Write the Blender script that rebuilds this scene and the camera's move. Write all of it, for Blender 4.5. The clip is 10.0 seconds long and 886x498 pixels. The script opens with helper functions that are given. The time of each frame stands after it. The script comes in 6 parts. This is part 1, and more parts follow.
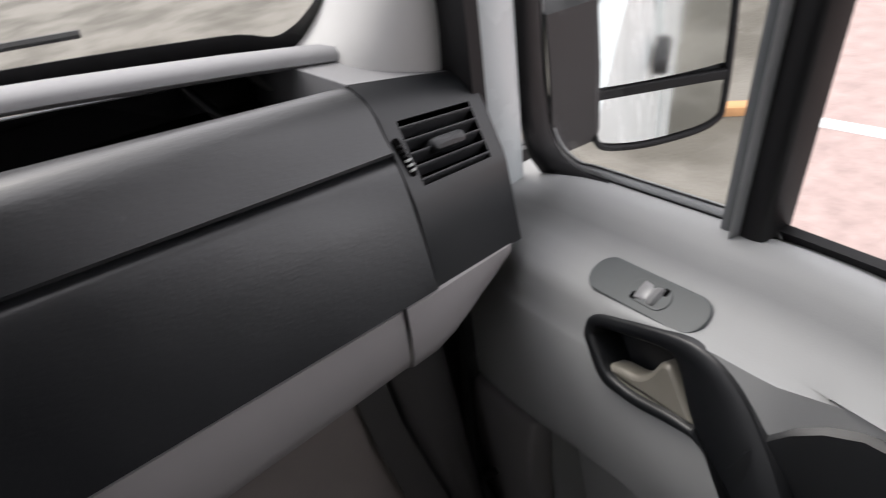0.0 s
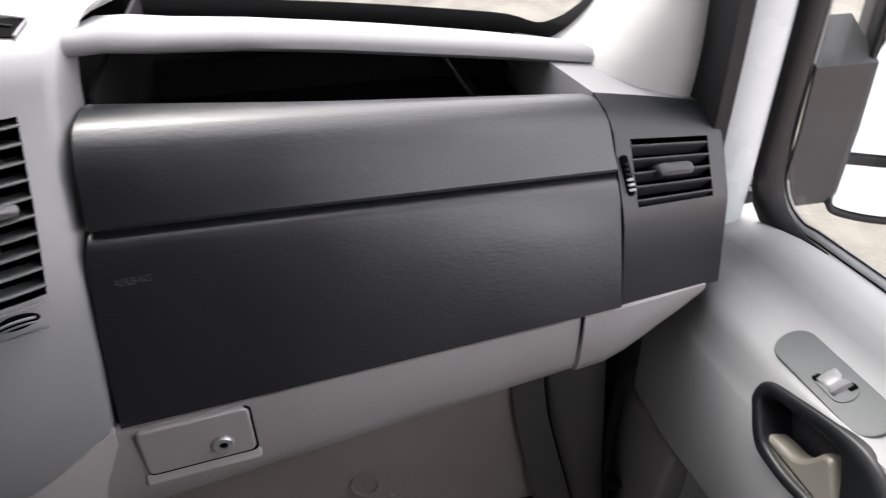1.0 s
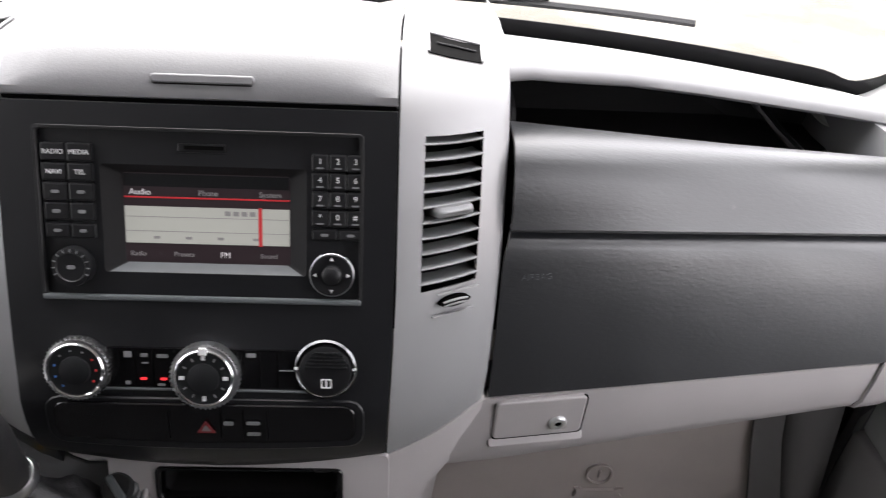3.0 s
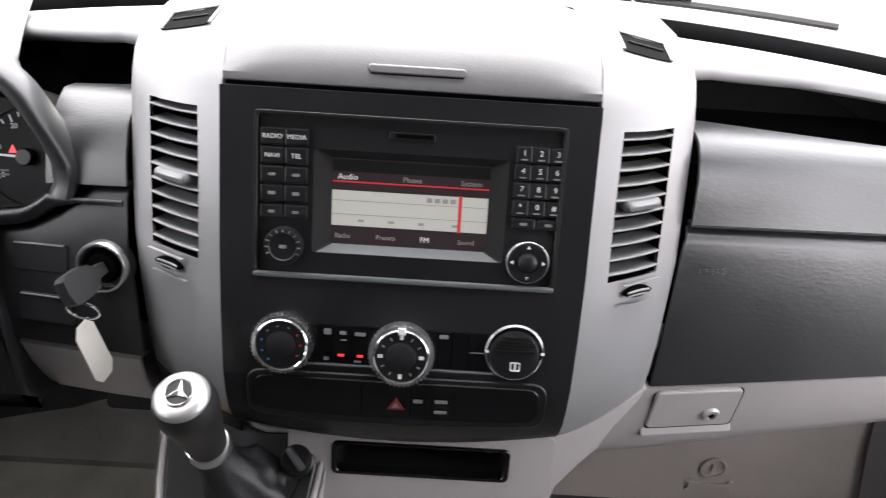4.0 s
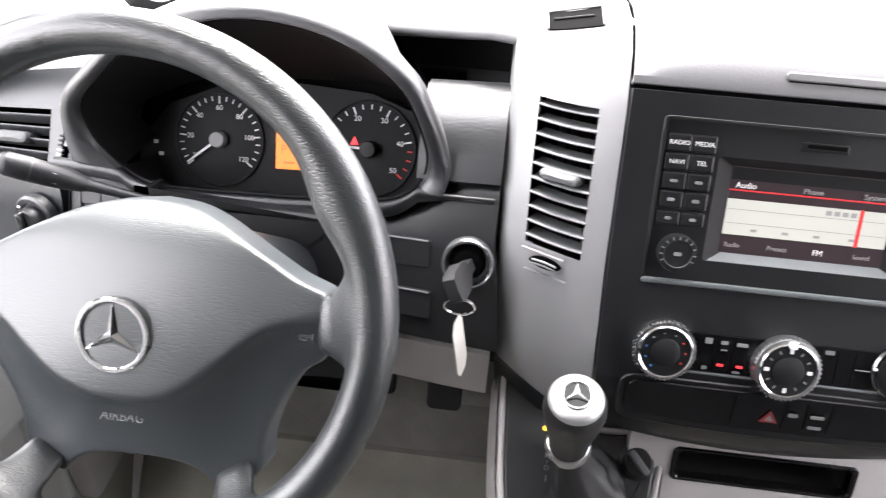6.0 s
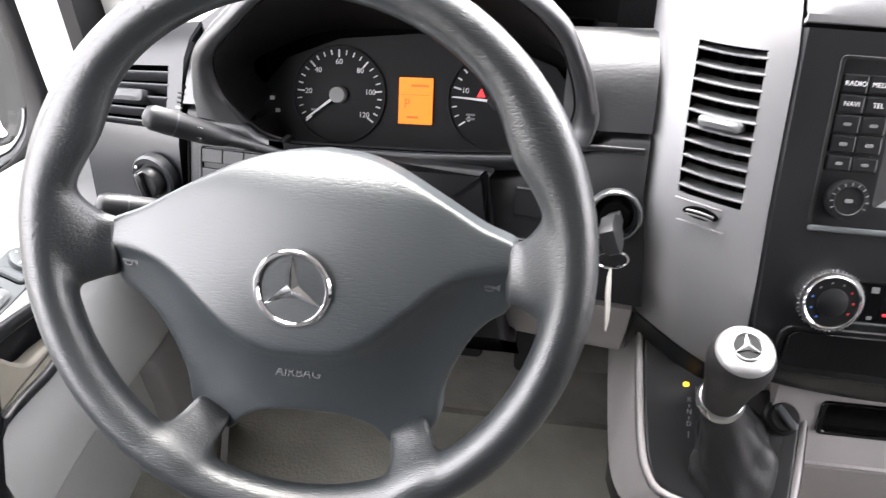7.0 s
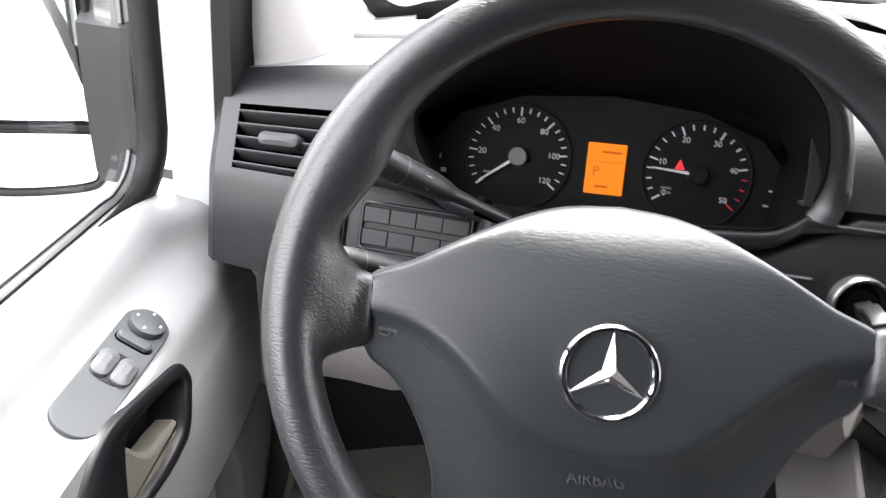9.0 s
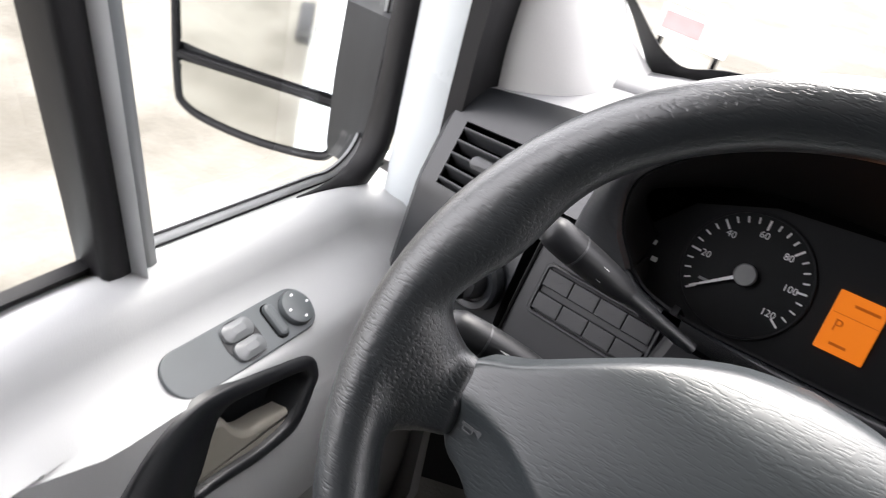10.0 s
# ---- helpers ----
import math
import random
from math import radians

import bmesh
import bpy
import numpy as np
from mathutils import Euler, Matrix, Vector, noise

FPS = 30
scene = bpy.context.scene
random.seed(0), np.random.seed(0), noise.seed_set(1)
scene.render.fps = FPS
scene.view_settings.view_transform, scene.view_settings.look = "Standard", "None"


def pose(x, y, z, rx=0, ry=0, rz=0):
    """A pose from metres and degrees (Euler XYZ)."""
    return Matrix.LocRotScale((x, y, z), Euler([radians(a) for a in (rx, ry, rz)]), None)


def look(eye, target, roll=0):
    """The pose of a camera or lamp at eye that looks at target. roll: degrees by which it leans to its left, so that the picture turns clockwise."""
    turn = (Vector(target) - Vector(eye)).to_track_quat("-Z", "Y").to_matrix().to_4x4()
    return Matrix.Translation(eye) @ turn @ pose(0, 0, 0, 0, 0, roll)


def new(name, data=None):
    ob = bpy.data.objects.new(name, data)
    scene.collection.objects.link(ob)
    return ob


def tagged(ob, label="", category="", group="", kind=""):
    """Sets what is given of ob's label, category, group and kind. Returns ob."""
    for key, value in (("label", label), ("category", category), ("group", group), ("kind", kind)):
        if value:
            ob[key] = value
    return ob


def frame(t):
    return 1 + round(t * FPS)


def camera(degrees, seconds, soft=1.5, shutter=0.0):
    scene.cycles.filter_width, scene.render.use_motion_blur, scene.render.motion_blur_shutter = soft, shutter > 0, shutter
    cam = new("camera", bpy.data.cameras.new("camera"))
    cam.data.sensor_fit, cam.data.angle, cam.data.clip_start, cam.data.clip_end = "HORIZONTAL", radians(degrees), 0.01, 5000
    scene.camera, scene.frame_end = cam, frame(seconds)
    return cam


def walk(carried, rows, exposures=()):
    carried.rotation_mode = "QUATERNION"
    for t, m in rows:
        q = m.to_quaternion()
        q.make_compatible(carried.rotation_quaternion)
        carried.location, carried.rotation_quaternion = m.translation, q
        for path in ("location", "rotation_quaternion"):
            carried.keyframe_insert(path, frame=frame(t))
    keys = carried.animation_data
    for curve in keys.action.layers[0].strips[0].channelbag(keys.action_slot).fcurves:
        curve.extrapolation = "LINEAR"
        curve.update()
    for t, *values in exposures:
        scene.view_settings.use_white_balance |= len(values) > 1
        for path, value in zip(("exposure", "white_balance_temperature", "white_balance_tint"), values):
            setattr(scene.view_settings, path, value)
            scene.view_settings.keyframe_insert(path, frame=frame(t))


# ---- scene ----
cam = camera(60.0, 10.0, soft=1.1, shutter=0.35)
PATH = [
    (0, (0.436, -0.53, 1.735), (1.187, 0.975, 0.653), -8.8),
    (0.5, (0.443, -0.529, 1.759), (0.857, 1.059, 0.614), -6.5),
    (1, (0.42, -0.534, 1.783), (0.711, 1.082, 0.642), -1.0),
    (1.5, (0.362, -0.536, 1.801), (0.555, 1.089, 0.652), 1.6),
    (2, (0.3, -0.547, 1.822), (0.503, 1.057, 0.645), 3.6),
    (2.5, (0.228, -0.562, 1.846), (0.351, 1.029, 0.641), 3.3),
    (2.7, (0.203, -0.566, 1.849), (0.306, 1.026, 0.668), 3.3),
    (3.8, (0.051, -0.589, 1.854), (0.089, 1.017, 0.710), 3.6),
    (4, (0.024, -0.593, 1.855), (0.049, 1.015, 0.666), 4.0),
    (4.5, (-0.045, -0.59, 1.854), (-0.061, 1.026, 0.676), 3.6),
    (5, (-0.124, -0.59, 1.842), (-0.174, 1.026, 0.665), 3.4),
    (5.5, (-0.19, -0.6, 1.846), (-0.293, 0.986, 0.632), 4.1),
    (6, (-0.245, -0.598, 1.856), (-0.38, 0.969, 0.62), 3.0),
    (6.2, (-0.269, -0.600, 1.853), (-0.436, 0.959, 0.606), 2.9),
    (7.3, (-0.403, -0.609, 1.812), (-0.547, 0.903, 0.511), 1.6),
    (7.5, (-0.431, -0.607, 1.798), (-0.549, 0.916, 0.506), 2.8),
    (8, (-0.503, -0.605, 1.775), (-0.551, 0.949, 0.516), 4.1),
    (8.5, (-0.555, -0.585, 1.763), (-0.536, 1.039, 0.596), 5.3),
    (9, (-0.603, -0.564, 1.744), (-0.584, 1.113, 0.654), 8.5),
    (9.5, (-0.603, -0.51, 1.749), (-0.89, 1.132, 0.645), 11.7),
    (10, (-0.562, -0.475, 1.742), (-1.177, 1.035, 0.583), 15.9),
]
EXPOSURES = [(0.0, 0.65), (0.5, 0.9), (1.0, 1.45), (1.5, 1.8), (2.5, 2.14), (4.0, 2.5), (4.5, 2.7), (5.5, 3.22), (6.0, 3.35), (7.5, 3.27), (8.0, 3.2), (8.5, 2.98), (9.5, 2.45), (10.0, 2.12)]
walk(cam, [(t, look(eye, target, roll)) for t, eye, target, roll in PATH], EXPOSURES)

# ---- light: an overcast day outside the van ----
world = bpy.data.worlds.new("overcast_sky")
scene.world = world
world.use_nodes = True
wn = world.node_tree.nodes
sky = wn.new("ShaderNodeTexSky")
sky.sky_type = "NISHITA"
sky.sun_disc = False
sky.sun_elevation, sky.sun_rotation = radians(55), radians(-12)
sky.dust_density = 4.0
soften = wn.new("ShaderNodeMix")
soften.data_type = "RGBA"
soften.inputs[0].default_value = 0.75
soften.inputs[7].default_value = (12.55, 11.75, 12.15, 1)
world.node_tree.links.new(sky.outputs[0], soften.inputs[6])
world.node_tree.links.new(soften.outputs[2], wn["Background"].inputs[0])
wn["Background"].inputs[1].default_value = 0.15
sun = new("sun", bpy.data.lights.new("sun", "SUN"))
sun.data.energy, sun.data.angle, sun.data.color = 1.2, radians(25), (1.0, 0.97, 0.92)
sun.matrix_world = look((-0.7, 3.2, 6.0), (0, 0, 1))

# ---- materials ----
def material(name, color, rough=0.5, metal=0.0, grain=0.0, size=0.002, stretch=(1, 1, 1), mottle=0.12, spec=0.5, wear=0.0, cracks=False, dusty=0.0):
    """Plastic, paint, cloth or metal with fine grain (metres), a soft mottling and smudged gloss."""
    m = bpy.data.materials.new(name)
    m.use_nodes = True
    nt = m.node_tree
    nd, ln = nt.nodes, nt.links
    b = nd["Principled BSDF"]
    b.inputs["Metallic"].default_value = metal
    b.inputs["Specular IOR Level"].default_value = spec
    b.inputs["Sheen Weight"].default_value, b.inputs["Sheen Roughness"].default_value = dusty, 0.45
    tc = nd.new("ShaderNodeTexCoord")
    mp = nd.new("ShaderNodeMapping")
    mp.inputs["Scale"].default_value = stretch
    ln.new(tc.outputs["Object"], mp.inputs[0])
    big = nd.new("ShaderNodeTexNoise")
    big.inputs["Scale"].default_value, big.inputs["Detail"].default_value = 9.0, 5.0
    ln.new(tc.outputs["Object"], big.inputs[0])
    ramp = nd.new("ShaderNodeMapRange")
    ramp.inputs[1].default_value, ramp.inputs[2].default_value = 0.3, 0.7
    ramp.inputs[3].default_value, ramp.inputs[4].default_value = 1 - mottle, 1 + mottle
    ln.new(big.outputs[0], ramp.inputs[0])
    mul = nd.new("ShaderNodeMix")
    mul.data_type, mul.blend_type = "RGBA", "MULTIPLY"
    mul.inputs[0].default_value = 1.0
    mul.inputs[6].default_value = (*color, 1)
    ln.new(ramp.outputs[0], mul.inputs[7])
    if wear:
        sc = nd.new("ShaderNodeTexNoise")
        sc.inputs["Scale"].default_value, sc.inputs["Detail"].default_value, sc.inputs["Roughness"].default_value = 38.0, 9.0, 0.72
        ln.new(tc.outputs["Object"], sc.inputs[0])
        gate = nd.new("ShaderNodeMapRange")
        gate.inputs[1].default_value, gate.inputs[2].default_value, gate.inputs[4].default_value = 0.64, 0.74, wear
        ln.new(sc.outputs[0], gate.inputs[0])
        dust = nd.new("ShaderNodeMix")
        dust.data_type = "RGBA"
        dust.inputs[7].default_value = (0.62, 0.61, 0.58, 1)
        ln.new(gate.outputs[0], dust.inputs[0])
        ln.new(mul.outputs[2], dust.inputs[6])
        ln.new(dust.outputs[2], b.inputs["Base Color"])
    else:
        ln.new(mul.outputs[2], b.inputs["Base Color"])
    smudge = nd.new("ShaderNodeMapRange")
    smudge.inputs[1].default_value, smudge.inputs[2].default_value = 0.3, 0.7
    smudge.inputs[3].default_value, smudge.inputs[4].default_value = max(0.02, rough - 0.06), min(1, rough + 0.06)
    ln.new(big.outputs[0], smudge.inputs[0])
    ln.new(smudge.outputs[0], b.inputs["Roughness"])
    if grain:
        fine = nd.new("ShaderNodeTexNoise")
        fine.inputs["Scale"].default_value, fine.inputs["Detail"].default_value, fine.inputs["Roughness"].default_value = 0.75 / size, 2.5, 0.55
        ln.new(mp.outputs[0], fine.inputs[0])
        bump = nd.new("ShaderNodeBump")
        bump.inputs["Strength"].default_value = grain
        bump.inputs["Distance"].default_value = size * 0.35
        if cracks:
            # raised cells parted by narrow creases, as on embossed skin
            fine.inputs["Detail"].default_value = 1.2
            cell = nd.new("ShaderNodeMapRange")
            cell.interpolation_type = "SMOOTHSTEP"
            cell.inputs[1].default_value, cell.inputs[2].default_value = 0.34, 0.52
            ln.new(fine.outputs[0], cell.inputs[0])
            ln.new(cell.outputs[0], bump.inputs["Height"])
        else:
            ln.new(fine.outputs[0], bump.inputs["Height"])
        ln.new(bump.outputs[0], b.inputs["Normal"])
    return m


def glow(name, color, strength):
    m = bpy.data.materials.new(name)
    m.use_nodes = True
    b = m.node_tree.nodes["Principled BSDF"]
    b.inputs["Base Color"].default_value = (*[c * 0.3 for c in color], 1)
    b.inputs["Roughness"].default_value = 0.3
    b.inputs["Emission Color"].default_value = (*color, 1)
    b.inputs["Emission Strength"].default_value = strength
    return m


def pane_material(name, tint, gloss=0.0):
    m = bpy.data.materials.new(name)
    m.use_nodes = True
    nd, ln = m.node_tree.nodes, m.node_tree.links
    nd.remove(nd["Principled BSDF"])
    tr, gl, mx, lw, po, sc = (nd.new("ShaderNode" + k) for k in ("BsdfTransparent", "BsdfGlossy", "MixShader", "LayerWeight", "Math", "Math"))
    po.operation, sc.operation = "POWER", "MULTIPLY_ADD"
    po.inputs[1].default_value, sc.inputs[1].default_value, sc.inputs[2].default_value = 4.0, 0.6, 0.035
    tr.inputs[0].default_value = (*tint, 1)
    gl.inputs["Roughness"].default_value = gloss
    ln.new(lw.outputs["Facing"], po.inputs[0])
    ln.new(po.outputs[0], sc.inputs[0])
    ln.new(sc.outputs[0], mx.inputs[0])
    ln.new(tr.outputs[0], mx.inputs[1])
    ln.new(gl.outputs[0], mx.inputs[2])
    ln.new(mx.outputs[0], nd["Material Output"].inputs[0])
    return m


CHARCOAL = material("charcoal_grained_plastic", (0.0108, 0.0123, 0.0146), 0.38, spec=0.9, grain=0.3, size=0.0019, stretch=(0.3, 1, 1), wear=0.03, dusty=0.12)
CHARCOAL_FINE = material("charcoal_fine_plastic", (0.0076, 0.0090, 0.0108), 0.40, spec=0.65, grain=0.2, size=0.0009)
PANEL_BLACK = material("black_driver_panel_plastic", (0.0085, 0.0092, 0.0105), 0.48, spec=0.45, grain=0.25, size=0.0009)
SHELF_BLACK = material("shelf_black_plastic", (0.0085, 0.0085, 0.0092), 0.7, spec=0.3, grain=0.3, size=0.0012)
TOP_GREY = material("dash_top_grey_plastic", (0.225, 0.227, 0.234), 0.6, grain=0.35, size=0.0011, mottle=0.05)
LIGHT_GREY = material("light_grey_plastic", (0.42, 0.40, 0.40), 0.55, grain=0.3, size=0.0009, mottle=0.05)
SILVER = material("silver_grey_satin_plastic", (0.295, 0.297, 0.302), 0.40, metal=0.25, grain=0.1, size=0.0005, mottle=0.04, wear=0.05)
FASCIA = material("black_satin_fascia", (0.0082, 0.0089, 0.0104), 0.43, spec=0.45, grain=0.2, size=0.0006)
GLOSS_BLACK = material("gloss_black_plastic", (0.0035, 0.0035, 0.004), 0.22, spec=0.4, mottle=0.2)
BUTTON = material("dark_button_plastic", (0.009, 0.0095, 0.0105), 0.40, spec=0.4)
HOOD_BLACK = material("black_hood_plastic", (0.0042, 0.0044, 0.005), 0.75, spec=0.18, grain=0.2, size=0.001)
MATT_BLACK = material("matt_black", (0.002, 0.002, 0.002), 0.9, spec=0.05)
RUBBER = material("black_rubber_seal", (0.009, 0.009, 0.010), 0.6, spec=0.35, grain=0.1, size=0.002)
GREY_SEAL = material("grey_rubber_channel", (0.36, 0.37, 0.375), 0.5, grain=0.1, size=0.002)
BAR_HIGHLIGHT = material("window_bar_highlight", (0.52, 0.53, 0.54), 0.4)
BAR_DARK = material("window_bar_dark_grey", (0.125, 0.134, 0.139), 0.32, spec=0.8)
EDGE_GREY = material("radio_edge_grey", (0.012, 0.0125, 0.013), 0.4)
UNSEEN_DARK = material("unseen_cab_dark", (0.018, 0.018, 0.02), 0.9, grain=0.5, size=0.002)
WHEEL_SKIN = material("grained_black_wheel_skin", (0.0140, 0.0170, 0.0190), 0.36, spec=1.0, grain=0.30, size=0.0010, stretch=(0.25, 1, 1), cracks=True, mottle=0.12)
PAD_SKIN = material("grained_dark_grey_airbag_skin", (0.0265, 0.0325, 0.036), 0.38, spec=1.0, grain=0.19, size=0.0010, stretch=(0.20, 1, 1), cracks=True, mottle=0.1)
LETTER_GREY = material("embossed_grey_lettering", (0.055, 0.06, 0.064), 0.5)
LEATHER = material("black_leather_boot", (0.018, 0.018, 0.019), 0.42, grain=0.6, size=0.0014)
CHROME = material("chrome", (0.85, 0.86, 0.88), 0.09, metal=1.0, mottle=0.03)
SATIN_CHROME = material("satin_chrome", (0.66, 0.67, 0.68), 0.28, metal=1.0, mottle=0.05)
WHITE_PAINT = material("white_body_paint", (0.74, 0.79, 0.80), 0.25, mottle=0.03)
DOOR_GREY = material("door_light_grey_plastic", (0.40, 0.41, 0.41), 0.55, grain=0.3, size=0.001, mottle=0.04)
PILLAR_GREY = material("pillar_light_grey_cloth_plastic", (0.50, 0.50, 0.49), 0.7, grain=0.3, size=0.0012, mottle=0.05)
SWITCH_GREY = material("switch_panel_grey", (0.095, 0.106, 0.11), 0.45, grain=0.15, size=0.0006)
ROCKER = material("pale_grey_rocker_plastic", (0.15, 0.158, 0.162), 0.35)
LEVER_GREY = material("door_lever_warm_grey", (0.26, 0.245, 0.21), 0.4, metal=0.2)
CARPET = material("beige_grey_floor_mat", (0.27, 0.262, 0.225), 0.85, grain=0.8, size=0.004, mottle=0.2)
BEIGE = material("beige_footwell_plastic", (0.40, 0.36, 0.34), 0.6, grain=0.25, size=0.001, mottle=0.08)
FLOOR_CARPET = material("olive_grey_carpet", (0.19, 0.185, 0.165), 0.9, grain=0.8, size=0.004, mottle=0.25)
DARK_FOOTWELL = material("dark_footwell", (0.03, 0.03, 0.032), 0.9, grain=0.9, size=0.003, mottle=0.3)
PRINT_WHITE = material("white_print", (0.75, 0.76, 0.76), 0.5, mottle=0.02)
PRINT_DIM = material("grey_print", (0.20, 0.205, 0.21), 0.5, mottle=0.05)
PRINT_RED = material("red_print", (0.65, 0.03, 0.03), 0.5)
HAZARD_RED = material("dim_red_hazard_print", (0.20, 0.02, 0.025), 0.5)
# Door grey taken down to carry the shade low on the door.
POCKET_GREY = material("shaded_pocket_grey_plastic", (0.27, 0.262, 0.262), 0.55, grain=0.3, size=0.001, mottle=0.06)
# Footwell shade is mixed into this grey.
FOOT_SHADED = material("grey_footwell_plastic", (0.11, 0.107, 0.107), 0.6, grain=0.25, size=0.001, mottle=0.1)
# Darker still, for the shade in the gap next to the door.
GAP_SHADE = material("gap_shade_plastic", (0.06, 0.06, 0.062), 0.6, grain=0.25, size=0.001, mottle=0.1)
PRINT_BLUE = material("blue_print", (0.05, 0.20, 0.60), 0.5)
TAG_WHITE = material("white_card_tag", (0.80, 0.78, 0.72), 0.6)
DIAL_BLACK = material("dial_face_black", (0.0095, 0.0105, 0.0115), 0.6, spec=0.2, grain=0.1, size=0.0006)
CLUSTER_GREY = material("cluster_face_dark_grey", (0.0115, 0.0125, 0.0138), 0.55, spec=0.2, grain=0.15, size=0.0007)
# Black plastic lifted in colour to hold the sky light on it.
MIRROR_BLACK = material("skylit_black_mirror_plastic", (0.030, 0.032, 0.034), 0.5, grain=0.2, size=0.0012, mottle=0.2)
DARK_CHROME = material("dark_chrome", (0.20, 0.205, 0.21), 0.24, metal=1.0)
CAP_METAL = material("pale_satin_cap_metal", (0.64, 0.65, 0.66), 0.36, metal=0.8, mottle=0.03)
FOB = material("worn_dark_fob_plastic", (0.022, 0.0225, 0.024), 0.33, spec=0.8, mottle=0.2)
MIRROR = material("mirror_glass", (0.86, 0.88, 0.87), 0.02, metal=1.0, mottle=0.01)
HEADLINER = material("grey_headliner_felt", (0.36, 0.36, 0.35), 0.9, grain=0.4, size=0.002)
SCREEN_LIGHT = glow("lit_screen_pale", (0.62, 0.62, 0.57), 0.094)
SCREEN_DARK = glow("lit_screen_dark", (0.05, 0.035, 0.04), 0.068)
SCREEN_WORD = glow("lit_screen_word", (0.9, 0.85, 0.88), 0.102)
SCREEN_DIM = glow("lit_screen_grey_word", (0.35, 0.33, 0.34), 0.085)
SCREEN_RED = glow("lit_screen_red", (0.75, 0.05, 0.06), 0.085)
ORANGE_LCD = glow("orange_lit_display", (1.0, 0.24, 0.015), 0.153)
LCD_INK = glow("display_dark_segment", (0.62, 0.13, 0.008), 0.10)
RED_LAMP = glow("red_telltale", (1.0, 0.04, 0.05), 0.221)
YELLOW_LAMP = glow("yellow_gear_lamp", (1.0, 0.55, 0.04), 0.272)
GLASS = pane_material("clear_window_glass", (0.94, 0.96, 0.95))

# ---- mesh tools ----
X, Y, Z = Vector((1, 0, 0)), Vector((0, 1, 0)), Vector((0, 0, 1))


def axes(o, u, v):
    """A local frame: u to the right, v up the face, w out of it."""
    u = Vector(u).normalized()
    w = u.cross(Vector(v)).normalized()
    v = w.cross(u)
    m = Matrix((u, v, w)).transposed().to_4x4()
    m.translation = Vector(o)
    return m


def link(name, bm, mat, parent=None, label="", sharp=38.0):
    bmesh.ops.recalc_face_normals(bm, faces=bm.faces)
    lim = radians(sharp)
    for f in bm.faces:
        f.smooth = True
    for e in bm.edges:
        if len(e.link_faces) == 2 and e.calc_face_angle(0) > lim:
            e.smooth = False
    for f in bm.faces:
        if len(f.verts) > 6:
            for e in f.edges:
                e.smooth = False
    me = bpy.data.meshes.new(name)
    bm.to_mesh(me)
    bm.free()
    for m in mat if isinstance(mat, (list, tuple)) else [mat]:
        me.materials.append(m)
    ob = new(name, me)
    if parent:
        ob.parent = parent
    if label:
        ob["label"] = label
    return ob


def part(name, bm, mat, parent, label="", sharp=38.0):
    return link(name, bm, mat, parent, label, sharp)


def thing(name, label, category, group="", kind=""):
    ob = new(name)
    ob.empty_display_size = 0.05
    tagged(ob, label, category, group, kind)
    return ob


def join(*bms):
    out = bms[0]
    for b in bms[1:]:
        me = bpy.data.meshes.new("scrap")
        b.to_mesh(me)
        b.free()
        out.from_mesh(me)
        bpy.data.meshes.remove(me)
    return out


def sheet(rows, thick=0.0, skip=None, wrap=False):
    """A surface through rows of points; skip(i, j) leaves a hole; thick gives it depth on the far side."""
    bm = bmesh.new()
    vs = [[bm.verts.new(p) for p in r] for r in rows]
    n = len(rows[0])
    for i in range(len(rows) - 1):
        for j in range(n if wrap else n - 1):
            if skip and skip(i, j):
                continue
            k = (j + 1) % n
            bm.faces.new((vs[i][j], vs[i][k], vs[i + 1][k], vs[i + 1][j]))
    for v in [v for v in bm.verts if not v.link_faces]:
        bm.verts.remove(v)
    if thick:
        bmesh.ops.recalc_face_normals(bm, faces=bm.faces)
        bmesh.ops.solidify(bm, geom=bm.faces[:], thickness=thick)
    return bm


def spline(pts, n=6):
    """A smooth line through points, n steps to each span."""
    pts = [Vector(p) for p in pts]
    if len(pts) < 3:
        return [pts[0].lerp(pts[-1], i / n) for i in range(n + 1)]
    ext = [2 * pts[0] - pts[1], *pts, 2 * pts[-1] - pts[-2]]
    out = []
    for i in range(len(pts) - 1):
        a, b, c, d = ext[i:i + 4]
        for k in range(n):
            t = k / n
            out.append(0.5 * (2 * b + (c - a) * t + (2 * a - 5 * b + 4 * c - d) * t * t + (3 * b - a - 3 * c + d) * t ** 3))
    return out + [pts[-1]]


def rrect(w, h, r, cx=0.0, cy=0.0, n=4):
    """Outline of a rounded rectangle, counter-clockwise."""
    r = min(r, w / 2 - 1e-5, h / 2 - 1e-5)
    out = []
    for sx, sy, a0 in ((1, 1, 0), (-1, 1, 90), (-1, -1, 180), (1, -1, 270)):
        for k in range(n + 1):
            a = radians(a0 + 90 * k / n)
            out.append((cx + sx * (w / 2 - r) + r * math.cos(a), cy + sy * (h / 2 - r) + r * math.sin(a)))
    return out


def ring(r, n=24, cx=0.0, cy=0.0):
    return [(cx + r * math.cos(2 * math.pi * k / n), cy + r * math.sin(2 * math.pi * k / n)) for k in range(n)]


def shrink(o, d):
    """An outline moved inwards by about d."""
    n = len(o)
    out = []
    for i in range(n):
        a, b, c = Vector(o[i - 1]), Vector(o[i]), Vector(o[(i + 1) % n])
        e = ((c - b).normalized() if (c - b).length > 1e-7 else Vector((0, 0))) + ((b - a).normalized() if (b - a).length > 1e-7 else Vector((0, 0)))
        e = e.normalized() if e.length > 1e-7 else Vector((1, 0))
        out.append((b.x - e.y * d, b.y + e.x * d))
    return out


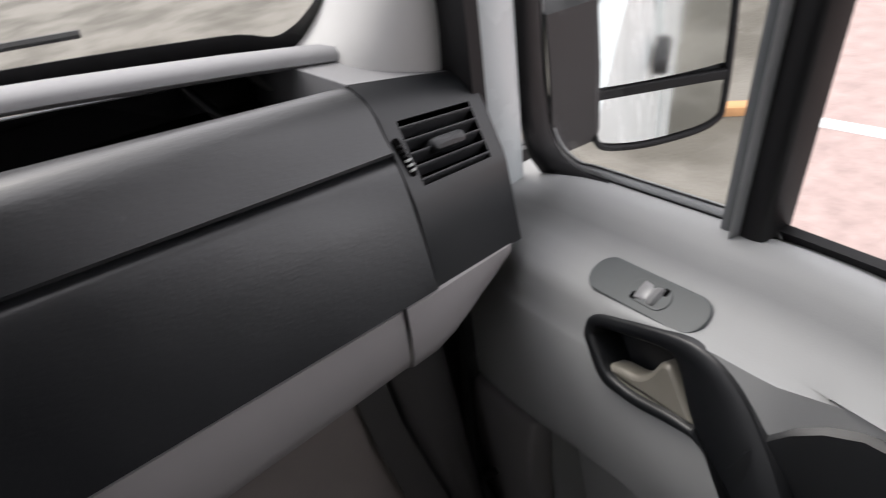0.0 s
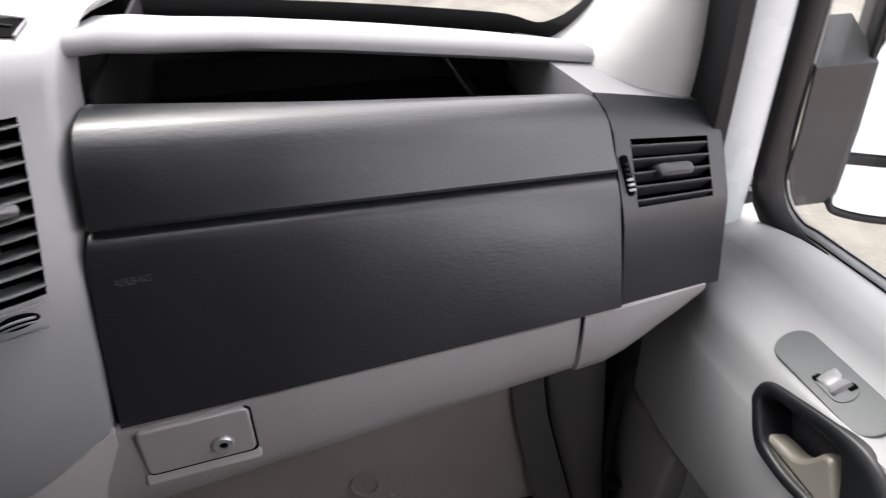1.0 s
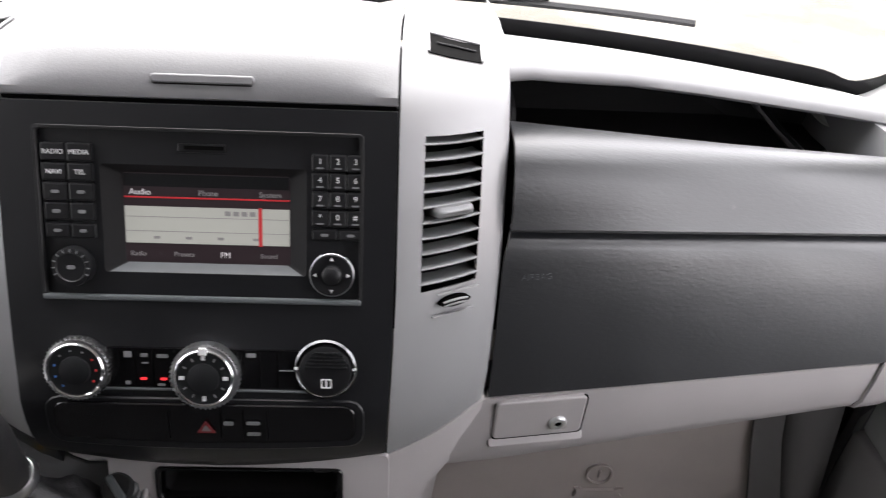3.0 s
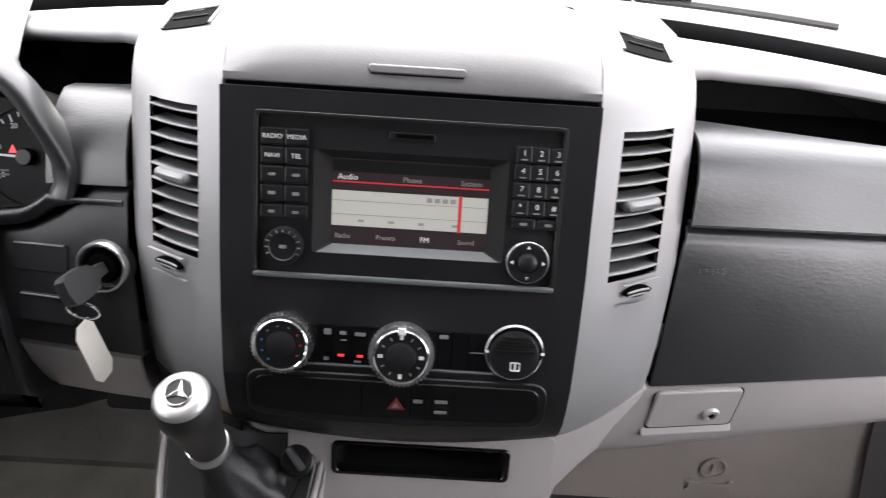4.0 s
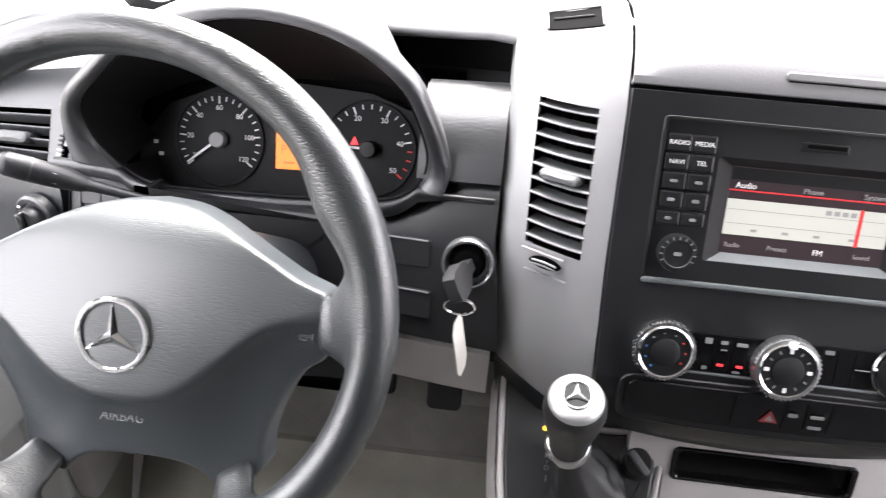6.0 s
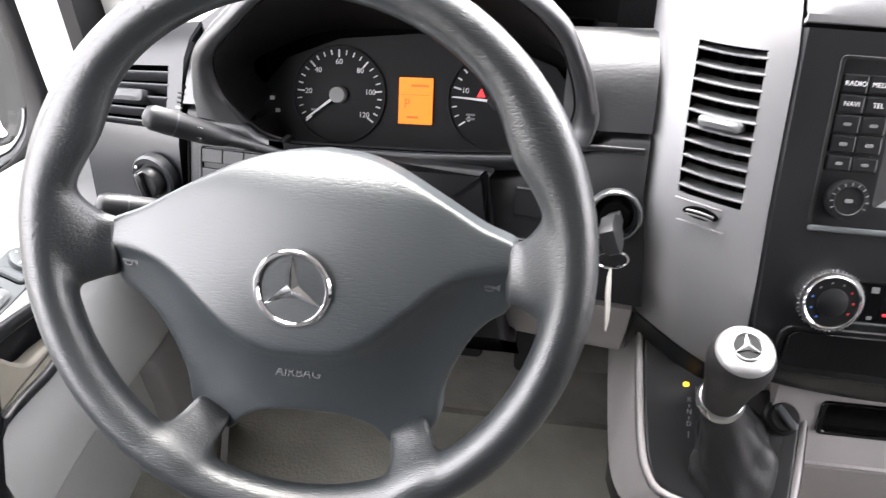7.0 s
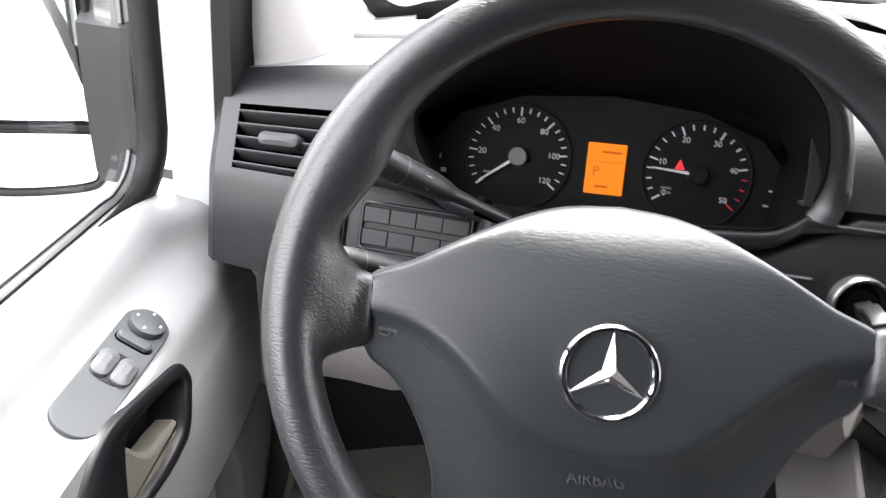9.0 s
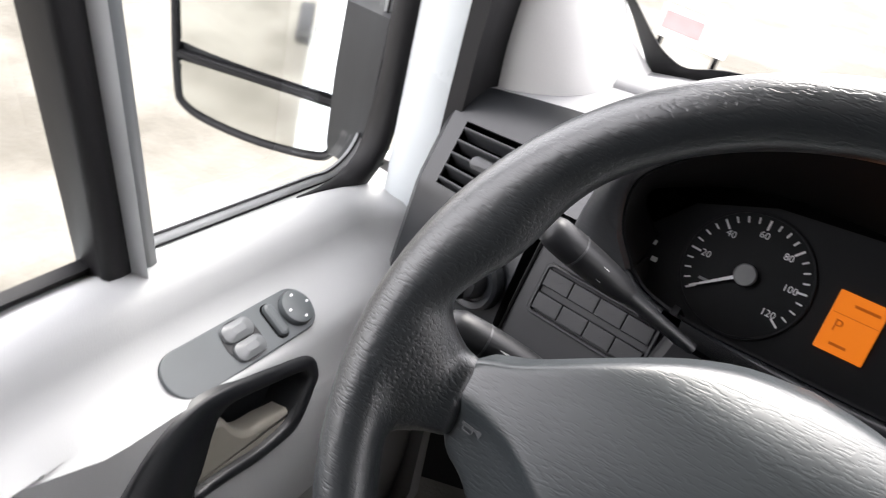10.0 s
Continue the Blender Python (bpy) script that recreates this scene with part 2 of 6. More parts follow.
def plate(o, m, front, back, bevel=0.0, dome=0.0):
    """A slab of outline o in the frame m, from depth back to front, with rounded front edge and a domed face."""
    loops = [(o, back)]
    if bevel:
        loops += [(o, front - bevel), (shrink(o, bevel * 0.3), front - bevel * 0.3), (shrink(o, bevel), front)]
    else:
        loops += [(o, front)]
    bm = bmesh.new()
    vs = [[bm.verts.new(m @ Vector((p[0], p[1], d))) for p in l] for l, d in loops]
    n = len(o)
    for a, b in zip(vs, vs[1:]):
        for k in range(n):
            bm.faces.new((a[k], a[(k + 1) % n], b[(k + 1) % n], b[k]))
    bm.faces.new(vs[0][::-1])
    if dome:
        c = Vector((sum(p[0] for p in o) / n, sum(p[1] for p in o) / n))
        last, base = vs[-1], [Vector(p) for p in loops[-1][0]]
        for f in (0.75, 0.45):
            nxt = [bm.verts.new(m @ Vector((*(c + (p - c) * f), front + dome * (1 - f * f)))) for p in base]
            for k in range(n):
                bm.faces.new((last[k], last[(k + 1) % n], nxt[(k + 1) % n], nxt[k]))
            last = nxt
        bm.faces.new(last)
    else:
        bm.faces.new(vs[-1])
    return bm


def frame_of(outer, inner, m, front, back, bevel=0.0, inner_back=None):
    """A frame between two outlines with equal counts of points."""
    ib = back if inner_back is None else inner_back
    loops = [(outer, back), (outer, front - bevel), (shrink(outer, bevel), front), (shrink(inner, -bevel), front), (inner, front - bevel), (inner, ib)]
    rows = [[m @ Vector((p[0], p[1], d)) for p in l] for l, d in loops]
    return sheet(rows, wrap=True)


def holed(outer, holes, m, front, back):
    """A flat plate with holes; each loop's walls run from front to back."""
    bm = bmesh.new()
    edges = []
    for loop in [outer, *holes]:
        a = [bm.verts.new(m @ Vector((p[0], p[1], front))) for p in loop]
        b = [bm.verts.new(m @ Vector((p[0], p[1], back))) for p in loop]
        for k in range(len(a)):
            j = (k + 1) % len(a)
            bm.faces.new((a[k], a[j], b[j], b[k]))
            edges.append(bm.edges.get((a[k], a[j])))
    bmesh.ops.triangle_fill(bm, use_beauty=True, use_dissolve=False, edges=edges)
    return bm


def lathe(profile, m, n=32):
    """Turned round the frame's w axis: profile of (radius, height)."""
    rows = []
    for r, h in profile:
        rows.append([m @ Vector((r * math.cos(2 * math.pi * k / n), r * math.sin(2 * math.pi * k / n), h)) for k in range(n)])
    bm = sheet(rows, wrap=True)
    for end in (0, -1):
        if profile[end][0] > 1e-6:
            vs = [v for v in bm.verts]
            seg = vs[:n] if end == 0 else vs[-n:]
            bm.faces.new(seg)
    bmesh.ops.remove_doubles(bm, verts=bm.verts, dist=1e-6)
    return bm


def tube(pts, radius, n=12, flat=1.0, closed=False, up=None, caps=True):
    pts = [Vector(p) for p in pts]
    rad = radius if isinstance(radius, (list, tuple)) else [radius] * len(pts)
    rows, ref = [], Vector(up) if up else None
    for i, p in enumerate(pts):
        a = pts[i - 1] if i or closed else p
        b = pts[(i + 1) % len(pts)] if i < len(pts) - 1 or closed else p
        t = (b - a).normalized()
        if ref is None:
            ref = t.orthogonal()
        s = (ref - t * ref.dot(t)).normalized()
        if not up:
            ref = s
        q = t.cross(s)
        rows.append([p + (s * math.cos(2 * math.pi * k / n) + q * math.sin(2 * math.pi * k / n) * flat) * rad[i] for k in range(n)])
    if closed:
        rows.append(rows[0])
    bm = sheet(rows, wrap=True)
    if closed:
        bmesh.ops.remove_doubles(bm, verts=bm.verts, dist=1e-6)
    elif caps:
        vs = list(bm.verts)
        bm.faces.new(vs[:n])
        bm.faces.new(vs[-n:])
    return bm


def brick(w, h, d, m, bevel=0.0, r=None):
    """A rounded block centred in the frame, from w-depth 0 to d."""
    return plate(rrect(w, h, r if r is not None else min(w, h) * 0.12), m, d, 0.0, bevel)


def words(name, text, size, m, mat, parent, thick=0.0002, align="CENTER"):
    cu = bpy.data.curves.new(name, "FONT")
    cu.body, cu.size, cu.extrude, cu.resolution_u = text, size, thick, 3
    cu.align_x, cu.align_y = align, "CENTER"
    tmp = bpy.data.objects.new("scrap_text", cu)
    scene.collection.objects.link(tmp)
    bpy.context.view_layer.update()
    me = bpy.data.meshes.new_from_object(tmp)
    bpy.data.objects.remove(tmp)
    me.transform(m)
    me.name = name
    me.materials.clear()
    me.materials.append(mat)
    ob = new(name, me)
    ob.parent = parent
    return ob


def at(m, u, v, w=0.0, spin=0.0):
    return m @ Matrix.Translation((u, v, w)) @ Matrix.Rotation(radians(spin), 4, "Z")


def lerp(a, b, t):
    return tuple(p + (q - p) * t for p, q in zip(a, b))

# ---- the ground outside ----
def flat_quad(x0, x1, y0, y1, z):
    bm = bmesh.new()
    bm.faces.new([bm.verts.new(p) for p in ((x0, y0, z), (x1, y0, z), (x1, y1, z), (x0, y1, z))])
    return bm


def ground_material():
    m = material("pale_worn_concrete", (0.42, 0.38, 0.34), 0.85, grain=0.8, size=0.02, mottle=0.2)
    nd, ln = m.node_tree.nodes, m.node_tree.links
    b = nd["Principled BSDF"]
    tc = nd.new("ShaderNodeTexCoord")
    n1 = nd.new("ShaderNodeTexNoise")
    n1.inputs["Scale"].default_value, n1.inputs["Detail"].default_value = 1.3, 8.0
    ln.new(tc.outputs["Object"], n1.inputs[0])
    cr = nd.new("ShaderNodeValToRGB")
    cr.color_ramp.elements[0].position, cr.color_ramp.elements[0].color = 0.40, (0.085, 0.078, 0.062, 1)
    cr.color_ramp.elements[1].position, cr.color_ramp.elements[1].color = 0.58, (0.165, 0.155, 0.132, 1)
    ln.new(n1.outputs[0], cr.inputs[0])
    ln.new(cr.outputs[0], b.inputs["Base Color"])
    return m


GROUND = ground_material()
LOT_PINK = material("faded_pink_asphalt", (0.36, 0.275, 0.255), 0.9, grain=0.8, size=0.02, mottle=0.16)
ground = tagged(link("ground", flat_quad(-400, 400, -400, 400, 0), GROUND), "pale worn concrete yard with darker damp stains", "ground", kind="structure")
bm = bmesh.new()
bm.faces.new([bm.verts.new(p) for p in ((1.9, -40, 0.004), (60, -40, 0.004), (60, 39.6, 0.004), (1.9, 0.68, 0.004))])
lot = tagged(link("road", bm, LOT_PINK), "faded pinkish asphalt parking lot beside the yard", "road", kind="structure")
for x0, y0 in ((3.78, 0.95), (6.3, 2.6), (3.0, -3.6)):
    line = brick(1.7, 0.10, 0.003, axes((x0, y0, 0.0045), (0.28, -0.96, 0), (0.96, 0.28, 0)))
    tagged(link("parking_line", line, PRINT_WHITE), "faded white painted parking line on the asphalt", "road marking", "parking lines", "structure")
CURB_ORANGE = material("faded_orange_curb_paint", (0.50, 0.27, 0.12), 0.8, grain=0.5, size=0.01, mottle=0.2)
stop = plate(rrect(0.10, 0.42, 0.03), axes((3.40, 1.98, 0), (0.70, 0.71, 0), (-0.71, 0.70, 0)), 0.05, 0, 0.02)
tagged(link("wheel_stop", stop, CURB_ORANGE), "faded orange concrete wheel stop lying on the yard", "wheel stop")
stop2 = plate(rrect(0.18, 5.0, 0.05), axes((6.2, 2.1, 0), (0.85, 0.52, 0), (-0.52, 0.85, 0)), 0.12, 0, 0.03)
tagged(link("kerb", stop2, CURB_ORANGE), "faded yellow-orange painted kerb along the lot", "kerb", kind="structure")
sign = thing("yard_sign", "low red and white sign board standing on the yard", "sign")
# Red lightened so the board looks washed out by strong daylight.
SIGN_RED = material("washed_out_sign_red", (0.60, 0.22, 0.22), 0.5)
sm = axes((-1.28, 4.0, 0.52), X, Z)
part("sign_board", plate(rrect(0.42, 0.18, 0.01), sm, 0.012, -0.012, 0.003), PRINT_WHITE, sign, "white board")
part("red_field", brick(0.24, 0.10, 0.003, at(sm, -0.07, 0.01, 0.012), r=0.01), SIGN_RED, sign, "red painted field")
for u in (-0.17, 0.17):
    part("sign_post", brick(0.03, 0.52, 0.02, at(sm, u, -0.26, -0.034)), MATT_BLACK, sign)

# ---- cab shell ----
FLOOR_Z = 0.78
tagged(link("floor", brick(1.93, 3.0, 0.03, axes((0, -0.9, FLOOR_Z - 0.03), X, Y)), CARPET), "beige-grey moulded rubber cab floor mat", "floor", kind="structure")
# Unseen wall, kept dark so little light bounces back to the dash.
tagged(link("wall_back", brick(1.74, 1.6, 0.03, axes((0, -1.45, 1.52), X, Z), r=0.05), UNSEEN_DARK), "unseen dark wall closing the cab, cuts reflections on the dash", "wall", kind="structure")
# Unseen block added to cut light bouncing into the footwells.
tagged(link("wall_seat_block", plate(rrect(1.66, 1.0, 0.08), axes((0, -0.98, FLOOR_Z), X, Y), 0.36, 0, 0.05), UNSEEN_DARK), "unseen dark block in place of the seats, keeps light off the footwells", "seat base", kind="structure")
roof_rows = []
for y in (-2.22, -1.2, -0.6, -0.32, -0.08):
    drop = 0.02 if y > -0.5 else 0.0
    drop += 0.02 if y > -0.2 else 0.0
    roof_rows.append([(x, y, 2.22 - drop - 0.12 * (abs(x) / 0.8) ** 3) for x in (-0.86, -0.7, -0.4, 0, 0.4, 0.7, 0.86)])
tagged(link("ceiling", sheet(roof_rows, 0.03), HEADLINER), "grey felt headliner of the cab roof", "ceiling", kind="structure")

# firewall and toe board under the dash
toe = [(-0.86, 0.45, 1.34), (-0.86, 0.46, 1.0), (-0.86, 0.30, 0.80), (-0.86, 0.2, FLOOR_Z)]
rows = [[(x, y, z) for _, y, z in toe] for x in (-0.93, 0.2, 0.93)]
tagged(link("wall_front", sheet(rows, 0.02), FLOOR_CARPET), "olive grey carpeted firewall of the driver footwell", "wall", kind="structure")
rows = [[(x, y, z) for y, z in ((0.16, 1.36), (0.11, 1.16), (0.085, 0.93))] for x in (0.13, 0.30, 0.5, 0.665)]
panel = tagged(link("wall_toe", sheet(rows, 0.012), BEIGE), "beige plastic tool compartment cover in the passenger footwell", "panel", kind="structure")
rows = [[(x, y, z) for y, z in ((0.09, 0.925), (0.14, 0.86), (0.02, FLOOR_Z + 0.004), (-0.3, FLOOR_Z + 0.003))] for x in (0.20, 0.5, 0.80)]
tagged(link("wall_foot", sheet(rows, 0.01), DARK_FOOTWELL), "dark grained sheet at the foot of the passenger toe board", "panel", kind="structure")
for s in (-1, 1):
    rows = [[(s * x, y, z) for x, y, z in ((0.80, 0.16, 1.34), (0.76, 0.12, 1.10), (0.74, 0.10, 0.95), (0.76, 0.05, FLOOR_Z))],
            [(s * x, y, z) for x, y, z in ((0.80, 0.14, 1.34), (0.79, 0.14, 1.10), (0.78, 0.14, 0.95), (0.79, 0.14, FLOOR_Z))],
            [(s * x, y, z) for x, y, z in ((0.93, 0.145, 1.34), (0.93, 0.145, 1.10), (0.93, 0.145, 0.95), (0.93, 0.145, FLOOR_Z))]]
    side = "left" if s < 0 else "right"
    # Right panel is darker: the gap's shade is in its colour.
    tagged(link("wall_side_" + side, sheet(rows, 0.01), POCKET_GREY if s < 0 else GAP_SHADE), "grey plastic kick panel between dash and door", "panel", kind="structure")

# side trim of the passenger footwell: a flat strip, a seam and a rounded post cover
trim = (((0.590, 0.600, 0.620, 0.655), 0.0), ((0.630, 0.640, 0.660, 0.706), 0.0), ((0.632, 0.642, 0.662, 0.708), 0.008), ((0.636, 0.646, 0.666, 0.711), -0.006), ((0.662, 0.667, 0.680, 0.716), -0.014), ((0.700, 0.702, 0.706, 0.726), -0.014), ((0.722, 0.724, 0.728, 0.737), -0.004), ((0.734, 0.735, 0.738, 0.744), 0.012), ((0.740, 0.741, 0.744, 0.750), 0.06))
rows = [[(x, y + dy, z) for x, (y, z) in zip(xs, ((0.150, 1.36), (0.122, 1.25), (0.090, 1.07), (0.066, 0.88)))] for xs, dy in trim]
# The panel's grey is darkened to hold the shade under the dash.
tagged(link("wall_kick_panel", sheet(rows, 0.006), FOOT_SHADED), "grey plastic footwell side panel, shade put into its colour", "panel", kind="structure")

# Added sheet that fills the gap with painted shade.
tagged(link("wall_gap_filler", brick(0.30, 0.56, 0.01, axes((0.80, 0.165, 1.055), X, Z)), GAP_SHADE), "dark filler sheet standing for the shade in the panel gap", "panel", kind="structure")

# ---- windscreen, its black border and the pillars ----
def ws(x, k):
    """A point of the windscreen: x across, k from its base (0) to its top (1)."""
    b = 0.36 - 0.115 * (abs(x) / 0.78) ** 2.2
    z0 = 1.521 - 0.040 * (abs(x) / 0.74) ** 2
    t = -0.06 - 0.15 * (abs(x) / 0.7) ** 2
    f = 1 - 0.10 * k
    return Vector((x * f, b + (t - b) * k, z0 + (2.16 - z0) * math.copysign(abs(k) ** 0.92, k)))


cols = [-0.79 + 1.58 * i / 24 for i in range(25)]
screen = tagged(link("window_1", sheet([[ws(x, k / 8) for x in cols] for k in range(9)]), GLASS), "clear raked windscreen of the van", "windscreen", kind="structure")
screen.visible_shadow = False


PILLAR_EDGE = [(0.640, 0.300, 1.462), (0.690, 0.276, 1.480), (0.722, 0.262, 1.508), (0.744, 0.252, 1.542), (0.764, 0.245, 1.572), (0.776, 0.220, 1.625), (0.772, 0.165, 1.72), (0.752, 0.0, 1.92), (0.715, -0.22, 2.16)]
bx_ = [0.0, 0.1, 0.2, 0.3, 0.4, 0.5, 0.58, 0.64]
outer = [ws(x, -0.03) for x in bx_] + [Vector(p) for p in ((0.685, 0.279, 1.470), (0.702, 0.271, 1.482), (0.716, 0.264, 1.503), (0.737, 0.255, 1.534), (0.766, 0.245, 1.570), (0.778, 0.220, 1.625), (0.774, 0.165, 1.72), (0.754, 0.0, 1.92), (0.717, -0.22, 2.16))]
inner = [ws(x, 0.026) for x in bx_] + [Vector(p) for p in ((0.672, 0.272, 1.503), (0.690, 0.265, 1.508), (0.706, 0.258, 1.519), (0.729, 0.250, 1.542), (0.759, 0.240, 1.575), (0.770, 0.216, 1.628), (0.766, 0.161, 1.722), (0.746, -0.004, 1.92), (0.709, -0.224, 2.16))]
outer, inner = spline(outer, 3), spline(inner, 3)
for s in (-1, 1):
    rows = [[Vector((s * p.x, p.y, p.z)) + Vector((0, -0.006, 0.003)) for p in line] for line in (outer, inner)]
    part("black_border", sheet(rows, 0.001), RUBBER, screen, "black printed border of the glass")
bonnet_rows = [[ws(x, -0.03) + Vector((0, 0.008 + 0.5 * k, -0.006 - 0.30 * k ** 1.3)) for x in cols] for k in (0, 0.3, 0.7, 1.0)]
bonnet = tagged(link("wall_bonnet", sheet(bonnet_rows, 0.01), WHITE_PAINT), "white painted bonnet ahead of the windscreen", "bonnet", kind="structure")

def wiper(x0, x1):
    w = thing("windscreen_wiper", "black wiper resting on the base of the windscreen", "wiper", "windscreen wipers")
    line = [ws(x0 + (x1 - x0) * i / 10, 0.030 + 0.012 * i / 10) + Vector((0, 0.030, 0.006)) for i in range(11)]
    part("wiper_blade", tube(line, 0.005, 6, flat=0.6), RUBBER, w)
    arm = [ws(x0 - 0.03, 0.0) + Vector((0, 0.06, 0.0)), ws(x0 + (x1 - x0) * 0.25, 0.025) + Vector((0, 0.055, 0.012)), ws((x0 + x1) / 2, 0.038) + Vector((0, 0.036, 0.010))]
    part("wiper_arm", tube(spline(arm, 6), 0.006, 8), MATT_BLACK, w)
    part("wiper_joint", brick(0.05, 0.014, 0.010, axes(arm[-1], X, Y + Z), 0.004), MATT_BLACK, w)


wiper(0.10, 0.50)
wiper(-0.50, -0.10)


def pillar(s):
    front = spline(PILLAR_EDGE, 4)
    rear = [(0.798, 0.126, 1.42), (0.799, 0.124, 1.45), (0.800, 0.121, 1.49), (0.800, 0.118, 1.53), (0.800, 0.116, 1.57), (0.799, 0.112, 1.63), (0.797, 0.105, 1.72), (0.775, 0.02, 1.92), (0.735, -0.20, 2.16)]
    rear = spline(rear, 4)
    rows = []
    for a, b in zip(front, rear):
        row = []
        for k in range(9):
            f = k / 8
            p = a.lerp(b, f)
            p += Vector((-0.018, -0.030, 0.004)) * (1 + 0.9 * max(0.0, min(1.0, (1.65 - p.z) / 0.15))) * math.sin(math.pi * f) ** 0.8
            row.append((s * p.x, p.y, p.z))
        rows.append(row)
    rows = [[(p[0] - (0.008 if s < 0 else 0), p[1], p[2]) for p in r] for r in rows]
    tagged(link("wall_pillar_" + ("left" if s < 0 else "right"), sheet(rows, 0.006), PILLAR_GREY), "light grey trimmed windscreen pillar", "pillar", kind="structure")


for s in (-1, 1):
    pillar(s)
    rows = [[(s * (x + (0.008 if s < 0 else 0) - 0.05 * q * q), y - 0.05 * q, 1.28 + 0.95 * q) for x, y in ((0.792, 0.126), (0.798, 0.118), (0.801, 0.100), (0.803, 0.092), (0.815, 0.094))] for q in (0, 0.25, 0.5, 1.0)]
    tagged(link("trim_door_seal_" + ("left" if s < 0 else "right"), sheet(rows, 0.006), RUBBER), "black rubber door seal along the pillar", "trim", kind="structure")
    # the body side behind the door, white outside
    rows = [[(s * x, y, z) for y in (-1.0, -3.0, -5.2)] for x, z in ((0.97, 0.45), (0.985, 0.9), (0.985, 1.4), (0.96, 1.9), (0.90, 2.5))]
    tagged(link("wall_side_body_" + ("left" if s < 0 else "right"), sheet(rows, 0.02), WHITE_PAINT), "white painted van body side", "van body", kind="structure")
    rows = [[(s * x, y, z) for y in (-0.98, -1.6, -2.2)] for x, z in ((0.86, 0.78), (0.87, 1.4), (0.86, 1.9), (0.80, 2.25))]
    tagged(link("wall_lining_" + ("left" if s < 0 else "right"), sheet(rows, 0.01), HEADLINER), "grey lined cab side behind the door", "wall", kind="structure")
    # Unseen pillar widened forwards to hold back light from the rear side.
    rows = [[(s * x, -0.70 + d, z) for d in (0.0, -0.15, -0.31)] for x, z in ((0.86, 0.78), (0.88, 1.38), (0.84, 1.9), (0.78, 2.2))]
    tagged(link("wall_b_pillar_" + ("left" if s < 0 else "right"), sheet(rows, 0.03), PILLAR_GREY), "unseen light grey pillar, set forward to narrow the side window's light", "pillar", kind="structure")

# ---- the two cab doors ----
def belt(y):
    """Height of the window sill along the door."""
    return 1.338 + 0.135 * (0.09 - y) if y > -0.25 else 1.384 + 0.03 * (-0.25 - y)


DOOR_Y = [0.115, 0.10, 0.085, 0.075, 0.065, 0.052, 0.035, 0.0, -0.01, -0.02, -0.05, -0.085, -0.108, -0.12, -0.134, -0.15, -0.19, -0.232, -0.27, -0.285, -0.30, -0.315, -0.33, -0.36, -0.46, -0.58, -0.72, -0.88]


def pocket_line(y):
    """Height of the lower edge of the lining, over the door pocket."""
    pts = [(0.125, 1.064), (0.04, 1.074), (-0.01, 1.087), (-0.085, 1.104), (-0.145, 1.114), (-0.30, 1.124), (-0.90, 1.13)]
    for p, q in zip(pts, pts[1:]):
        if y >= q[0]:
            return p[1] + (q[1] - p[1]) * (p[0] - y) / (p[0] - q[0])
    return pts[-1][1]


def door_section(y, hollow=0.006):
    b = belt(y)
    f = max(0.0, min(1.0, (0.115 - y) / 0.12))
    g = max(0.0, min(1.0, (-0.28 - y) / 0.06))
    k = max(0.0, min(1.0, (0.083 - y) / 0.045))
    k = k * k * (3 - 2 * k)
    e = 0.022 * g
    r = 0.010 * max(0.0, min(1.0, (-0.11 - y) / 0.08))
    low = pocket_line(y)
    well = 0.03 * max(0.0, min(1.0, (-0.008 - y) / 0.012))
    up = max(0.0, min(0.019, 0.008 + 0.011 * (y + 0.12) / 0.012 if y > -0.12 else 0.008 * (y + 0.134) / 0.014))
    sec = [(0.900, b - 0.004), (0.886, b + 0.003), (lerp((0.858,), (0.868,), k)[0], b), (lerp((0.832,), (0.857,), k)[0], b - 0.003 - 0.007 * k), (lerp((0.821,), (0.8505,), k)[0], b - 0.009 - 0.015 * k), (lerp((0.818,), (0.844,), k)[0], b - 0.022 - 0.0125 * k),
           (lerp((0.815,), (0.832,), k)[0], b - 0.034 - 0.0075 * k), (lerp((0.810,), (0.815,), k)[0], b - 0.046 - 0.004 * k), (0.802, b - 0.0568 + r * 0.35), (0.797, b - 0.0615 + r * 0.8), (0.7925, b - 0.069 + r), (0.788, b - 0.09 + r * 0.8), (0.782, b - 0.113 + up * 0.5), (0.780, b - 0.125 + up),
           (0.776, b - 0.17), (0.776, low + 0.010), (0.781, low), (0.792 + well, low - 0.006), (0.815 + well, 0.84)]
    flat = max(0.0, min(1.0, (-0.085 - y) / 0.05))
    for i in range(8, 14):
        x, z = sec[i]
        sec[i] = (x + (0.7868 + 0.25 * (z - 1.28) + (0.003 if i == 8 else 0.0) - x) * flat, z)
    return [(x + (1 - f) * hollow * (1 if i > 7 else 0.3) + (e if 7 < i < 16 else 0), z) for i, (x, z) in enumerate(sec)]


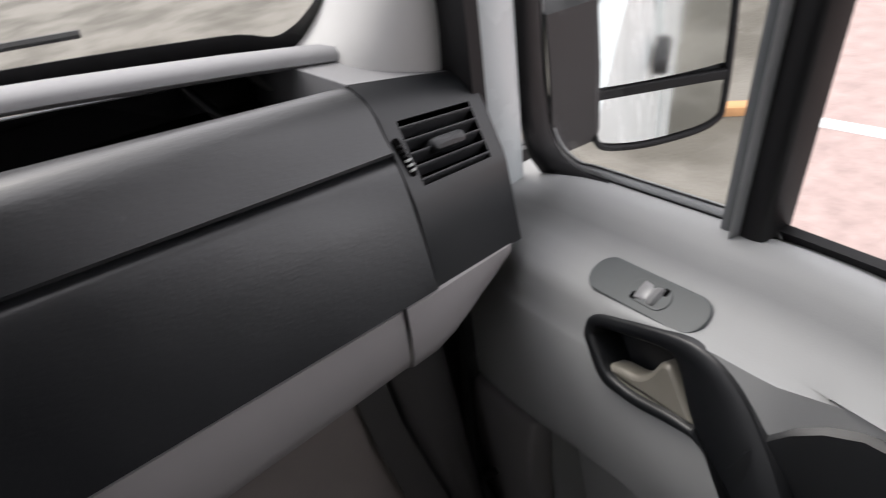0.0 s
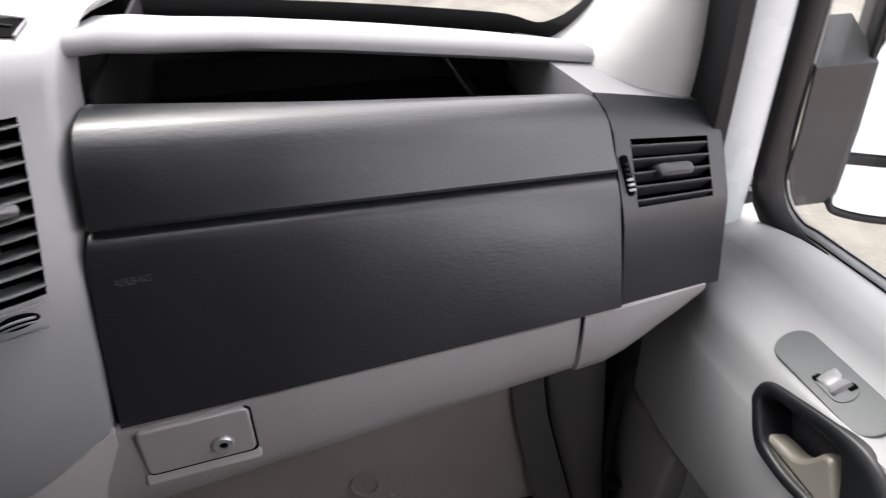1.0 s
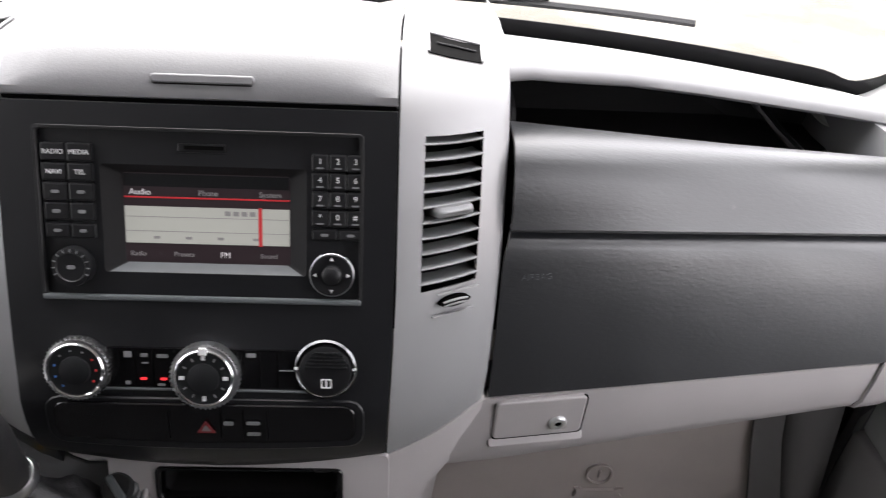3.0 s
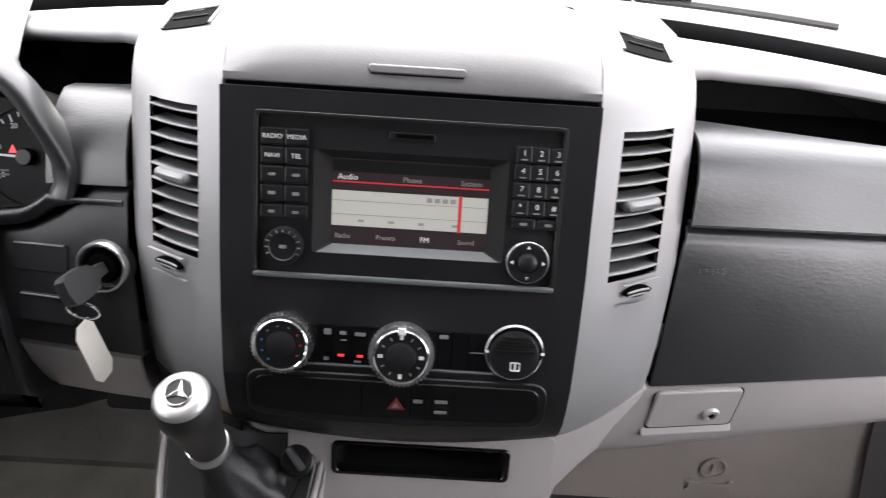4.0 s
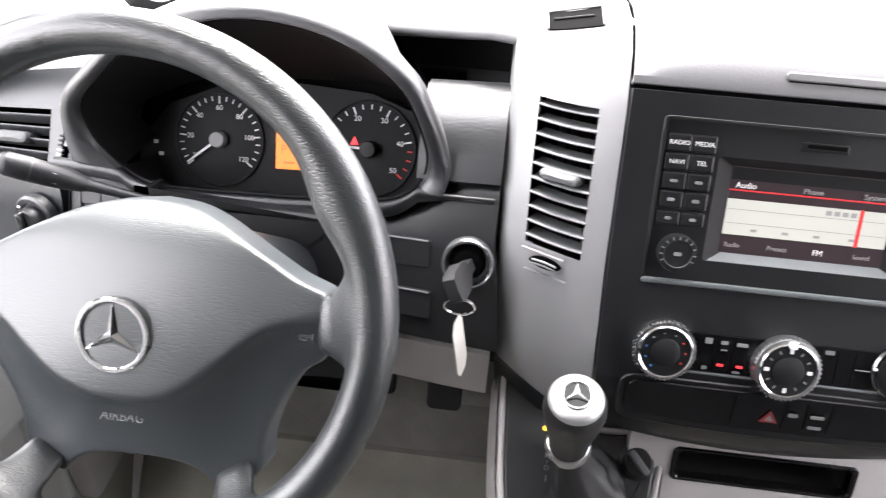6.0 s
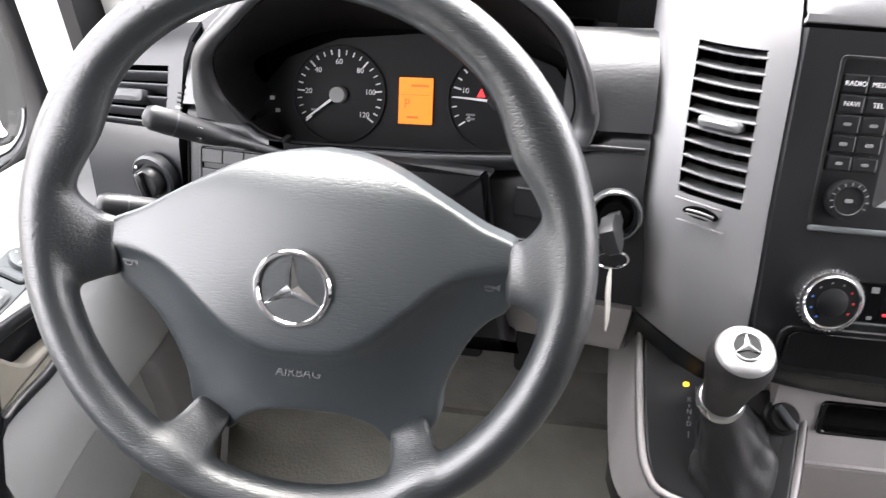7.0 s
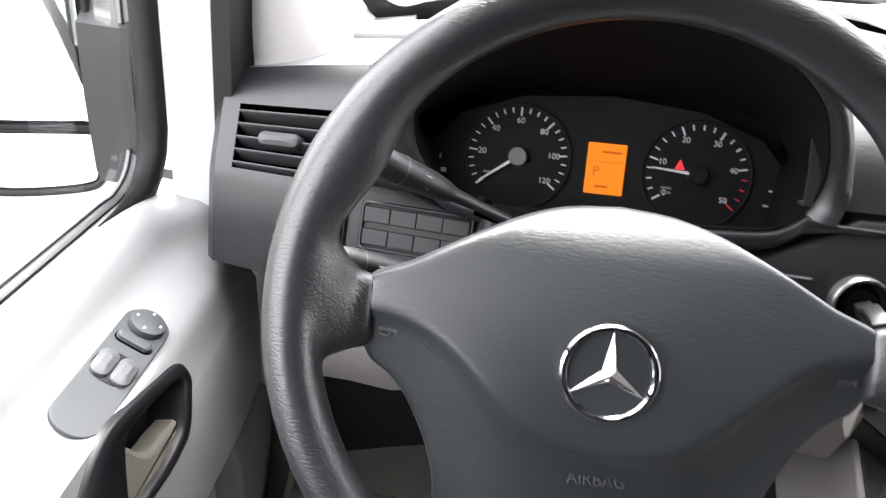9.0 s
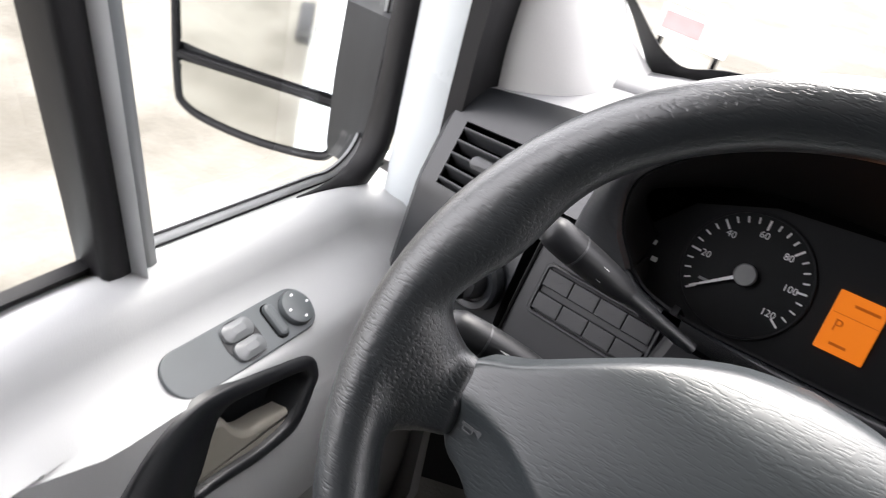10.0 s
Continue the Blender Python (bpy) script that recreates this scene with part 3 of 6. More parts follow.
def van_door(s):
    """s is +1 for the passenger side, -1 for the driver side."""
    d = thing("van_door", "closed " + ("passenger" if s > 0 else "driver") + " door with light grey plastic lining and white frame", "door", "cab doors")

    out = 0.009 if s < 0 else 0.0
    jam = 0.013 if s < 0 else 0.008

    def P(x, y, z):
        return Vector((s * (x + out), y, z + out * 0.4))

    rows = [[P(x, y, z) for x, z in door_section(y)] for y in DOOR_Y]
    part("door_lining", sheet(rows, 0.006, skip=lambda i, j: -0.2 < DOOR_Y[i] < -0.1 and 10 <= j <= 12), DOOR_GREY, d, sharp=60)
    # outer skin
    rows = [[P(x, y, z) for x, z in ((0.912, belt(y) - 0.035), (0.955, belt(y) - 0.045), (0.985, 1.0), (0.965, 0.5))] for y in (0.30, 0.0, -0.3, -0.9)]
    part("outer_skin", sheet(rows, 0.01), WHITE_PAINT, d, "white painted outer door skin")
    hb = axes(P(0.982, -0.74, 1.13), Y * s, Z)
    part("outer_handle", plate(rrect(0.17, 0.034, 0.016, n=5), hb, 0.030, 0.0, 0.008), RUBBER, d, "black outer door handle")
    # painted frame upright in front of the glass, and its rubber
    rows = [[P(x - 0.05 * q * q, y - 0.05 * q, z0 + 0.93 * q) for x, y, z0 in ((0.804, 0.110, 1.30), (0.806, 0.092, 1.31), (0.815, 0.085, 1.32), (0.836 + jam, 0.083, 1.332), (0.845 + jam, 0.085, 1.335), (0.848 + jam, 0.096, 1.335))] for q in (0, 0.1, 0.25, 0.5, 1.0)]
    part("painted_frame", sheet(rows, 0.004), WHITE_PAINT, d, "white painted door frame upright")

    rows = [[P(x - 0.05 * q * q, y - 0.05 * q, z0 + 0.93 * q) for x, y, z0 in ((0.844 + jam, 0.092, 1.318), (0.847 + jam, 0.082, 1.322), (0.856 + jam * 0.8, 0.078, 1.326), (0.868 + jam * 0.4, 0.078, 1.330), (0.880, 0.082, 1.332), (0.887, 0.090, 1.332))] for q in (1.0, 0.5, 0.25, 0.13)]
    for xi, yi, zi, yo, zo in ((0.848 + jam, 0.078, 1.410, 0.083, 1.412), (0.850 + jam, 0.077, 1.385, 0.080, 1.388), (0.855 + jam, 0.073, 1.362, 0.072, 1.370), (0.864 + jam * 0.6, 0.064, 1.347, 0.060, 1.3595), (0.875 + jam * 0.3, 0.046, 1.3455, 0.043, 1.3535), (0.883, 0.022, 1.3495, 0.020, 1.3515), (0.886, -0.01, 1.353, -0.012, 1.3545)):
        i, o = P(xi, yi, zi), P(0.889, yo, zo)
        rows.append([i + Vector((0, 0.010, -0.006)), i, i.lerp(o, 0.3) + Vector((0, -0.002, 0.002)), i.lerp(o, 0.65) + Vector((0, -0.002, 0.002)), o, o + Vector((s * 0.003, 0.006, -0.005))])
    part("frame_seal", sheet(rows, 0.003), RUBBER, d, "black rubber seal on the frame upright", sharp=70)

    def pane_pt(y, z):
        return P(0.905 - 0.03 * max(0, z - 1.4), y, z)

    zt = 2.06
    # rubber round the fixed quarter glass: front upright, rounded corner, sill
    line = [(0.060, zt), (0.078, 1.8), (0.094, 1.55), (0.100, 1.43), (0.097, 1.388), (0.080, 1.360), (0.050, 1.3505), (0.02, belt(0.02) + 0.008), (-0.05, belt(-0.05) + 0.008), (-0.16, belt(-0.16) + 0.008)]
    line = [(p.x, p.y) for p in spline([Vector((a, b, 0)) for a, b in line], 5)]
    rows = []
    for i, (y, z) in enumerate(line):
        a, b = line[max(0, i - 1)], line[min(len(line) - 1, i + 1)]
        t = Vector((b[0] - a[0], b[1] - a[1])).normalized()
        nrm = Vector((-t.y, t.x)) * -1
        w = 0.022 if z > belt(y) + 0.04 else 0.022 - 0.012 * min(1, (belt(y) + 0.04 - z) / 0.034)
        prof = ((0.0, 0.004), (0.0, -0.012), (0.35, -0.02), (0.8, -0.016), (1.0, 0.0))
        rows.append([pane_pt(y + nrm.x * -w * (1 - q), z + nrm.y * -w * (1 - q)) + Vector((s * dx * w / 0.03, 0, 0)) for q, dx in prof])
    part("quarter_glass_seal", sheet(rows, 0.003), GREY_SEAL, d, "grey rubber channel of the quarter glass", sharp=70)
    part("seal_lip", tube([r[-1] + Vector((-s * 0.004, 0, 0)) for r in rows], 0.0011, 6), RUBBER, d)
    part("seal_groove", tube([r[1] + Vector((-s * 0.001, 0, 0)) for r in rows], 0.0010, 6), RUBBER, d)
    # divider bar: dark channel, dark grey face, pale strip painting the highlight
    yb = -0.163 if s > 0 else -0.179
    b0, b1 = (yb, belt(yb) + 0.004), (yb - 0.105, zt)
    for nm, o0, o1, x0, x1, low, mat in (("divider_seal", 0.004, -0.0105, 0.880, 0.906, -0.004, BAR_DARK), ("divider_highlight", -0.0105, -0.0150, 0.8765, 0.904, -0.008, BAR_HIGHLIGHT), ("window_channel", -0.0150, -0.037, 0.879, 0.908, -0.010, RUBBER)):
        rows = []
        for q in (-0.01, 0.0, 0.5, 1.0):
            y, z = b0[0] + (b1[0] - b0[0]) * q, b0[1] + (b1[1] - b0[1]) * q + low
            sh = 0.03 * max(0, z - 1.4)
            k = 0.5 if q < 0 else 1.0
            c = (o0 + o1) / 2
            rows.append([P(x1 - (x1 - x) * k - sh, y + c + (o - c) * k, z) for x, o in ((x1, o0), (x0 + 0.004, o0), (x0 + 0.001, o0 - 0.002), (x0, (o0 + o1) / 2), (x0 + 0.001, o1 + 0.002), (x0 + 0.004, o1), (x1, o1))])
        part(nm, sheet(rows, 0.002), mat, d, sharp=60)
    # sill rubber of the drop glass
    rows = [[P(x, y, belt(y) + dz) for x, dz in ((0.900, -0.004), (0.893, 0.008), (0.902, 0.010))] for y in (-0.205, -0.3, -0.5, -0.88)]
    part("window_sill_seal", sheet(rows, 0.002), RUBBER, d)
    # upper frame
    rows = [[P(x, y, z) for x, z in ((0.80, zt + 0.07), (0.815, zt + 0.01), (0.84, zt), (0.85, zt + 0.07))] for y in (0.05, -0.3, -0.9)]
    part("upper_frame", sheet(rows, 0.004), WHITE_PAINT, d)
    rows = [[P(x - 0.1 * max(0, z - 1.4), y, z) for y in (-0.68, -0.74)] for x, z in ((0.885, 1.38), (0.885, 1.7), (0.885, zt))]
    part("rear_frame", sheet(rows, 0.01), WHITE_PAINT, d)
    q1 = [(0.106, belt(0.10) - 0.01), (-0.165, belt(-0.16)), (-0.27, zt), (0.075, zt)]
    q2 = [(-0.185, belt(-0.18)), (-0.70, belt(-0.70)), (-0.70, zt), (-0.29, zt)]
    for nm, q in (("quarter_glass", q1), ("drop_glass", q2)):
        bm = bmesh.new()
        bm.faces.new([bm.verts.new(pane_pt(*p)) for p in q])
        g = part(nm, bm, GLASS, d, "clear side glass")
        g.visible_shadow = False

    # window switch plate on the sloping shoulder
    n = Vector((-s * 0.45, 0.124, 0.88)).normalized()
    u = Vector((0, -0.99, 0.118)).normalized()
    sw = axes(P(0.82, -0.125, 1.325) - n * 0.0024 + u * 0.0175 + n.cross(u) * (-0.003 * s), u, n.cross(u))
    base = part("switch_plate", plate(rrect(0.135 if s > 0 else 0.152, 0.038, 0.0185, -0.0045 if s > 0 else 0.0065, 0, n=8), sw, 0.0018 if s > 0 else 0.0022, -0.014, 0.0010), SWITCH_GREY, d, "grey oval window switch plate")
    if s > 0:
        well = part("rocker_well", plate(rrect(0.046, 0.023, 0.011, n=6), at(sw, 0.001, 0), 0.0027, 0, 0.0003), SWITCH_GREY, base, "shallow grey finger recess")
        for u0, v0 in ((-0.0125, -0.0072), (0.0125, 0.0072)):
            part("rocker_gap", plate(rrect(0.0075, 0.0075, 0.002), at(sw, 0.001 + u0, v0 * s), 0.0030, 0, 0.0003), MATT_BLACK, well)
        rows = []
        for i in range(13):
            q = -1 + i / 6
            hgt = 0.0032 + 0.0042 * abs(q) ** 1.5 if abs(q) < 0.85 else 0.0065 - 0.004 * (abs(q) - 0.85) / 0.15
            rows.append([sw @ Vector((0.001 + 0.0120 * q, 0.0098 * r, hgt - 0.0012 * r * r if abs(r) < 1 else 0.001)) for r in (-1, -0.9, -0.5, 0, 0.5, 0.9, 1)])
        part("window_rocker", sheet(rows, 0.001), SILVER, well, "pale shiny window rocker", sharp=60)
    else:
        k = part("mirror_joystick", lathe([(0.0150, 0), (0.0150, 0.005), (0.0142, 0.0075), (0.011, 0.0085), (0.0, 0.009)], at(sw, -0.050, 0), 28), SWITCH_GREY, base, "grey round mirror adjuster")
        for ang in (0, 90, 180, 270):
            part("adjuster_mark", brick(0.003, 0.002, 0.0006, at(sw, -0.050 + 0.010 * math.cos(radians(ang)), 0.010 * math.sin(radians(ang)), 0.0083), r=0.0008), PRINT_WHITE, k)
        part("mirror_rocker", plate(rrect(0.011, 0.029, 0.005), at(sw, -0.026, 0), 0.0065, 0, 0.003), SWITCH_GREY, base, "narrow mirror selector")
        part("selector_gap", plate(rrect(0.013, 0.031, 0.006), at(sw, -0.0255, 0), 0.0027, 0, 0.0002), MATT_BLACK, base)
        part("rocker_well", plate(rrect(0.034, 0.034, 0.015, n=6), at(sw, 0.0095, 0), 0.0027, 0, 0.0002), BUTTON, base)
        for v in (-0.0080, 0.0080):
            part("window_rocker", plate(rrect(0.030, 0.0152, 0.0068, n=6), at(sw, 0.0095, v), 0.0056, 0, 0.0018, dome=0.0022), ROCKER, base, "grey window rocker")

    # inner handle: dark bezel running down into the grab bar, with a recess and a lever
    hm = axes(P(0.79, 0, 1.28), Y * -s, Vector((s * 0.25, 0, 1)))
    dy, dv = (0, 0) if s > 0 else (-0.010, 0.004)

    def ring_of(pts, dy=0.0, dv=0.0):
        o = [((y + dy) * -s, v + dv) for y, v in pts]
        o = [(p.x, p.y) for p in spline([Vector((*q, 0)) for q in o + o[:1]], 3)[:-1]]
        return o if sum(o[i - 1][0] * o[i][1] - o[i][0] * o[i - 1][1] for i in range(len(o))) > 0 else o[::-1]

    ou = ring_of([(-0.0955, -0.008), (-0.0955, -0.002), (-0.0985, 0.008), (-0.1088, 0.0165), (-0.134, 0.026), (-0.1655, 0.0365), (-0.195, 0.045), (-0.218, 0.048), (-0.243, 0.044), (-0.266, 0.033), (-0.286, 0.0156), (-0.306, -0.006), (-0.325, -0.034), (-0.345, -0.07), (-0.355, -0.12), (-0.325, -0.125), (-0.302, -0.082), (-0.280, -0.054), (-0.256, -0.038), (-0.236, -0.031), (-0.2046, -0.035), (-0.1715, -0.042), (-0.140, -0.0440), (-0.130, -0.0425), (-0.1195, -0.037), (-0.110, -0.0275), (-0.1025, -0.0185), (-0.097, -0.0125)])
    inn = ring_of([(-0.1085, -0.0045), (-0.109, -0.0010), (-0.1123, 0.0046), (-0.120, 0.0080), (-0.1345, 0.0124), (-0.150, 0.0170), (-0.167, 0.022), (-0.182, 0.0258), (-0.193, 0.0270), (-0.202, 0.0235), (-0.2055, 0.0192), (-0.209, 0.0145), (-0.2125, 0.009), (-0.216, 0.003), (-0.2195, -0.0025), (-0.223, -0.008), (-0.230, -0.0165), (-0.233, -0.0205), (-0.228, -0.0225), (-0.215, -0.0232), (-0.199, -0.0255), (-0.182, -0.0290), (-0.166, -0.0315), (-0.148, -0.0320), (-0.136, -0.0300), (-0.128, -0.0245), (-0.1206, -0.0170), (-0.1125, -0.0095)])
    bez = part("handle_bezel", frame_of(ou, inn, hm, 0.0072, -0.014, 0.0026, -0.034), CHARCOAL_FINE, d, "dark grey handle surround and grab bar", sharp=60)
    part("handle_recess", plate(shrink(inn, -0.002), hm, -0.026, -0.032), CHARCOAL_FINE, bez)
    lv = ring_of([(-0.1165, -0.030), (-0.1185, -0.0285), (-0.126, -0.0265), (-0.142, -0.0215), (-0.158, -0.0185), (-0.168, -0.0130), (-0.176, -0.003), (-0.182, 0.0085), (-0.189, 0.0128), (-0.196, 0.0115), (-0.206, 0.001), (-0.220, -0.014), (-0.2285, -0.024), (-0.205, -0.0315), (-0.180, -0.0375), (-0.150, -0.0425), (-0.127, -0.0415)], dy, dv)
    part("door_lever", plate(lv, hm, 0.001, -0.018, 0.005), LEVER_GREY, d, "warm grey inner door lever", sharp=60)
    # dark recess behind the grab bar, and the lower pocket
    def lining_x(y, z):
        sec = door_section(y)
        for (xa, za), (xb, zb) in zip(sec, sec[1:]):
            if zb <= z <= za:
                return xa + (xb - xa) * (za - z) / max(1e-6, za - zb)
        return sec[-1][0]

    rows = []
    for y, top in ((-0.272, 1.258), (-0.280, 1.278), (-0.290, 1.294), (-0.304, 1.307), (-0.322, 1.317), (-0.345, 1.324), (-0.38, 1.328), (-0.45, 1.330), (-0.6, 1.332), (-0.88, 1.334)):
        rows.append([P(lining_x(y, z) - lift, y, z) for z, lift in ((top, 0.001), (top - 0.004, 0.006), (top - 0.03, 0.007), (1.22, 0.007), (1.17, 0.007), (1.10, 0.007))])
    part("armrest_recess", sheet(rows, 0.002), CHARCOAL_FINE, d, "dark grey recess behind the grab bar")
    rows = []
    for y, back in ((0.118, 0.0), (0.08, 0.0), (0.03, 0.0), (0.0, 0.0), (-0.008, 0.001), (-0.012, 0.005), (-0.013, 0.03)):
        t = pocket_line(y)
        rows.append([P(x + back, y + dn, z) for x, z, dn in ((0.795, t + 0.003, 0), (0.779, t + 0.0015, 0), (0.774, t - 0.004, 0), (0.771, t - 0.04, 0.004), (0.770, t - 0.10, 0.010), (0.778, 0.84, 0.02))])
    part("door_pocket", sheet(rows, 0.004), POCKET_GREY, d, "grey plastic front end of the door pocket, darkened for shade", sharp=60)
    return d


van_door(1)
van_door(-1)


def exterior_mirror(s):
    m = thing("exterior_mirror", "black exterior mirror with a large and a small glass", "mirror", "exterior mirrors")
    turn = radians(24 if s > 0 else 18)
    A = axes((s * 0.966, 0.10, 1.40), (math.cos(turn), -s * math.sin(turn), 0), Z)

    e0 = 0.020 if s < 0 else 0.0

    def out(pts):
        o = [(s * (a - e0 * max(0.0, 1 - a / 0.06) if a < 0.06 else a), b) for a, b in pts]
        o = [(p.x, p.y) for p in spline([Vector((*q, 0)) for q in o + o[:1]], 4)[:-1]]
        return o if sum(o[i - 1][0] * o[i][1] - o[i][0] * o[i - 1][1] for i in range(len(o))) > 0 else o[::-1]

    o = out([(-0.004, 0.22), (-0.005, 0.10), (-0.005, -0.045), (-0.002, -0.066), (0.012, -0.079), (0.060, -0.084), (0.120, -0.078), (0.148, -0.066), (0.156, -0.045), (0.161, 0.04), (0.163, 0.20), (0.150, 0.24), (0.02, 0.245)])
    part("mirror_housing", plate(o, A, -0.006, -0.065, 0.01), MIRROR_BLACK, m, "black plastic mirror housing", sharp=60)
    part("mirror_rim", frame_of(o, shrink(o, 0.007), A, 0.004, -0.03, 0.002), RUBBER, m, sharp=60)
    part("large_glass", plate(out([(0.004, 0.215), (0.004, 0.10), (0.004, 0.004), (0.010, -0.001), (0.080, -0.001), (0.145, 0.004), (0.150, 0.012), (0.154, 0.10), (0.154, 0.215), (0.145, 0.232), (0.02, 0.234)]), A, 0.0, -0.004), MIRROR, m, "large flat mirror glass")
    part("small_glass", plate(out([(0.004, -0.020), (0.004, -0.058), (0.014, -0.070), (0.060, -0.075), (0.118, -0.069), (0.143, -0.059), (0.148, -0.045), (0.149, -0.022), (0.144, -0.016), (0.010, -0.016)]), A, 0.0, -0.004), MIRROR, m, "small wide-angle mirror glass")
    part("glass_divider", brick(0.156 + e0, 0.012 if s > 0 else 0.008, 0.007, at(A, s * (0.077 - e0 / 2), -0.0095, -0.004), 0.002), RUBBER, m)
    rows = [[(s * x, y, z) for y, z in ((0.150, 1.330), (0.100, 1.336), (0.094, 1.352), (0.090, 1.43), (0.092, 1.50), (0.150, 1.53))] for x in (0.901, 0.914, 0.94, 0.968 - e0)]
    part("mirror_foot", sheet(rows, 0.004), MIRROR_BLACK, m, "black mirror foot on the door")
    return m


exterior_mirror(1)
exterior_mirror(-1)

# ---- the dashboard ----
dash = thing("dashboard", "two-tone grey and charcoal van dashboard below the windscreen", "dashboard")


def bow(x):
    """How the dash front recedes from the centre (0) towards the doors (1)."""
    return (abs(x) - 0.248) / 0.428


def lip_line(x):
    """Front edge of the dash top over the open shelf, passenger side."""
    pts = [(0.240, 0.050, 1.587), (0.268, 0.066, 1.583), (0.300, 0.088, 1.572), (0.37, 0.112, 1.560), (0.45, 0.130, 1.545), (0.60, 0.155, 1.517), (0.728, 0.173, 1.492), (0.76, 0.178, 1.484)]
    a = abs(x)
    for p, q in zip(pts, pts[1:]):
        if a <= q[0]:
            t = max(0, (a - p[0]) / (q[0] - p[0]))
            return lerp(p, q, t)[1:]
    return pts[-1][1:]


def pad_rows(s, xs):
    rows = []
    for x in xs:
        t = bow(x)
        top, gro = Vector((*lerp((0.018, 1.545), (0.093, 1.4935), t),)), Vector((*lerp((-0.031, 1.476), (0.032, 1.441), t),))
        dn = (gro - top)
        out = Vector((dn.y, -dn.x)).normalized()
        bk = 1 - 0.72 * max(0.0, t)
        full = 1 - 0.45 * max(0.0, t)
        prof = [top + Vector((0.055 * bk, -0.055)), top + Vector((0.050 * bk, -0.020)), top + Vector((0.040 * bk, -0.004 - 0.004 * t)), top + Vector((0.020 * bk, 0.0012 - 0.002 * t)), top + dn * 0.03 + out * 0.0048 * full,
                top + dn * 0.12 + out * 0.0115 * full, top + dn * 0.29 + out * 0.0162 * full, top + dn * 0.5 + out * 0.0158 * full, top + dn * 0.72 + out * 0.0105 * full, gro + Vector((-0.001, 0.007)), gro + Vector((0.001, 0.003)), gro + Vector((0.012, 0.001))]
        rows.append([Vector((s * x, p.x, p.y)) for p in prof])
    return rows


def door_rows(s, xs):
    rows = []
    for x in xs:
        t = bow(x)
        gro, bot = Vector(lerp((-0.031, 1.476), (0.032, 1.441), t)), Vector(lerp((-0.073, 1.319), (-0.016, 1.324), t))
        dn = bot - gro
        out = Vector((dn.y, -dn.x)).normalized()
        sl = 0.011 * max(0.0, 1 - (x - 0.25) / 0.1)
        prof = [gro + Vector((0.012, -0.002)), gro + Vector((0.003, -0.0012)), gro + Vector((-0.0055, -0.0062)), gro + Vector((-0.0078, -0.0100)), gro + dn * 0.15 + out * 0.006, gro + dn * 0.4 + out * 0.006, gro + dn * 0.7 + out * 0.004, bot + Vector((0, 0.002)), bot + Vector((0.012, 0.0))]
        rows.append([Vector((s * (x - sl * j / 8), p.x, p.y)) for j, p in enumerate(prof)])
    return rows


XS = [0.250 + (0.6825 - 0.250) * i / 12 for i in range(13)]
part("airbag_cover", sheet(pad_rows(1, XS), 0.003), CHARCOAL, dash, "charcoal grained airbag cover with a rolled top")
part("glovebox_door", sheet(door_rows(1, XS), 0.003), CHARCOAL, dash, "charcoal grained glovebox door")
gm = axes(Vector((0.325, -0.038, 1.415)), Vector((0.428, 0.063, -0.01)), Vector((0, 0.27, 1)))
words("airbag_lettering", "AIRBAG", 0.008, at(gm, -0.052, 0.026, 0.0085), LETTER_GREY, dash, 0.0003)

# Added black backing, keeps outside light out of the panel gaps.
rows = [[Vector((x, y, z)) for y, z in ((0.125 + 0.06 * (abs(x) / 0.8) ** 2, 1.475 - 0.04 * (abs(x) / 0.8) ** 2), (0.075 + 0.04 * (abs(x) / 0.8) ** 2, 1.40), (0.055 + 0.03 * (abs(x) / 0.8) ** 2, 1.325), (0.075 + 0.03 * (abs(x) / 0.8) ** 2, 1.27), (0.45, 1.26))] for x in [-0.80 + 0.08 * i for i in range(21)]]
part("dash_backing", sheet(rows, 0.004), MATT_BLACK, dash, "black backing sheet added behind the dash panels")

# Added sheet: stops light leaks and stands for deep footwell shade.
rows = [[Vector((x, ws(x, -0.03).y - dy, z - 0.035 * (abs(x) / 0.74) ** 2)) for dy, z in ((0.012, 1.492), (0.02, 1.30), (0.02, 0.80))] for x in [-0.90 + 0.09 * i for i in range(21)]]
part("dash_blocker", sheet(rows, 0.006), DARK_FOOTWELL, dash, "dark sheet added behind the dash, blocks light and stands for footwell shade")

# open shelf behind the cover
rows = [[(x, y, z) for y, z in ((lerp((0.075,), (0.15,), bow(x))[0], lerp((1.51,), (1.455,), bow(x))[0]), (lerp((0.085,), (0.16,), bow(x))[0], 1.44), (0.30, 1.44), (0.315, 1.475))] for x in XS]
part("shelf_tray", sheet(rows, 0.004), SHELF_BLACK, dash, "black open storage shelf")
part("shelf_end", brick(0.26, 0.11, 0.004, axes((0.252, 0.19, 1.495), Y, Z)), SHELF_BLACK, dash)
part("shelf_divider", tube([(0.60, 0.14, 1.452), (0.585, 0.22, 1.46), (0.575, 0.30, 1.47)], 0.006, 8), CHARCOAL_FINE, dash)

# dash top, from the shelf lip to the glass
def top_rows(s, xs):
    rows = []
    for x in xs:
        ly, lz = lip_line(x)
        w = ws(x, 0.0)
        rows.append([Vector((s * x, y, z)) for y, z in ((ly + 0.02, lz - 0.011), (ly + 0.005, lz - 0.008), (ly - 0.001, lz - 0.003), (ly, lz + 0.003), (ly + 0.010, lz + 0.008), (lerp((ly,), (w.y,), 0.45)[0], lerp((lz + 0.012,), (w.z,), 0.35)[0]), (w.y + 0.01, w.z - 0.004))])
    return rows


TX = [0.240, 0.254, 0.268, 0.284, 0.30, 0.335, 0.37, 0.41, 0.45, 0.52, 0.60, 0.66, 0.728]
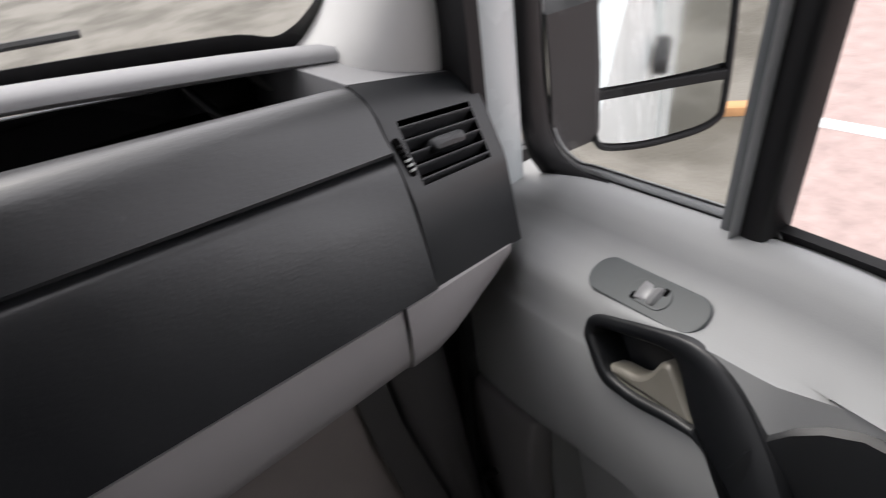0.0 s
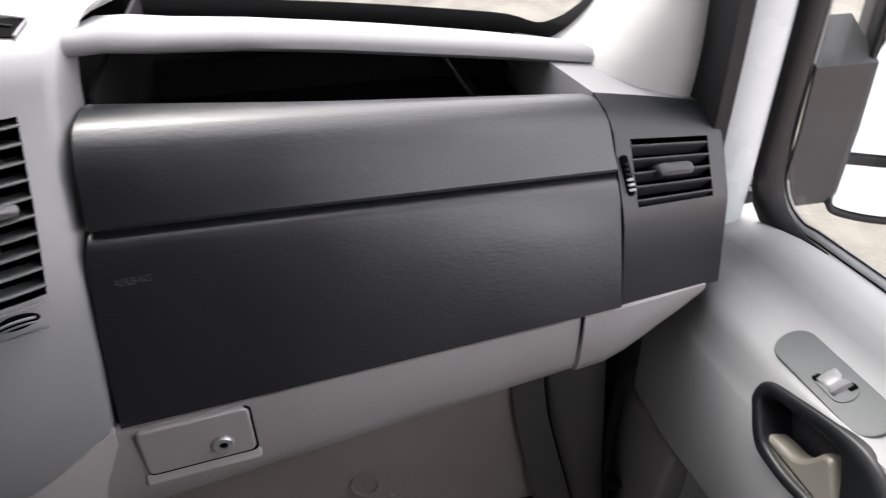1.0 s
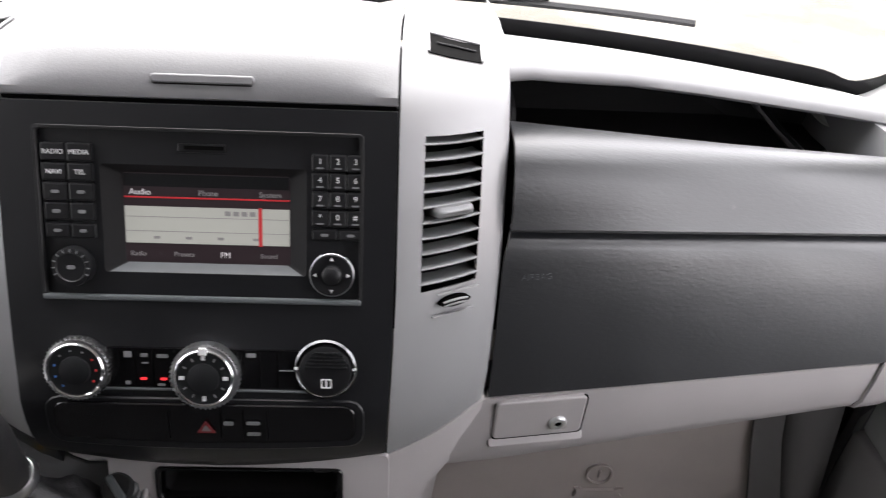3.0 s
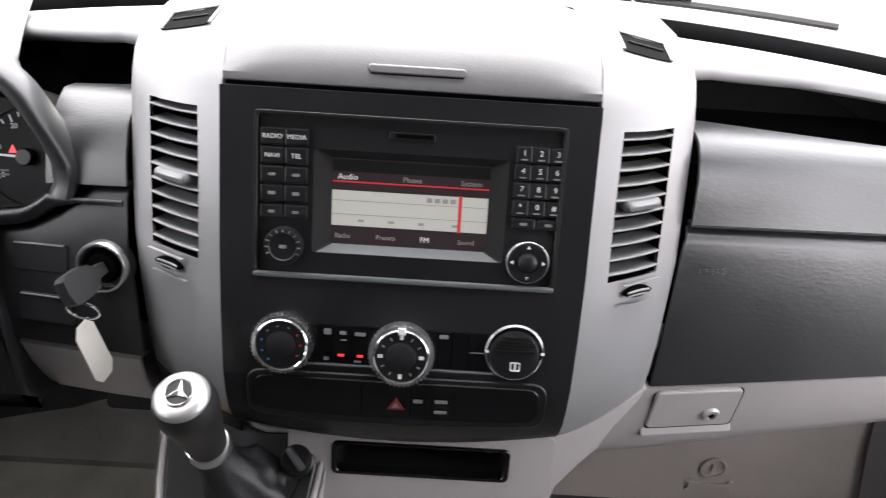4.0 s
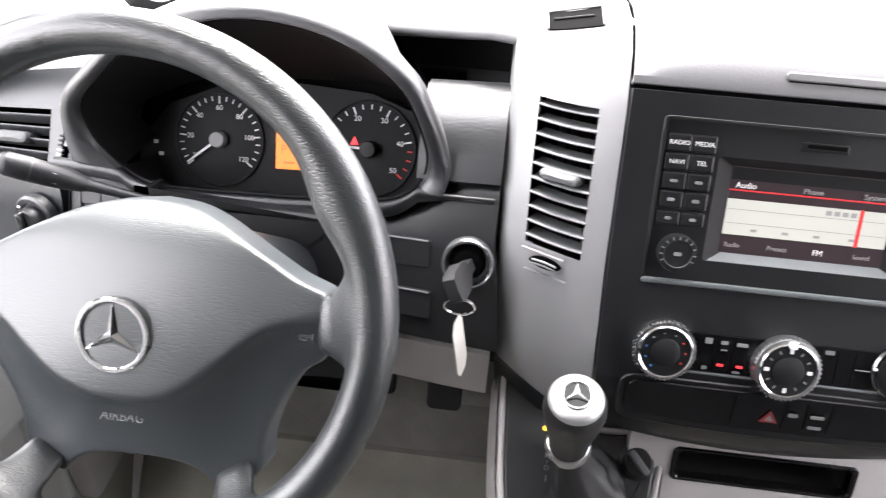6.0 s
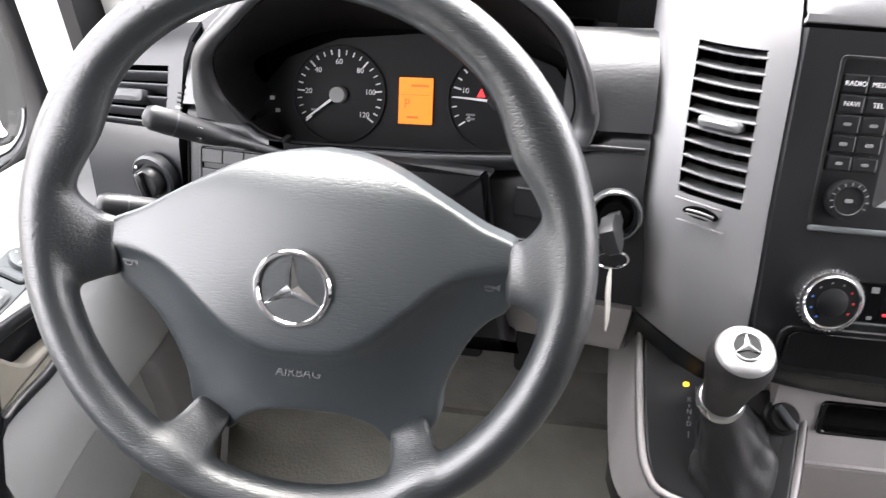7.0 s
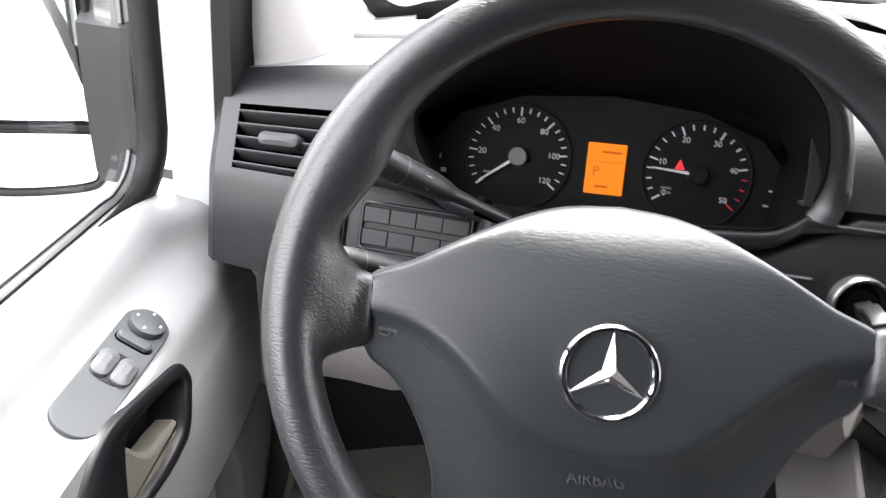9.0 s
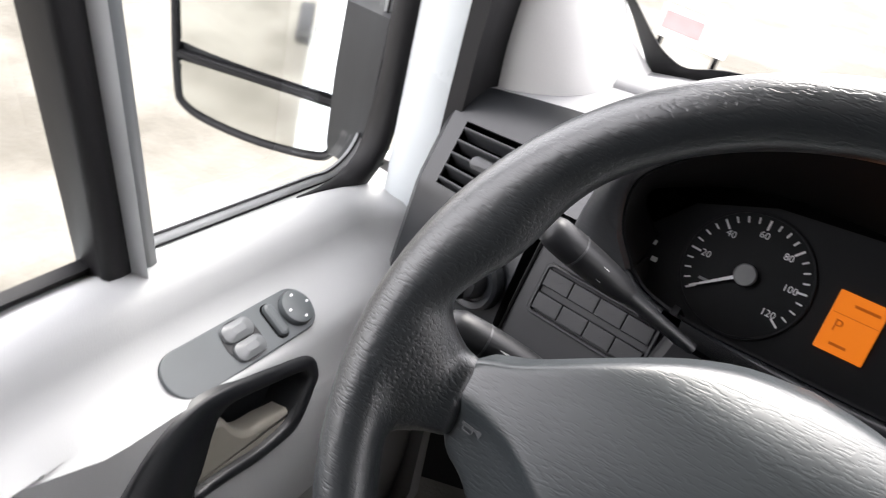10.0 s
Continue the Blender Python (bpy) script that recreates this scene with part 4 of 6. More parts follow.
for s in (1, -1):
    part("dash_top", sheet(top_rows(s, TX), 0.004), TOP_GREY, dash, "pale grey dash top with a rounded lip", sharp=60)

# end caps with the side vents
CAP_IN = [(0.31, 1.490), (0.175, 1.5005), (0.089, 1.497), (0.071, 1.4875), (0.057, 1.4715), (0.053, 1.466), (0.0345, 1.44), (0.015, 1.414), (0.008, 1.401), (-0.002, 1.361), (-0.01, 1.32)]
CAP_OUT = [(0.266, 1.462), (0.171, 1.468), (0.108, 1.4685), (0.090, 1.4625), (0.0775, 1.453), (0.073, 1.449), (0.058, 1.425), (0.043, 1.401), (0.039, 1.391), (0.032, 1.352), (0.024, 1.309)]
VENT_S = (0.14, 0.86)


def end_cap(s):
    lean_in = [0.034, 0.032, 0.010, 0.004] + [0.0] * 7
    fr = [0.0, 0.03, VENT_S[0], 0.32, 0.5, 0.68, VENT_S[1], 0.95, 1.0]
    rows = []
    for f in fr:
        rows.append([Vector((s * (0.685 + 0.118 * f - e * max(0.0, 1 - 2 * f)), *lerp(a, b, f))) for a, b, e in zip(CAP_IN, CAP_OUT, lean_in)])
    shift = Vector((-0.008, 0, 0.004)) if s < 0 else Vector((0, 0, 0))
    side = []
    for k, (y, z) in enumerate(CAP_IN):
        side.append(Vector((s * (0.676 - lean_in[k]), y, z - 0.055)) if k < 3 else Vector((s * 0.679, y + 0.05, z - 0.03)))
    rows.insert(0, [Vector((s * (0.6845 - e), y + 0.001, z - 0.004)) for (y, z), e in zip(CAP_IN, lean_in)])
    rows.insert(0, side)
    # outer side turning towards the firewall
    rows.append([Vector((s * 0.811, y + 0.012, z - 0.004)) for y, z in CAP_OUT])
    rows.append([Vector((s * 0.812, y + 0.07, z - 0.012)) for y, z in CAP_OUT])
    rows = [[p + shift for p in r] for r in rows]
    cap = part("end_cap", sheet([r[2:] for r in rows], 0.003, skip=lambda i, j: 4 <= i <= 7 and j in (3, 4)), CHARCOAL_FINE, dash, "charcoal dash end cap with a side air vent")
    part("shelf_end_top", sheet([r[:2] + [r[1].lerp(r[2], 0.985)] for r in rows], 0.003), TOP_GREY, dash, "pale grey plate closing the end of the shelf")
    c = [Vector((s * (0.685 + 0.118 * f), *lerp(CAP_IN[k], CAP_OUT[k], f))) + shift for f, k in ((VENT_S[0], 7), (VENT_S[1], 7), (VENT_S[1], 5), (VENT_S[0], 5))]
    vent(s, c, cap, 5, "side")
    return cap


def vent(s, c, parent, count, where):
    """An air vent in the quad c (inner low, outer low, outer high, inner high)."""
    slat_mat = SLAT_PALE if where == "centre" else SLAT
    u = (c[1] - c[0] + c[2] - c[3]).normalized() * s
    v = (c[3] - c[0] + c[2] - c[1]).normalized()
    o = (c[0] + c[1] + c[2] + c[3]) / 4
    m = axes(o, u, v)
    inv = m.inverted()
    q = [inv @ p for p in c]
    if s < 0:
        q = [q[1], q[0], q[3], q[2]]
    w, h = ((q[1] - q[0]).length + (q[2] - q[3]).length) / 2, ((q[3] - q[0]).length + (q[2] - q[1]).length) / 2
    loop = [Vector((p.x, p.y, p.z)) for p in q]
    rows = [[m @ (p + Vector((0, 0, 0.0))) for p in loop], [m @ Vector((p.x, p.y, p.z - 0.03)) for p in loop], [m @ Vector((p.x * 0.9, p.y * 0.95, -0.045)) for p in loop]]
    bm = sheet(rows, wrap=True)
    bm.faces.new([bm.verts.new(m @ Vector((p.x * 0.9, p.y * 0.95, -0.044))) for p in loop])
    vb = part("vent_housing", bm, MATT_BLACK, parent, "black air vent housing")
    n = count
    for i in range(n):
        f = (i + 0.5) / n
        a, b = q[0].lerp(q[3], f), q[1].lerp(q[2], f)
        mid = (a + b) / 2
        tilt = Matrix.Rotation(radians(13 if where == "centre" else -24), 4, "X")
        sl = m @ Matrix.Translation(mid) @ Matrix.Rotation(math.atan2(b.y - a.y, b.x - a.x), 4, "Z") @ Matrix.Rotation(-math.atan2(b.z - a.z, b.x - a.x), 4, "Y") @ tilt
        ln = (b - a).length * 0.5 + 0.001
        bend = 0.0012 if where == "centre" else 0.0
        rows = [[sl @ Vector((ex * ln, yy - bend * (1 - ex * ex), zz)) for yy, zz in ((0.0009, -0.018), (0.0012, -0.004), (0.0009, 0.0), (0.0, 0.0006), (-0.0009, 0.0), (-0.0012, -0.004), (-0.0009, -0.018))] for ex in (-1, -0.6, -0.2, 0.2, 0.6, 1)]
        part("slat", sheet(rows, wrap=True), slat_mat, vb, sharp=70)
    # fins behind the slats
    for f in (0.2, 0.4, 0.6, 0.8):
        a, b = q[0].lerp(q[1], f), q[3].lerp(q[2], f)
        bm = bmesh.new()
        bm.faces.new([bm.verts.new(m @ Vector(p)) for p in ((a.x, a.y, -0.022), (b.x, b.y, -0.022), (b.x, b.y, -0.042), (a.x, a.y, -0.042))])
        bmesh.ops.solidify(bm, geom=bm.faces[:], thickness=0.0015)
        part("fin", bm, BUTTON, vb)
    mid = (q[0] + q[1] + q[2] + q[3]) / 4
    tw, th = (0.036, 0.0095) if where == "centre" else (0.040, 0.013)
    tab = plate([(p[0], p[1]) for p in rrect(tw, th, th * 0.48, n=6)], at(m, 0, 0.001 if where == "centre" else 0.0, mid.z), 0.007, -0.012, 0.0035, dome=0.001)
    part("vent_tab", tab, slat_mat, vb, "grey vent tab")
    return m, q


SLAT = material("dark_grey_vent_slat", (0.040, 0.042, 0.045), 0.4)
# Paler copy for the centre vents: sky light on the slats is in the colour.
SLAT_PALE = material("grey_vent_slat", (0.20, 0.205, 0.21), 0.35, metal=0.2)
for s in (1, -1):
    cap = end_cap(s)
    tm = axes(Vector((s * 0.6935, 0.035, 1.4375)), Vector((s, 0.25 * 1, 0)) * s, Vector((0, 0.55, 0.83)))
    well = part("thumbwheel_well", plate(rrect(0.0075, 0.038, 0.0035), tm, 0.0024, -0.004, 0.0008), MATT_BLACK, cap)
    for k in range(6):
        part("thumbwheel_rib", brick(0.0052, 0.0022, 0.005, at(tm, 0, -0.0135 + 0.0048 * k, 0.0012), 0.0008), PRINT_WHITE if k in (0, 1, 2) else BUTTON, well)

# lower trim on the passenger side
def lower_rows(xs, s=1):
    rows = []
    for x in xs:
        t = bow(x)
        bot = Vector(lerp((-0.073, 1.319), (-0.016, 1.324), min(t, 1.0))) if t <= 1 else Vector(lerp((-0.016, 1.324), (0.018, 1.313), (abs(x) - 0.676) / 0.11))
        q = max(0.0, (abs(x) - 0.676) / 0.11)
        zl = 1.198 + 0.042 * min(1, max(0, t)) + 0.058 * q ** 1.5
        h = bot.y - zl
        prof = [(bot.x + 0.012, bot.y - 0.001), (bot.x + 0.003, bot.y - 0.003), (bot.x + 0.003, bot.y - 0.3 * h), (bot.x + 0.006, bot.y - 0.68 * h), (bot.x + 0.013, bot.y - 0.86 * h), (bot.x + 0.026, bot.y - 0.98 * h), (bot.x + 0.045, bot.y - h - 0.003), (bot.x + 0.16, bot.y - h + 0.01)]
        rows.append([Vector((s * x, y, z)) for y, z in prof])
    return rows


part("lower_trim", sheet(lower_rows([0.15, 0.175, 0.197] + [0.222 + 0.028 * i for i in range(16)]), 0.003), LIGHT_GREY, dash, "light grey lower dash trim", sharp=55)
part("lower_trim_end", sheet(lower_rows([0.6455, 0.655, 0.675, 0.70, 0.73, 0.76, 0.785]), 0.003), LIGHT_GREY, dash, "light grey lower dash trim end piece", sharp=55)
fm = axes(Vector((0.2925, -0.0625, 1.2855)), Vector((0.43, 0.057, 0.003)), Vector((0, -0.06, 1)))
flap = part("glovebox_latch", plate(rrect(0.090, 0.054, 0.006), at(fm, 0, 0.001), 0.0045, -0.006, 0.002), LIGHT_GREY, dash, "light grey glovebox latch flap")
part("latch_gap", plate(rrect(0.0928, 0.0570, 0.006, 0.0010, -0.0012), fm, 0.0022, -0.006, 0.0006), MATT_BLACK, flap)
lip = at(fm, 0.0, -0.0335, 0.0005) @ Matrix.Rotation(radians(-38), 4, "X")
part("latch_lip", plate(rrect(0.097, 0.011, 0.003), lip, 0.0040, -0.004, 0.0016), LIGHT_GREY, flap, "light lip below the flap")
lk = part("lock", lathe([(0.0090, 0), (0.0090, 0.0045), (0.0080, 0.0062), (0.0060, 0.0066), (0.0040, 0.0062), (0.0036, 0.0040), (0, 0.0040)], at(fm, 0.019, -0.007, 0.002), 28), CAP_METAL, flap, "round pale metal lock")
part("keyway", lathe([(0.0036, 0.0), (0.0036, 0.0006), (0.0, 0.0006)], at(fm, 0.019, -0.007, 0.0062), 16), MATT_BLACK, lk)

# marks on the footwell cover: a disc and a spanner
wm = axes(Vector((0.429, 0.094, 1.0)), X, Vector((0, 0.11, 1)))
part("cover_disc", frame_of(ring(0.0185), ring(0.0160), at(wm, 0, 0, -0.006), 0.0115, 0.0, 0.0005), BEIGE, panel)
part("disc_mark", brick(0.003, 0.014, 0.0115, at(wm, 0, 0, -0.006)), BEIGE, panel)
spn = [(-0.034, 0.008), (-0.026, 0.008), (-0.022, 0.004), (0.022, 0.004), (0.026, 0.008), (0.034, 0.008), (0.030, 0.003), (0.030, -0.003), (0.034, -0.008), (0.026, -0.008), (0.022, -0.004), (-0.022, -0.004), (-0.026, -0.008), (-0.034, -0.008), (-0.030, -0.003), (-0.030, 0.003)]
part("spanner_mark", plate([(a, b) for a, b in spn][::-1], at(wm, 0.002, -0.033, -0.006), 0.0115, 0.0), BEIGE, panel)

# ---- centre stack: wings, fascia, top ----
ST = axes((0, -0.122, 1.40), X, (0, 0.407, 0.9135))
WING_IN = [(0.30, 1.575), (0.15, 1.603), (0.075, 1.618), (0.03, 1.620), (-0.005, 1.608), (-0.026, 1.585), (-0.0375, 1.571), (-0.064, 1.512), (-0.0905, 1.4545), (-0.112, 1.405), (-0.125, 1.365), (-0.128, 1.330), (-0.114, 1.288)]
WING_OUT = [(0.30, 1.560), (0.15, 1.588), (0.085, 1.596), (0.052, 1.595), (0.033, 1.588), (0.020, 1.575), (0.009, 1.560), (-0.0165, 1.505), (-0.045, 1.449), (-0.058, 1.405), (-0.068, 1.370), (-0.074, 1.345), (-0.077, 1.322)]
WIN = [0.0, 0.04, 0.23, 0.40, 0.58, 0.77, 0.93, 1.0]


def wing(s):
    def wp(f, k):
        a, b = WING_IN[k], WING_OUT[k]
        x0 = 0.153 if k < 9 else 0.153 - 0.006 * (k - 8) / 4 * 1.0
        x1 = 0.2415 if k < 8 else 0.2415 - 0.010 * (k - 7) / 5
        y, z = lerp(a, b, f)
        return Vector((s * (x0 + (x1 - x0) * f), y - 0.006 * math.sin(math.pi * f), z))

    rows = [[wp(f, k) for k in range(13)] for f in WIN]
    rows.append([p + Vector((s * 0.003, 0.006, -0.002)) for p in rows[-1]])
    rows.append([p + Vector((s * 0.003, 0.05, -0.004)) for p in rows[-1]])
    rows.insert(0, [p + Vector((0, 0.012, -0.006)) for p in rows[0]])
    w = part("wing", sheet(rows, 0.003, skip=lambda i, j: 3 <= i <= 5 and j in (6, 7)), SILVER, dash, "silver-grey satin wing beside the centre stack", sharp=50)
    c = [wp(0.23, 8), wp(0.77, 8), wp(0.77, 6), wp(0.23, 6)]
    m, q = vent(s, c, w, 10, "centre")
    # thumbwheel slot below the vent
    b = (wp(0.46, 8).lerp(wp(0.66, 8), 0.5)).lerp(wp(0.56, 9), 0.25)
    tm = axes(b + Vector((0, -0.002, 0.001)), (wp(0.77, 8) - wp(0.23, 8)) * s, (wp(0.5, 8) - wp(0.5, 9)))
    lens = [(0.0150 * math.cos(radians(g)), (0.0052 if math.sin(radians(g)) > 0 else 0.0042) * math.copysign(abs(math.sin(radians(g))) ** 1.3, math.sin(radians(g)))) for g in range(0, 360, 12)]
    well = part("thumbwheel_well", plate(lens, tm, 0.0030, -0.002, 0.0003), MATT_BLACK, w, "lens-shaped thumbwheel slot")
    for v, h in ((0.0016, 0.0011), (-0.0018, 0.0009)):
        arc = [tm @ Vector((0.0115 * q, v + 0.0006 - 0.0012 * q * q, 0.0042 - 0.0010 * q * q)) for q in (-1, -0.8, -0.4, 0, 0.4, 0.8, 1)]
        part("thumbwheel_rib", tube(arc, h, 8), SLAT_PALE, well, "pale ridge of the thumbwheel")
    for v, u in ((-0.0098, -0.002), (0.0085, 0.004)):
        part("mark_line", brick(0.040, 0.0012, 0.0034, at(tm, u * s, v), 0.0010, r=0.0005), SILVER, w)
    # defrost opening in the top of the wing
    def wq(f, k, lift):
        i = int(k)
        return wp(f, i).lerp(wp(f, i + 1), k - i) + Vector((0, -0.4 * lift, lift))

    rows = [[wq(0.24 + 0.52 * i / 5, 2.0 + 1.05 * j / 6, 0.0012) for j in range(7)] for i in range(6)]
    op = part("defrost_well", sheet(rows, 0.0008), MATT_BLACK, w, "dark defrost outlet")
    edge = [wq(0.24, k, 0.002) for k in (3.05, 2.6, 2.0)] + [wq(0.76, k, 0.002) for k in (2.0, 2.6, 3.05)]
    part("defrost_lip", tube(edge, 0.0012, 6), SILVER, op)
    part("outlet_vane", tube([wq(0.32, 2.5, 0.0022), wq(0.70, 2.5, 0.0022)], 0.001, 6), BUTTON, op)
    # light grey piece curving down to the tunnel
    lo = []
    for f in (0.0, 0.25, 0.5, 0.75, 1.0):
        p = wp(f, 12)
        lo.append([p + Vector((0, 0.008, 0.000)), p + Vector((0, 0.003, -0.003)), p + Vector((-s * 0.002 * f, 0.006 + 0.004 * f, -0.035)), p + Vector((-s * 0.006 * f, 0.014 + 0.014 * f, -0.09)), p + Vector((-s * 0.030 * f, 0.04 + 0.05 * f, -0.20)), p + Vector((-s * 0.05 * f, 0.06 + 0.06 * f, -0.45))])
    lo.append([p + Vector((-s * 0.004, 0.03, 0)) for p in lo[-1]])
    part("wing_seam", tube([wp(f, 12) + Vector((0, 0.0025, -0.0015)) for f in (0.0, 0.25, 0.5, 0.75, 1.0)], 0.0016, 6), MATT_BLACK, w)
    part("tunnel_side", sheet(lo, 0.003), LIGHT_GREY if s > 0 else CHARCOAL_FINE, dash, "light grey plastic below the wing" if s > 0 else "charcoal plastic between wing and gear console")
    return w


for s in (1, -1):
    wing(s)

# black fascia with the radio opening
fo = [(-0.1515, 0.2095), (-0.1515, 0.08), (-0.1505, 0.02), (-0.1485, -0.03)]
outline = fo + [(-a, b) for a, b in fo[::-1]]
part("fascia", holed(outline, [rrect(0.250, 0.135, 0.004, 0.001, 0.1245)[::-1]], ST, 0.0, -0.02), FASCIA, dash, "black satin centre fascia")
rows = []
for i in range(13):
    f = -1 + i / 6
    bend = 0.014 * (1 - f * f)
    rows.append([ST @ Vector((f * hw, v - bend * q, d)) for hw, v, d, q in ((0.1485, -0.03, 0.0, 0), (0.148, -0.036, -0.0005, 0), (0.1475, -0.05, -0.004, 0.2), (0.147, -0.066, -0.011, 0.5), (0.1465, -0.078, -0.020, 0.8), (0.1455, -0.0855, -0.028, 1), (0.1445, -0.088, -0.034, 1), (0.1445, -0.086, -0.05, 1))])
low = part("fascia_lower", sheet(rows, 0.002), FASCIA, dash, "black curved lower fascia")

# recessed switch strip with the hazard button
def strip_pt(u, v, lift):
    t = (v + 0.03) / -0.058
    d = -0.020 * max(0, min(1.4, t)) ** 1.7 if v < -0.03 else 0
    return ST @ Vector((u, v - 0.010 * (1 - (u / 0.14) ** 2) * max(0, min(1, t)), d + lift))


def on_strip(o, front, back):
    bm = bmesh.new()
    rows = [[strip_pt(a, b, back) for a, b in o], [strip_pt(a, b, front - 0.001) for a, b in o], [strip_pt(a, b, front) for a, b in shrink(o, 0.001)]]
    bm = sheet(rows, wrap=True)
    bm.verts.ensure_lookup_table()
    n = len(o)
    vs = list(bm.verts)[2 * n:]
    mid = n // 2
    for k in range(mid - 1):
        bm.faces.new((vs[k], vs[k + 1], vs[n - 2 - k], vs[n - 1 - k]))
    return bm


def long_strip(w, h, r, cv, n=20):
    """A rounded strip with its long edges subdivided, starting at the upper right and going round."""
    up = [(w / 2 - r * (1 - math.cos(radians(a))), cv + h / 2 - r + r * math.sin(radians(a))) for a in (0, 30, 60)]
    top = [(w / 2 - r - (w - 2 * r) * k / n, cv + h / 2) for k in range(n + 1)]
    ul = [(-a, b) for a, b in up[::-1]]
    upper = up + top + ul
    lower = [(a, 2 * cv - b) for a, b in upper]
    return upper + lower[::-1]


part("strip_surround", on_strip(long_strip(0.258, 0.043, 0.012, -0.0465), 0.0022, -0.004), FASCIA, dash, "black rounded surround of the switch strip")
sb = part("switch_strip", on_strip(long_strip(0.244, 0.032, 0.009, -0.0455), 0.0035, -0.004), GLOSS_BLACK, dash, "glossy black switch strip")
hz = axes(strip_pt(0.0, -0.0475, 0.0036), X, ST.to_3x3() @ Vector((0, 1, 0.25)))
part("hazard_triangle", frame_of([(0.0, 0.0065), (-0.0075, -0.005), (0.0075, -0.005)], [(0.0, 0.0038), (-0.0046, -0.0034), (0.0046, -0.0034)], hz, 0.0012, 0.0), HAZARD_RED, sb, "red hazard triangle")
part("hazard_core", plate([(0.0, 0.0028), (-0.0040, -0.0034), (0.0040, -0.0034)], hz, 0.0010, 0.0), PRINT_DIM, sb)
for u, v, w_, h_ in ((0.0185, 0.0045, 0.008, 0.0035), (0.0385, 0.005, 0.011, 0.003), (0.0385, -0.006, 0.011, 0.003)):
    part("switch_mark", brick(w_, h_, 0.0008, at(hz, u, v), r=0.001), PRINT_DIM, sb)
for u in (-0.03, 0.012, 0.03, 0.05):
    part("button_gap", brick(0.0007, 0.027, 0.0004, at(hz, u, 0.002, -0.0002)), MATT_BLACK, sb)

# pale cap over the stack
rows = []
for i in range(17):
    f = -1 + i / 8
    x = 0.151 * f
    e = 1 - 0.06 * abs(f) ** 6
    prof = [(-0.022, 1.5875), (-0.0265, 1.592), (-0.026, 1.598), (-0.020, 1.610), (-0.006, 1.622 * 1), (0.02, 1.632), (0.06, 1.634), (0.12, 1.622), (0.22, 1.59), (0.34, 1.553)]
    rows.append([Vector((x, y, z - 0.010 * abs(f) ** 5 * (1 if k > 2 else 0.0))) for k, (y, z) in enumerate(prof)])
part("radio_cover", sheet(rows, 0.004), TOP_GREY, dash, "pale grey rounded cover above the radio")
cm = axes((0.003, -0.0225, 1.6065), X, (0, 0.35, 1))
part("lid_grip", plate(rrect(0.078, 0.0065, 0.003), cm, 0.0012, -0.004, 0.0012), TOP_GREY, dash)
# Thin black strip draws the shadow under the grip.
part("lid_grip_shadow", brick(0.074, 0.0010, 0.0018, at(cm, 0, -0.0040, 0.0), r=0.0004), MATT_BLACK, dash)
part("cap_gap", brick(0.300, 0.003, 0.004, axes((0, -0.0215, 1.5885), X, Z), r=0.001), MATT_BLACK, dash)

# ---- radio ----
radio = thing("radio", "black double-height car radio with a lit screen, showing the tuner", "car radio")
rf = frame_of(rrect(0.250, 0.135, 0.004, 0.001, 0.1245), rrect(0.2445, 0.1295, 0.003, 0.001, 0.1245), ST, 0.0004, -0.012, 0.0003)
part("radio_edge", rf, EDGE_GREY, radio, "thin grey chamfered edge")
part("radio_body", holed(rrect(0.2445, 0.1295, 0.003, 0.001, 0.1245), [rrect(0.158, 0.0855, 0.003, 0.0025, 0.1205)[::-1]], ST, -0.004, -0.02), FASCIA, radio, "black radio front")
part("bottom_edge", brick(0.249, 0.0044, 0.004, at(ST, 0.001, 0.0582, -0.0015), 0.0014, r=0.0018), SWITCH_GREY, radio, "grey lower edge")
so, si = rrect(0.158, 0.0855, 0.003, 0.0025, 0.1205), rrect(0.130, 0.0715, 0.002, 0.0025, 0.1205)
part("screen_surround", sheet([[ST @ Vector((a, b, -0.004)) for a, b in so], [ST @ Vector((a, b, -0.0125)) for a, b in si]], wrap=True), SHELF_BLACK, radio, "dark sloping screen surround")
part("surround_sill", sheet([[ST @ Vector((a, 0.0782, -0.0042)) for a in (-0.073, 0.0, 0.078)], [ST @ Vector((a, 0.0846, -0.0118)) for a in (-0.0605, 0.0, 0.0655)]], 0.0005), SWITCH_GREY, radio, "grey sill below the screen")
scr = part("screen", plate(rrect(0.130, 0.0715, 0.002, 0.0025, 0.1205), ST, -0.0125, -0.02), SCREEN_DARK, radio, "dark lit display")
SC = at(ST, 0.0025, 0.1205, -0.0125)
part("tuner_scale", brick(0.129, 0.0295, 0.0006, at(SC, 0, -0.0055), r=0.0005), SCREEN_LIGHT, scr, "pale tuner scale")
part("red_rule", brick(0.129, 0.0012, 0.0006, at(SC, 0, 0.0165), r=0.0002), SCREEN_RED, scr)
part("tuner_needle", brick(0.0028, 0.031, 0.0012, at(SC, 0.0415, -0.0055), r=0.0005), SCREEN_RED, scr, "red tuner needle")
part("status_bar", brick(0.129, 0.010, 0.0005, at(SC, 0, 0.0300), r=0.0005), CLUSTER_GREY, scr)
for v in (0.001, -0.0105):
    part("scale_line", brick(0.129, 0.0005, 0.0008, at(SC, 0, v), r=0.0001), SCREEN_DIM, scr)
for u in (-0.040, -0.015, 0.010, 0.038):
    part("scale_number", brick(0.005, 0.0022, 0.0009, at(SC, u, -0.0155), r=0.0004), SCREEN_DIM, scr)
for k in range(4):
    part("frequency_mark", brick(0.0045, 0.0038, 0.0009, at(SC, 0.016 + 0.0065 * k, 0.005), r=0.0005), SCREEN_DIM, scr)
